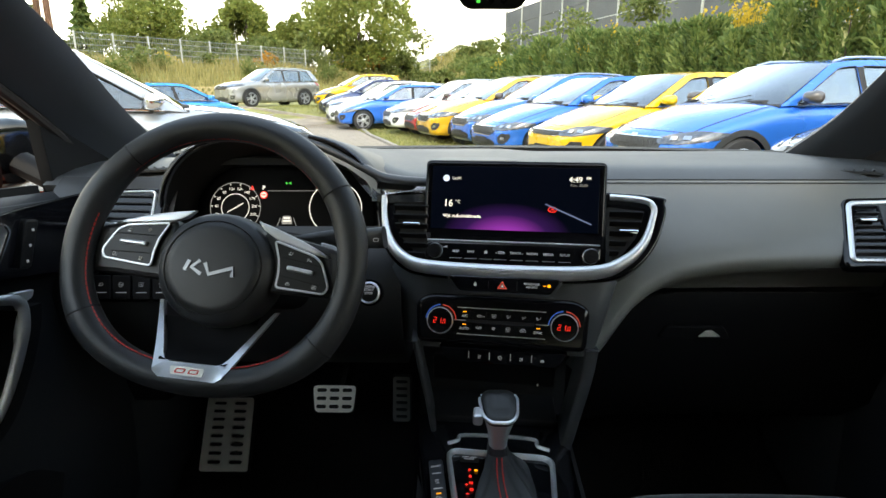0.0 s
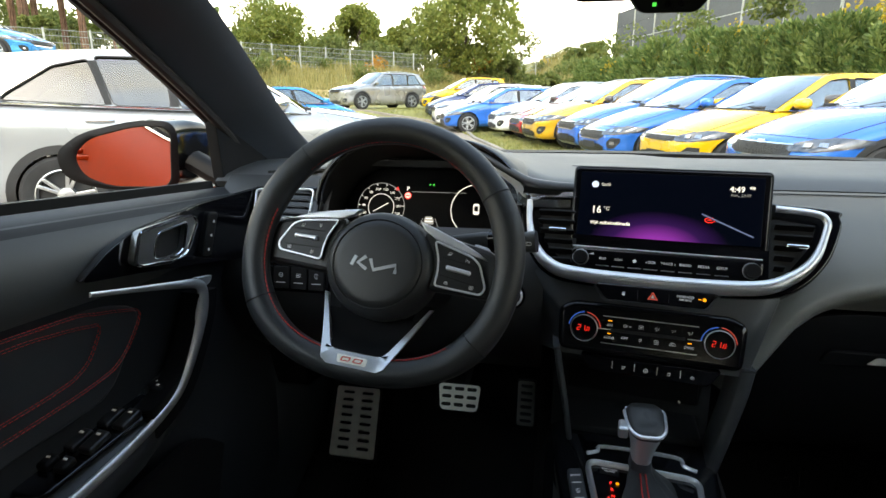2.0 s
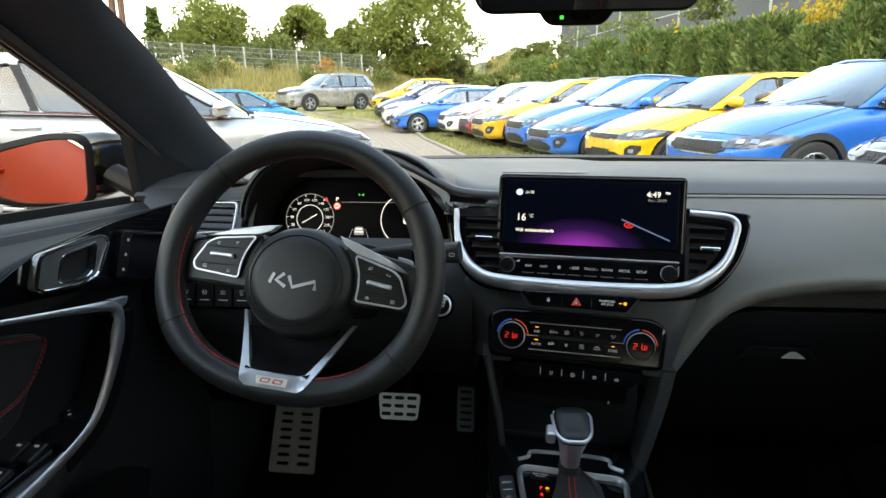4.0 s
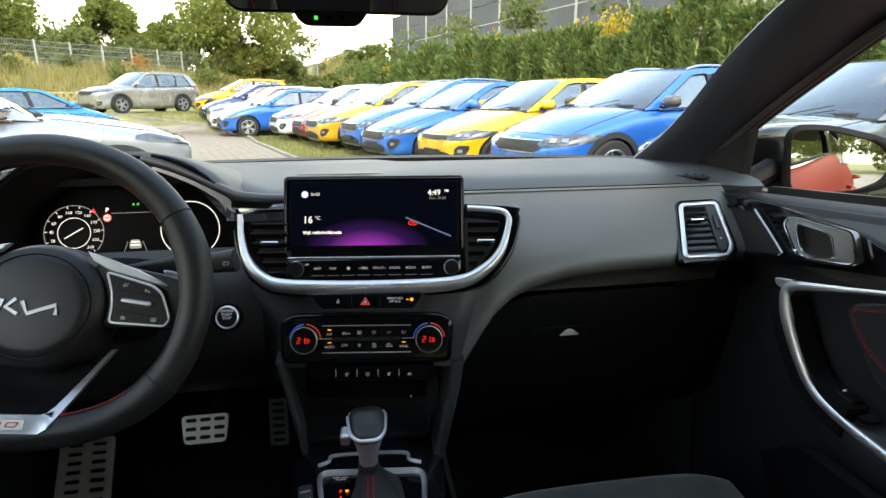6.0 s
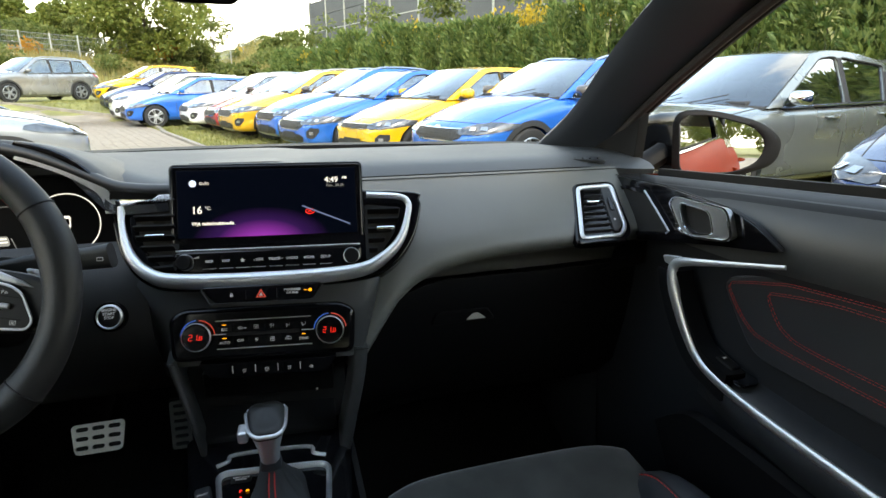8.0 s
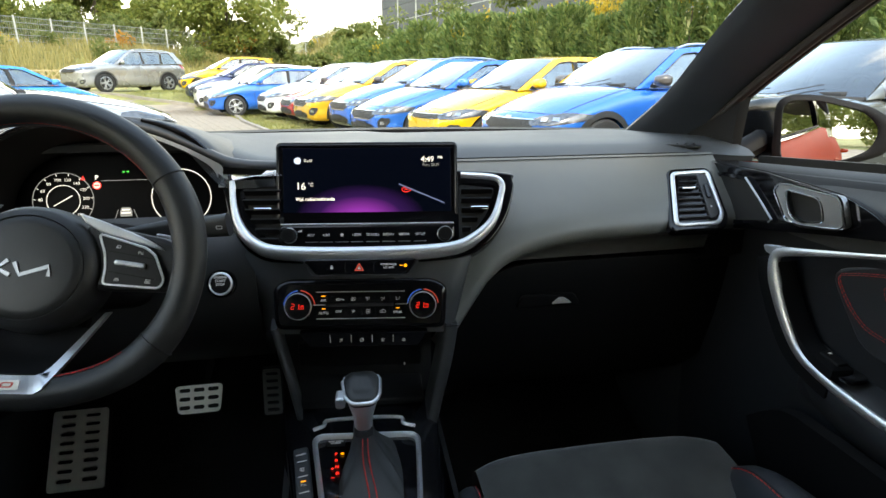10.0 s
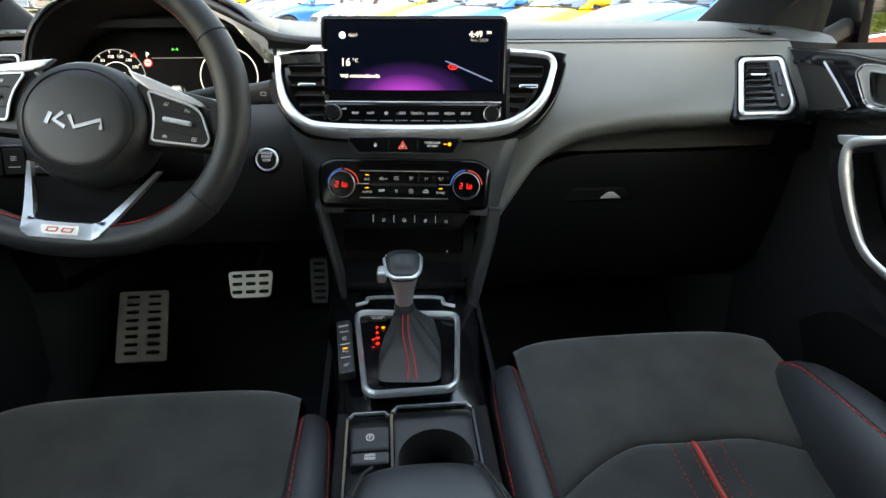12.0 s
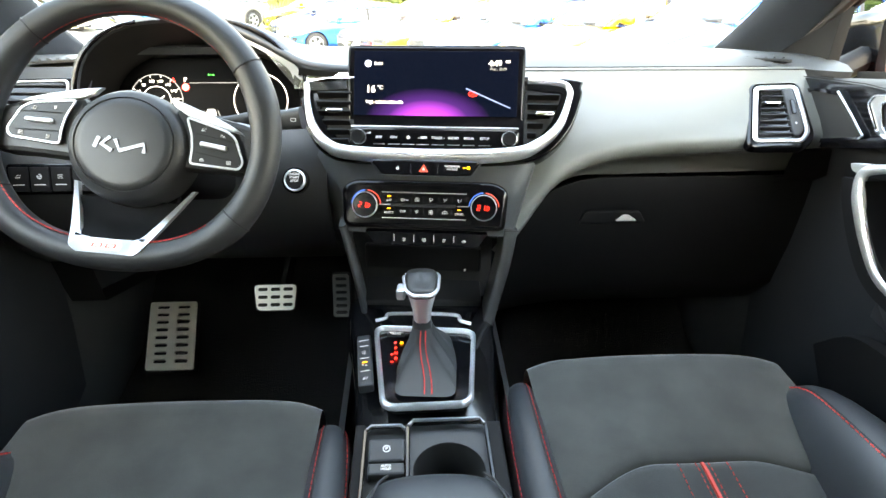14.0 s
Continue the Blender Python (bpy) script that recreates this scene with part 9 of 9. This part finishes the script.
LEAF = leaf_material("broad_leaf", (0.12, 0.165, 0.03), (0.30, 0.32, 0.08))
CONIFER = leaf_material("conifer_leaf", (0.068, 0.128, 0.032), (0.25, 0.30, 0.088))
STRAW = leaf_material("dry_grass", (0.26, 0.23, 0.07), (0.46, 0.38, 0.16))
SHRUB = leaf_material("shrub_leaf", (0.09, 0.13, 0.03), (0.24, 0.26, 0.08))
BLOOM = leaf_material("golden_bloom", (0.50, 0.34, 0.03), (0.65, 0.46, 0.05))
RUST = leaf_material("orange_leaf", (0.50, 0.20, 0.03), (0.55, 0.30, 0.05))
BARK = material("bark", (0.11, 0.085, 0.065), 0.95, grain=1.0, grain_size=25, stain=0.3, stain_size=4)
PINE_BARK = material("pine_bark", (0.16, 0.09, 0.06), 0.95, grain=1.0, grain_size=20, stain=0.3, stain_size=3)
WIRE = material("galvanised_wire", (0.30, 0.32, 0.29), 0.6, 0.4, stain=0.1)
BARRIER = material("barrier_panel", (0.105, 0.11, 0.115), 0.85, grain=0.5, grain_size=8, stain=0.15, stain_size=0.5)
CONCRETE = material("pale_concrete", (0.40, 0.40, 0.38), 0.9, grain=0.5, grain_size=20, stain=0.15)
POST = material("grey_post", (0.40, 0.41, 0.38), 0.5, 0.2, stain=0.1)
LATTICE = material("pale_timber", (0.42, 0.34, 0.18), 0.8, grain=0.4, grain_size=40, stain=0.2)


def mesh_part(name, verts, faces, mat, parent=None, label="", kind=""):
    me = bpy.data.meshes.new(name)
    me.from_pydata([tuple(v) for v in verts], [], faces)
    finish(me, mat, 0)
    ob = new(name, me)
    if parent:
        ob.parent = parent
        ob.matrix_parent_inverse = parent.matrix_basis.inverted()
    return tagged(ob, label, kind=kind)


def leaves(rng, spots, size, droop=0.0, broad=1.0):
    """Small folded leaf blades at the spots (place, outward way)."""
    verts, faces = [], []
    for p, out in spots:
        d = (out + Vector((rng.uniform(-1, 1), rng.uniform(-1, 1), rng.uniform(-1, 1) - droop))).normalized()
        side = d.cross(Vector((rng.uniform(-1, 1), rng.uniform(-1, 1), rng.uniform(-1, 1)))).normalized()
        n = d.cross(side)
        L = size * rng.uniform(0.6, 1.4)
        w = L * rng.uniform(0.28, 0.45) * broad
        k = len(verts)
        verts += [p, p + d * L * 0.5 + side * w, p + d * L, p + d * L * 0.5 - side * w, p + d * L * 0.5 + n * w * 0.3]
        faces += [(k, k + 1, k + 4), (k + 1, k + 2, k + 4), (k + 2, k + 3, k + 4), (k + 3, k, k + 4)]
    return verts, faces


def clump_spots(rng, centre, r, count, squash=0.8):
    out = []
    for _ in range(count):
        v = Vector((rng.gauss(0, 1), rng.gauss(0, 1), rng.gauss(0, 1))).normalized()
        rad = r * (0.55 + 0.5 * rng.random())
        out.append((centre + Vector((v.x * rad, v.y * rad, v.z * rad * squash)), v))
    return out


def build_tree(seed, x, y, height, width, trunk_h, lf=LEAF, label="broad-leaved green tree behind the fence", n_clump=64, per=230, size=0.32):
    rng = random.Random(seed)
    z0 = ground_z(x, y)
    t = thing("tree", label, "tree", (x, y, z0), group="trees behind the fence")
    base = Vector((x, y, z0 - 0.2))
    top = base + Vector((rng.uniform(-0.4, 0.4), rng.uniform(-0.4, 0.4), height * 0.8))
    trunk = [base.lerp(top, k / 6) + Vector((rng.uniform(-0.12, 0.12), rng.uniform(-0.12, 0.12), 0)) * k for k in range(7)]
    part("trunk", sweep(trunk, circle(0.022 * height, 9), scale=lambda s: 1 - 0.85 * s), BARK, t)
    spots = []
    cen = base + Vector((0, 0, trunk_h + (height - trunk_h) * 0.5))
    hh = (height - trunk_h) * 0.5
    lobes = []
    for i in range(n_clump):
        v = Vector((rng.gauss(0, 1), rng.gauss(0, 1), rng.gauss(0, 1))).normalized()
        rad = rng.uniform(0.35, 1.0) ** 0.6
        taper = 1 - 0.35 * max(0, v.z * rad)
        c = cen + Vector((v.x * width * 0.5 * rad * taper, v.y * width * 0.5 * rad * taper, v.z * hh * rad))
        r = width * rng.uniform(0.09, 0.16)
        lobes.append(c)
        spots += clump_spots(rng, c, r, per)
    for k in range(7):
        c = lobes[rng.randrange(len(lobes))]
        s = trunk[rng.randrange(2, 6)]
        part("limb", sweep([s, s.lerp(c, 0.5) + Vector((0, 0, 0.3)), c], circle(0.008 * height, 6), scale=lambda q: 1 - 0.7 * q), BARK, t)
    v, f = leaves(rng, spots, size)
    mesh_part("crown", v, f, lf, t)
    return t


def build_conifer(seed, x, y, height, width):
    rng = random.Random(seed)
    z0 = ground_z(x, y)
    t = thing("conifer_tree", "dark narrow spruce behind the fence", "tree", (x, y, z0))
    part("trunk", sweep([(x, y, z0 - 0.2), (x, y, z0 + height)], circle(0.14, 8), scale=lambda s: 1 - 0.9 * s), BARK, t)
    spots = []
    for i in range(2600):
        h = rng.random() ** 1.2
        a = rng.uniform(0, 2 * math.pi)
        tier = 0.75 + 0.25 * math.sin(h * 60)
        r = width * 0.5 * (1 - h) * tier * rng.uniform(0.4, 1.0) + 0.1
        spots.append((Vector((x + r * math.cos(a), y + r * math.sin(a), z0 + 0.8 + h * (height - 0.8))), Vector((math.cos(a), math.sin(a), -0.4))))
    v, f = leaves(rng, spots, 0.42, 0.4)
    mesh_part("crown", v, f, CONIFER, t)


def build_pine(seed, x, y, height):
    rng = random.Random(seed)
    z0 = ground_z(x, y)
    t = thing("pine_tree", "tall pine with a bare brown trunk", "tree", (x, y, z0), group="pines beyond the fence")
    part("trunk", sweep([(x, y, z0 - 0.2), (x + 0.1, y, z0 + height * 0.5), (x, y + 0.2, z0 + height)], circle(0.42, 9), scale=lambda s: 1 - 0.5 * s), PINE_BARK, t)
    spots = []
    for k in range(10):
        a = rng.uniform(0, 2 * math.pi)
        c = Vector((x + 1.6 * math.cos(a), y + 1.6 * math.sin(a), z0 + height * rng.uniform(0.72, 1.0)))
        spots += clump_spots(rng, c, 0.9, 120, 0.6)
    v, f = leaves(rng, spots, 0.35)
    mesh_part("crown", v, f, CONIFER, t)


def build_hedge():
    """Tall feathery hedge behind the row, one shrub beside the other."""
    line = curve_through([(1.4, 33.0, 0), (3.2, 25.5, 0), (5.6, 18.5, 0), (8.0, 12.5, 0), (9.8, 7.0, 0), (10.6, 1.0, 0), (11.0, -6.0, 0)], 10)
    rng = random.Random(5)
    s, i = 0.0, 0
    last = line[0]
    for p in line:
        if (p - last).length < 1.05 and p is not line[0]:
            continue
        last = p
        near = p.y < 20
        h = rng.uniform(2.3, 3.1) + (0.2 if p.y < 14 else 0)
        z0 = ground_z(p.x, p.y)
        sh = thing("hedge_shrub", "dense feathery green conifer shrub of the hedge", "shrub", (p.x, p.y, z0), group="hedge shrubs")
        part("stem", sweep([(p.x, p.y, z0 - 0.1), (p.x, p.y, z0 + h * 0.8)], circle(0.06, 6), scale=lambda q: 1 - 0.8 * q), BARK, sh)
        spots = []
        n = 5200 if near else 2400
        for k in range(n):
            t = rng.random() ** 0.85
            a = rng.uniform(0, 2 * math.pi)
            lump = 0.75 + 0.25 * math.sin(5 * a + 9 * t + i) + 0.12 * rng.random()
            r = 1.05 * lump * (1 - 0.55 * t ** 2.2) * rng.uniform(0.78, 1.0)
            spots.append((Vector((p.x + r * math.cos(a), p.y + r * math.sin(a), z0 + 0.15 + t * h)), Vector((math.cos(a) * 0.8, math.sin(a) * 0.8, 0.75))))
        v, f = leaves(rng, spots, 0.19 if near else 0.26, -0.3, 0.42)
        mesh_part("foliage", v, f, CONIFER, sh)
        i += 1
    # golden rod over the top of the hedge
    for (x, y, z) in ((5.2, 21.5, 2.9), (6.2, 19.0, 3.0), (4.0, 25.0, 2.6), (7.6, 16.0, 3.2), (8.9, 13.2, 3.1), (9.6, 11.2, 3.3), (3.2, 28.0, 2.6)):
        g = thing("golden_rod", "clump of yellow flowering goldenrod behind the hedge", "plant", (x, y, ground_z(x, y)), group="goldenrod clumps")
        sp, st = [], []
        for k in range(60):
            q = Vector((x + rng.gauss(0, 0.5), y + rng.gauss(0, 0.5), z - 0.2 + rng.gauss(0, 0.16)))
            sp += [(q + Vector((rng.gauss(0, 0.07), rng.gauss(0, 0.07), rng.gauss(0, 0.09))), Vector((0, 0, 1))) for _ in range(8)]
            st.append((Vector((q.x, q.y, ground_z(q.x, q.y))), q))
        v, f = leaves(rng, sp, 0.10)
        mesh_part("bloom", v, f, BLOOM, g)
        bm = bmesh.new()
        for a, b in st[:24]:
            add(bm, sweep([a, b], circle(0.012, 4)))
        part("stalks", bm, SHRUB, g)
    # airy willow-like bush at the hedge's far end
    for (x, y, h, w) in ((2.6, 31.0, 4.3, 3.6), (5.0, 27.5, 4.6, 3.4), (7.4, 24.0, 5.0, 3.2), (1.0, 36.0, 3.4, 3.6), (8.6, 18.5, 4.9, 2.2), (10.6, 14.5, 5.2, 2.2)):
        b = thing("willow_bush", "light green airy bush behind the hedge", "shrub", (x, y, ground_z(x, y)), group="bushes behind the hedge")
        part("stem", sweep([(x, y, ground_z(x, y) - 0.1), (x, y, ground_z(x, y) + h * 0.7)], circle(0.06, 6), scale=lambda q: 1 - 0.8 * q), BARK, b)
        sp = []
        for k in range(26):
            a, t = rng.uniform(0, 2 * math.pi), rng.uniform(0.25, 1.0)
            r = w * 0.5 * (1 - 0.5 * t) * rng.uniform(0.3, 1)
            sp += clump_spots(rng, Vector((x + r * math.cos(a), y + r * math.sin(a), ground_z(x, y) + h * t)), 0.45, 60)
        v, f = leaves(rng, sp, 0.17)
        mesh_part("foliage", v, f, SHRUB, b)


def build_fence():
    d = (FENCE_B - FENCE_A)
    n = int(d.length / 2.5)
    f = thing("mesh_fence", "tall galvanised mesh fence along the bank", "fence", (FENCE_A.x, FENCE_A.y, ground_z(FENCE_A.x, FENCE_A.y)), kind="structure")
    pts = []
    for i in range(n + 1):
        p = FENCE_A + d * (i / n)
        z = ground_z(p.x, p.y)
        pts.append(Vector((p.x, p.y, z)))
        bm = box(0.10, 0.10, 2.3, pose(p.x, p.y, z + 1.0), 0.008, 1)
        part("post", bm, POST, f)
    for a, b in zip(pts, pts[1:]):
        bm = bmesh.new()
        for h in (0.15, 0.5, 0.9, 1.3, 1.7, 2.05):
            add(bm, sweep([a + Vector((0, 0, h)), b + Vector((0, 0, h))], circle(0.020, 4)))
        for k in range(1, 16):
            q = a.lerp(b, k / 16)
            add(bm, sweep([q + Vector((0, 0, 0.1)), q + Vector((0, 0, 2.08))], circle(0.010, 4)))
        part("panel", bm, WIRE, f)


def build_barrier():
    """Noise barrier on the embankment: dark panels between pale posts on a concrete foot."""
    a, b = Vector((5.0, 58.0)), Vector((19.0, 8.0))
    wall = thing("noise_barrier", "dark grey noise barrier with pale posts on a concrete foot", "wall", (a.x, a.y, ground_z(a.x, a.y)), kind="structure")
    n = 13
    ang = math.degrees(math.atan2(b.y - a.y, b.x - a.x))
    for i in range(n):
        p, q = a.lerp(b, i / n), a.lerp(b, (i + 1) / n)
        mid = (p + q) / 2
        z = 4.2
        L = (q - p).length
        part("foot", box(L - 0.02, 0.35, 2.6, pose(mid.x, mid.y, z - 0.75, 0, 0, ang), 0.02), CONCRETE, wall)
        for k in range(3):
            part("panel", box(L - 0.16, 0.14, 1.24, pose(mid.x, mid.y, z + 0.55 + 0.63 + 1.27 * k, 0, 0, ang), 0.02), BARRIER, wall)
        part("post", box(0.16, 0.26, 4.7, pose(p.x, p.y, z + 2.2, 0, 0, ang), 0.02), POST, wall)
        part("rail", box(L, 0.18, 0.06, pose(mid.x, mid.y, z + 1.81, 0, 0, ang)), POST, wall)


def build_bank():
    """Rough growth on the bank: tall dry grass with low bushes."""
    rng = random.Random(9)
    d = (FENCE_B - FENCE_A).normalized()
    nrm = Vector((-d.y, d.x))
    verts, faces = [], []
    for i in range(26000):
        s = rng.uniform(4, 96)
        off = rng.uniform(-8.5, 3.0)
        p = FENCE_A + d * s + nrm * off
        if p.x > 2.5:
            continue
        z = ground_z(p.x, p.y)
        patch = noise.noise(Vector((p.x * 0.25, p.y * 0.25, 3)))
        h = (0.55 + 0.5 * rng.random()) * (1 + 0.7 * patch) * (0.5 if off < -7 else 1)
        a = rng.uniform(0, math.pi)
        w = 0.028
        k = len(verts)
        lean = Vector((rng.gauss(0, 0.18), rng.gauss(0, 0.18), 1)) * h
        sd = Vector((math.cos(a) * w, math.sin(a) * w, 0))
        o = Vector((p.x, p.y, z))
        verts += [o - sd, o + sd, o + lean * 0.6 + sd * 0.7, o + lean, o + lean * 0.6 - sd * 0.7]
        faces += [(k, k + 1, k + 2, k + 4), (k + 4, k + 2, k + 3)]
    mesh_part("tall_grass", verts, faces, STRAW, None, "tall straw-coloured grass on the bank", "stuff")
    for i in range(44):
        s = 6 + 88 * ((i * 0.618) % 1)
        off = rng.uniform(-5.5, 2.0)
        p = FENCE_A + d * s + nrm * off
        if p.x > 1.5:
            continue
        h = rng.uniform(0.9, 1.9)
        b = thing("bank_bush", "low green bush on the grassy bank", "shrub", (p.x, p.y, ground_z(p.x, p.y)), group="bushes on the bank")
        sp = []
        for k in range(9):
            sp += clump_spots(rng, Vector((p.x + rng.gauss(0, 0.45), p.y + rng.gauss(0, 0.45), ground_z(p.x, p.y) + h * rng.uniform(0.2, 0.9))), 0.42, 55)
        v, f = leaves(rng, sp, 0.20)
        mesh_part("foliage", v, f, BLOOM if i % 11 == 3 else (RUST if i % 23 == 7 else SHRUB), b)


def build_lawn():
    """Short turf beside the drive, where the row stands."""
    rng = random.Random(12)
    verts, faces = [], []
    for i in range(16000):
        y = 6 + 22 * rng.random() ** 1.3
        xr = road_x(ROAD_R, y) if y < 24 else -8
        x = xr + 0.15 + rng.random() ** 1.5 * 5.0
        z = ground_z(x, y)
        h = rng.uniform(0.03, 0.10)
        a = rng.uniform(0, math.pi)
        k = len(verts)
        sd = Vector((math.cos(a) * 0.012, math.sin(a) * 0.012, 0))
        o = Vector((x, y, z))
        lean = Vector((rng.gauss(0, 0.4), rng.gauss(0, 0.4), 1)) * h
        verts += [o - sd, o + sd, o + lean]
        faces += [(k, k + 1, k + 2)]
    mesh_part("lawn_blades", verts, faces, leaf_material("turf_blade", (0.18, 0.21, 0.05), (0.38, 0.34, 0.13)), None, "short worn turf under the parked row", "stuff")


def build_lattice():
    t = thing("timber_lattice", "pale timber lattice panel beside the bank", "lattice", (-12.0, 29.0, ground_z(-12, 29)))
    m = pose(-13.6, 33.0, ground_z(-13.6, 33) + 0.45, 90, 0, 12)
    bm = bmesh.new()
    for k in range(-8, 9):
        for s in (-1, 1):
            add(bm, box(1.3, 0.05, 0.02, m @ Matrix.Translation((k * 0.32, 0, 0.02 * s)) @ Matrix.Rotation(radians(45 * s), 4, "Z")))
    part("slats", bm, LATTICE, t)
    for y in (-0.47, 0.47):
        part("rail", box(6.0, 0.07, 0.05, m @ Matrix.Translation((0, y, 0))), LATTICE, t)


build_fence()
build_barrier()
build_bank()
build_lawn()
build_lattice()
build_hedge()
build_tree(1, -31.4, 62.0, 8.4, 11.2, 0.8, n_clump=64)
build_tree(2, -22.2, 64.0, 8.2, 6.8, 0.8)
build_tree(3, -17.6, 66.0, 6.2, 5.0, 0.6, n_clump=40)
build_tree(4, -9.8, 62.0, 10.6, 10.4, 0.6, n_clump=84)
build_tree(8, -40.0, 40.0, 4.2, 3.4, 0.6, SHRUB, "young pale green tree by the fence", 30)
build_tree(6, -6.0, 92.0, 7.0, 6.0, 1.0, SHRUB, "small pale tree in the distance", 30, 70)
build_tree(7, -8.2, 62.0, 3.2, 2.0, 0.5, RUST, "small tree with orange autumn leaves", 12, 50, 0.2)
# unseen trees added behind the lot to darken reflections in the car's flank
backdrop_tree = build_tree(60, -14.0, -34.0, 9.0, 9.0, 0.8, label="unseen broad-leaved tree added behind to darken reflections")
for x, y, turn_ in ((-28, -26, 40), (-22, -32, 110), (-5, -38, 200), (4, -36, 70), (13, -34, 300), (22, -28, 20), (-34, -16, 160), (30, -18, 240)):
    copy_thing(backdrop_tree, pose(x, y, 0, 0, 0, turn_))
build_conifer(11, -37.6, 61.0, 7.6, 4.6)
rng_line = random.Random(31)
for i in range(12):
    x = -43 + 4.1 * i
    if not -37 < x < -33:
        build_tree(40 + i, x + rng_line.uniform(-1, 1), 60 + rng_line.uniform(-2, 3), rng_line.uniform(3.0, 4.8), rng_line.uniform(3.6, 5.0), 0.3, SHRUB, "low leafy tree along the fence", 26, 110, 0.34)
for i, (x, y) in enumerate(((-60, 52), (-54, 56), (-49, 58), (-45, 60), (-52, 50))):
    build_tree(70 + i, x, y, 7.5, 8.5, 0.4, SHRUB, "leafy tree behind the pines", 50, 120, 0.42)
for i, (x, y) in enumerate(((-41, 40), (-44, 42), (-38.5, 43), (-46, 40), (-43, 46), (-36.5, 47), (-49, 44), (-47, 36), (-39.5, 50), (-42.2, 41.5), (-40.2, 45), (-45, 39), (-37.5, 45.5), (-44.8, 45), (-34.5, 50), (-33, 49))):
    build_pine(20 + i, x, y, 14.0)


# ---- outer body of our own car: bonnet, wings, roof skin, tail and wheels ----
def build_own_body():
    b = thing("car_body", "orange-red body shell of the car around the camera", "car body", (0, 2.0, 0.2), kind="structure")
    rows = []
    for y, z, w, zl in ((1.43, 0.925, 0.86, 0.75), (1.6, 0.90, 0.875, 0.70), (1.85, 0.86, 0.875, 0.66), (2.1, 0.80, 0.86, 0.62), (2.28, 0.73, 0.80, 0.56), (2.38, 0.62, 0.70, 0.45), (2.41, 0.50, 0.66, 0.36), (2.36, 0.24, 0.62, 0.22)):
        rows.append([(-w, y, zl), (-w * 0.98, y, z - 0.05), (-w * 0.86, y, z - 0.012), (-w * 0.5, y, z + 0.012), (0, y, z + 0.018), (w * 0.5, y, z + 0.012), (w * 0.86, y, z - 0.012), (w * 0.98, y, z - 0.05), (w, y, zl)])
    part("bonnet", thick(loft(rows), 0.004), CAR_RED, b, "orange-red bonnet", smooth=50)
    part("cowl_panel", box(1.40, 0.10, 0.02, pose(0, 1.44, 0.935)), HARD, b)
    part("grille", box(0.95, 0.03, 0.13, pose(0, 2.412, 0.52), 0.012), GRILLE, b)
    part("roof_skin", thick(loft([[(x, y, z - 0.05 * (x / 0.62) ** 2) for x in (-0.62, -0.4, 0, 0.4, 0.62)] for y, z in ((0.56, 1.415), (0.2, 1.445), (-0.5, 1.45), (-1.2, 1.42), (-1.75, 1.35))]), 0.004), CAR_RED, b, "orange-red roof", smooth=50)
    rows = [[(x, y, z) for x in (-0.72, -0.4, 0, 0.4, 0.72)] for y, z in ((-2.0, 0.95), (-2.36, 0.86), (-2.44, 0.66), (-2.40, 0.40), (-2.34, 0.26))]
    part("tailgate", thick(loft(rows), 0.004), CAR_RED, b, smooth=50)
    for s in (-1, 1):
        rows = [[(s * 0.885, y, z) for y in (1.03, 1.10, 1.30 + k)] + [(s * 0.83, 2.2, z - 0.02)] for z, k in ((0.90, 0.3), (0.82, 0.3), (0.74, 0.3))]
        part("front_wing", thick(loft(rows), 0.004), CAR_RED, b, smooth=50)
        part("headlight", loft([[(s * x, y, z + h) for x, y, h in ((0.50, 2.37, 0), (0.66, 2.30, 0.01), (0.80, 2.12, 0.03))] for z in (0.66, 0.72)]), LAMP, b)
        part("tail_light", box(0.30, 0.05, 0.12, pose(s * 0.66, -2.40, 0.84, 0, 0, -18 * s), 0.02), TAIL, b)
    src = [o for o in hatch.children if o.name.split(".")[0] == "wheel"]
    for o, (x, y, turn_) in zip(src, ((0.77, 1.60, 180), (-0.77, 1.60, 0), (0.77, -1.05, 180), (-0.77, -1.05, 0))):
        w = new("wheel", src[0].data)
        w.parent = b
        w.matrix_basis = Matrix.Translation((0, -2.0, -0.2)) @ pose(x, y, HATCH.wheel, 0, 90 if turn_ else -90, 0)
        tagged(w, "black tyre on an alloy rim")
        for k in o.children:
            r = new(k.name.split(".")[0], k.data)
            r.parent = w


build_own_body()
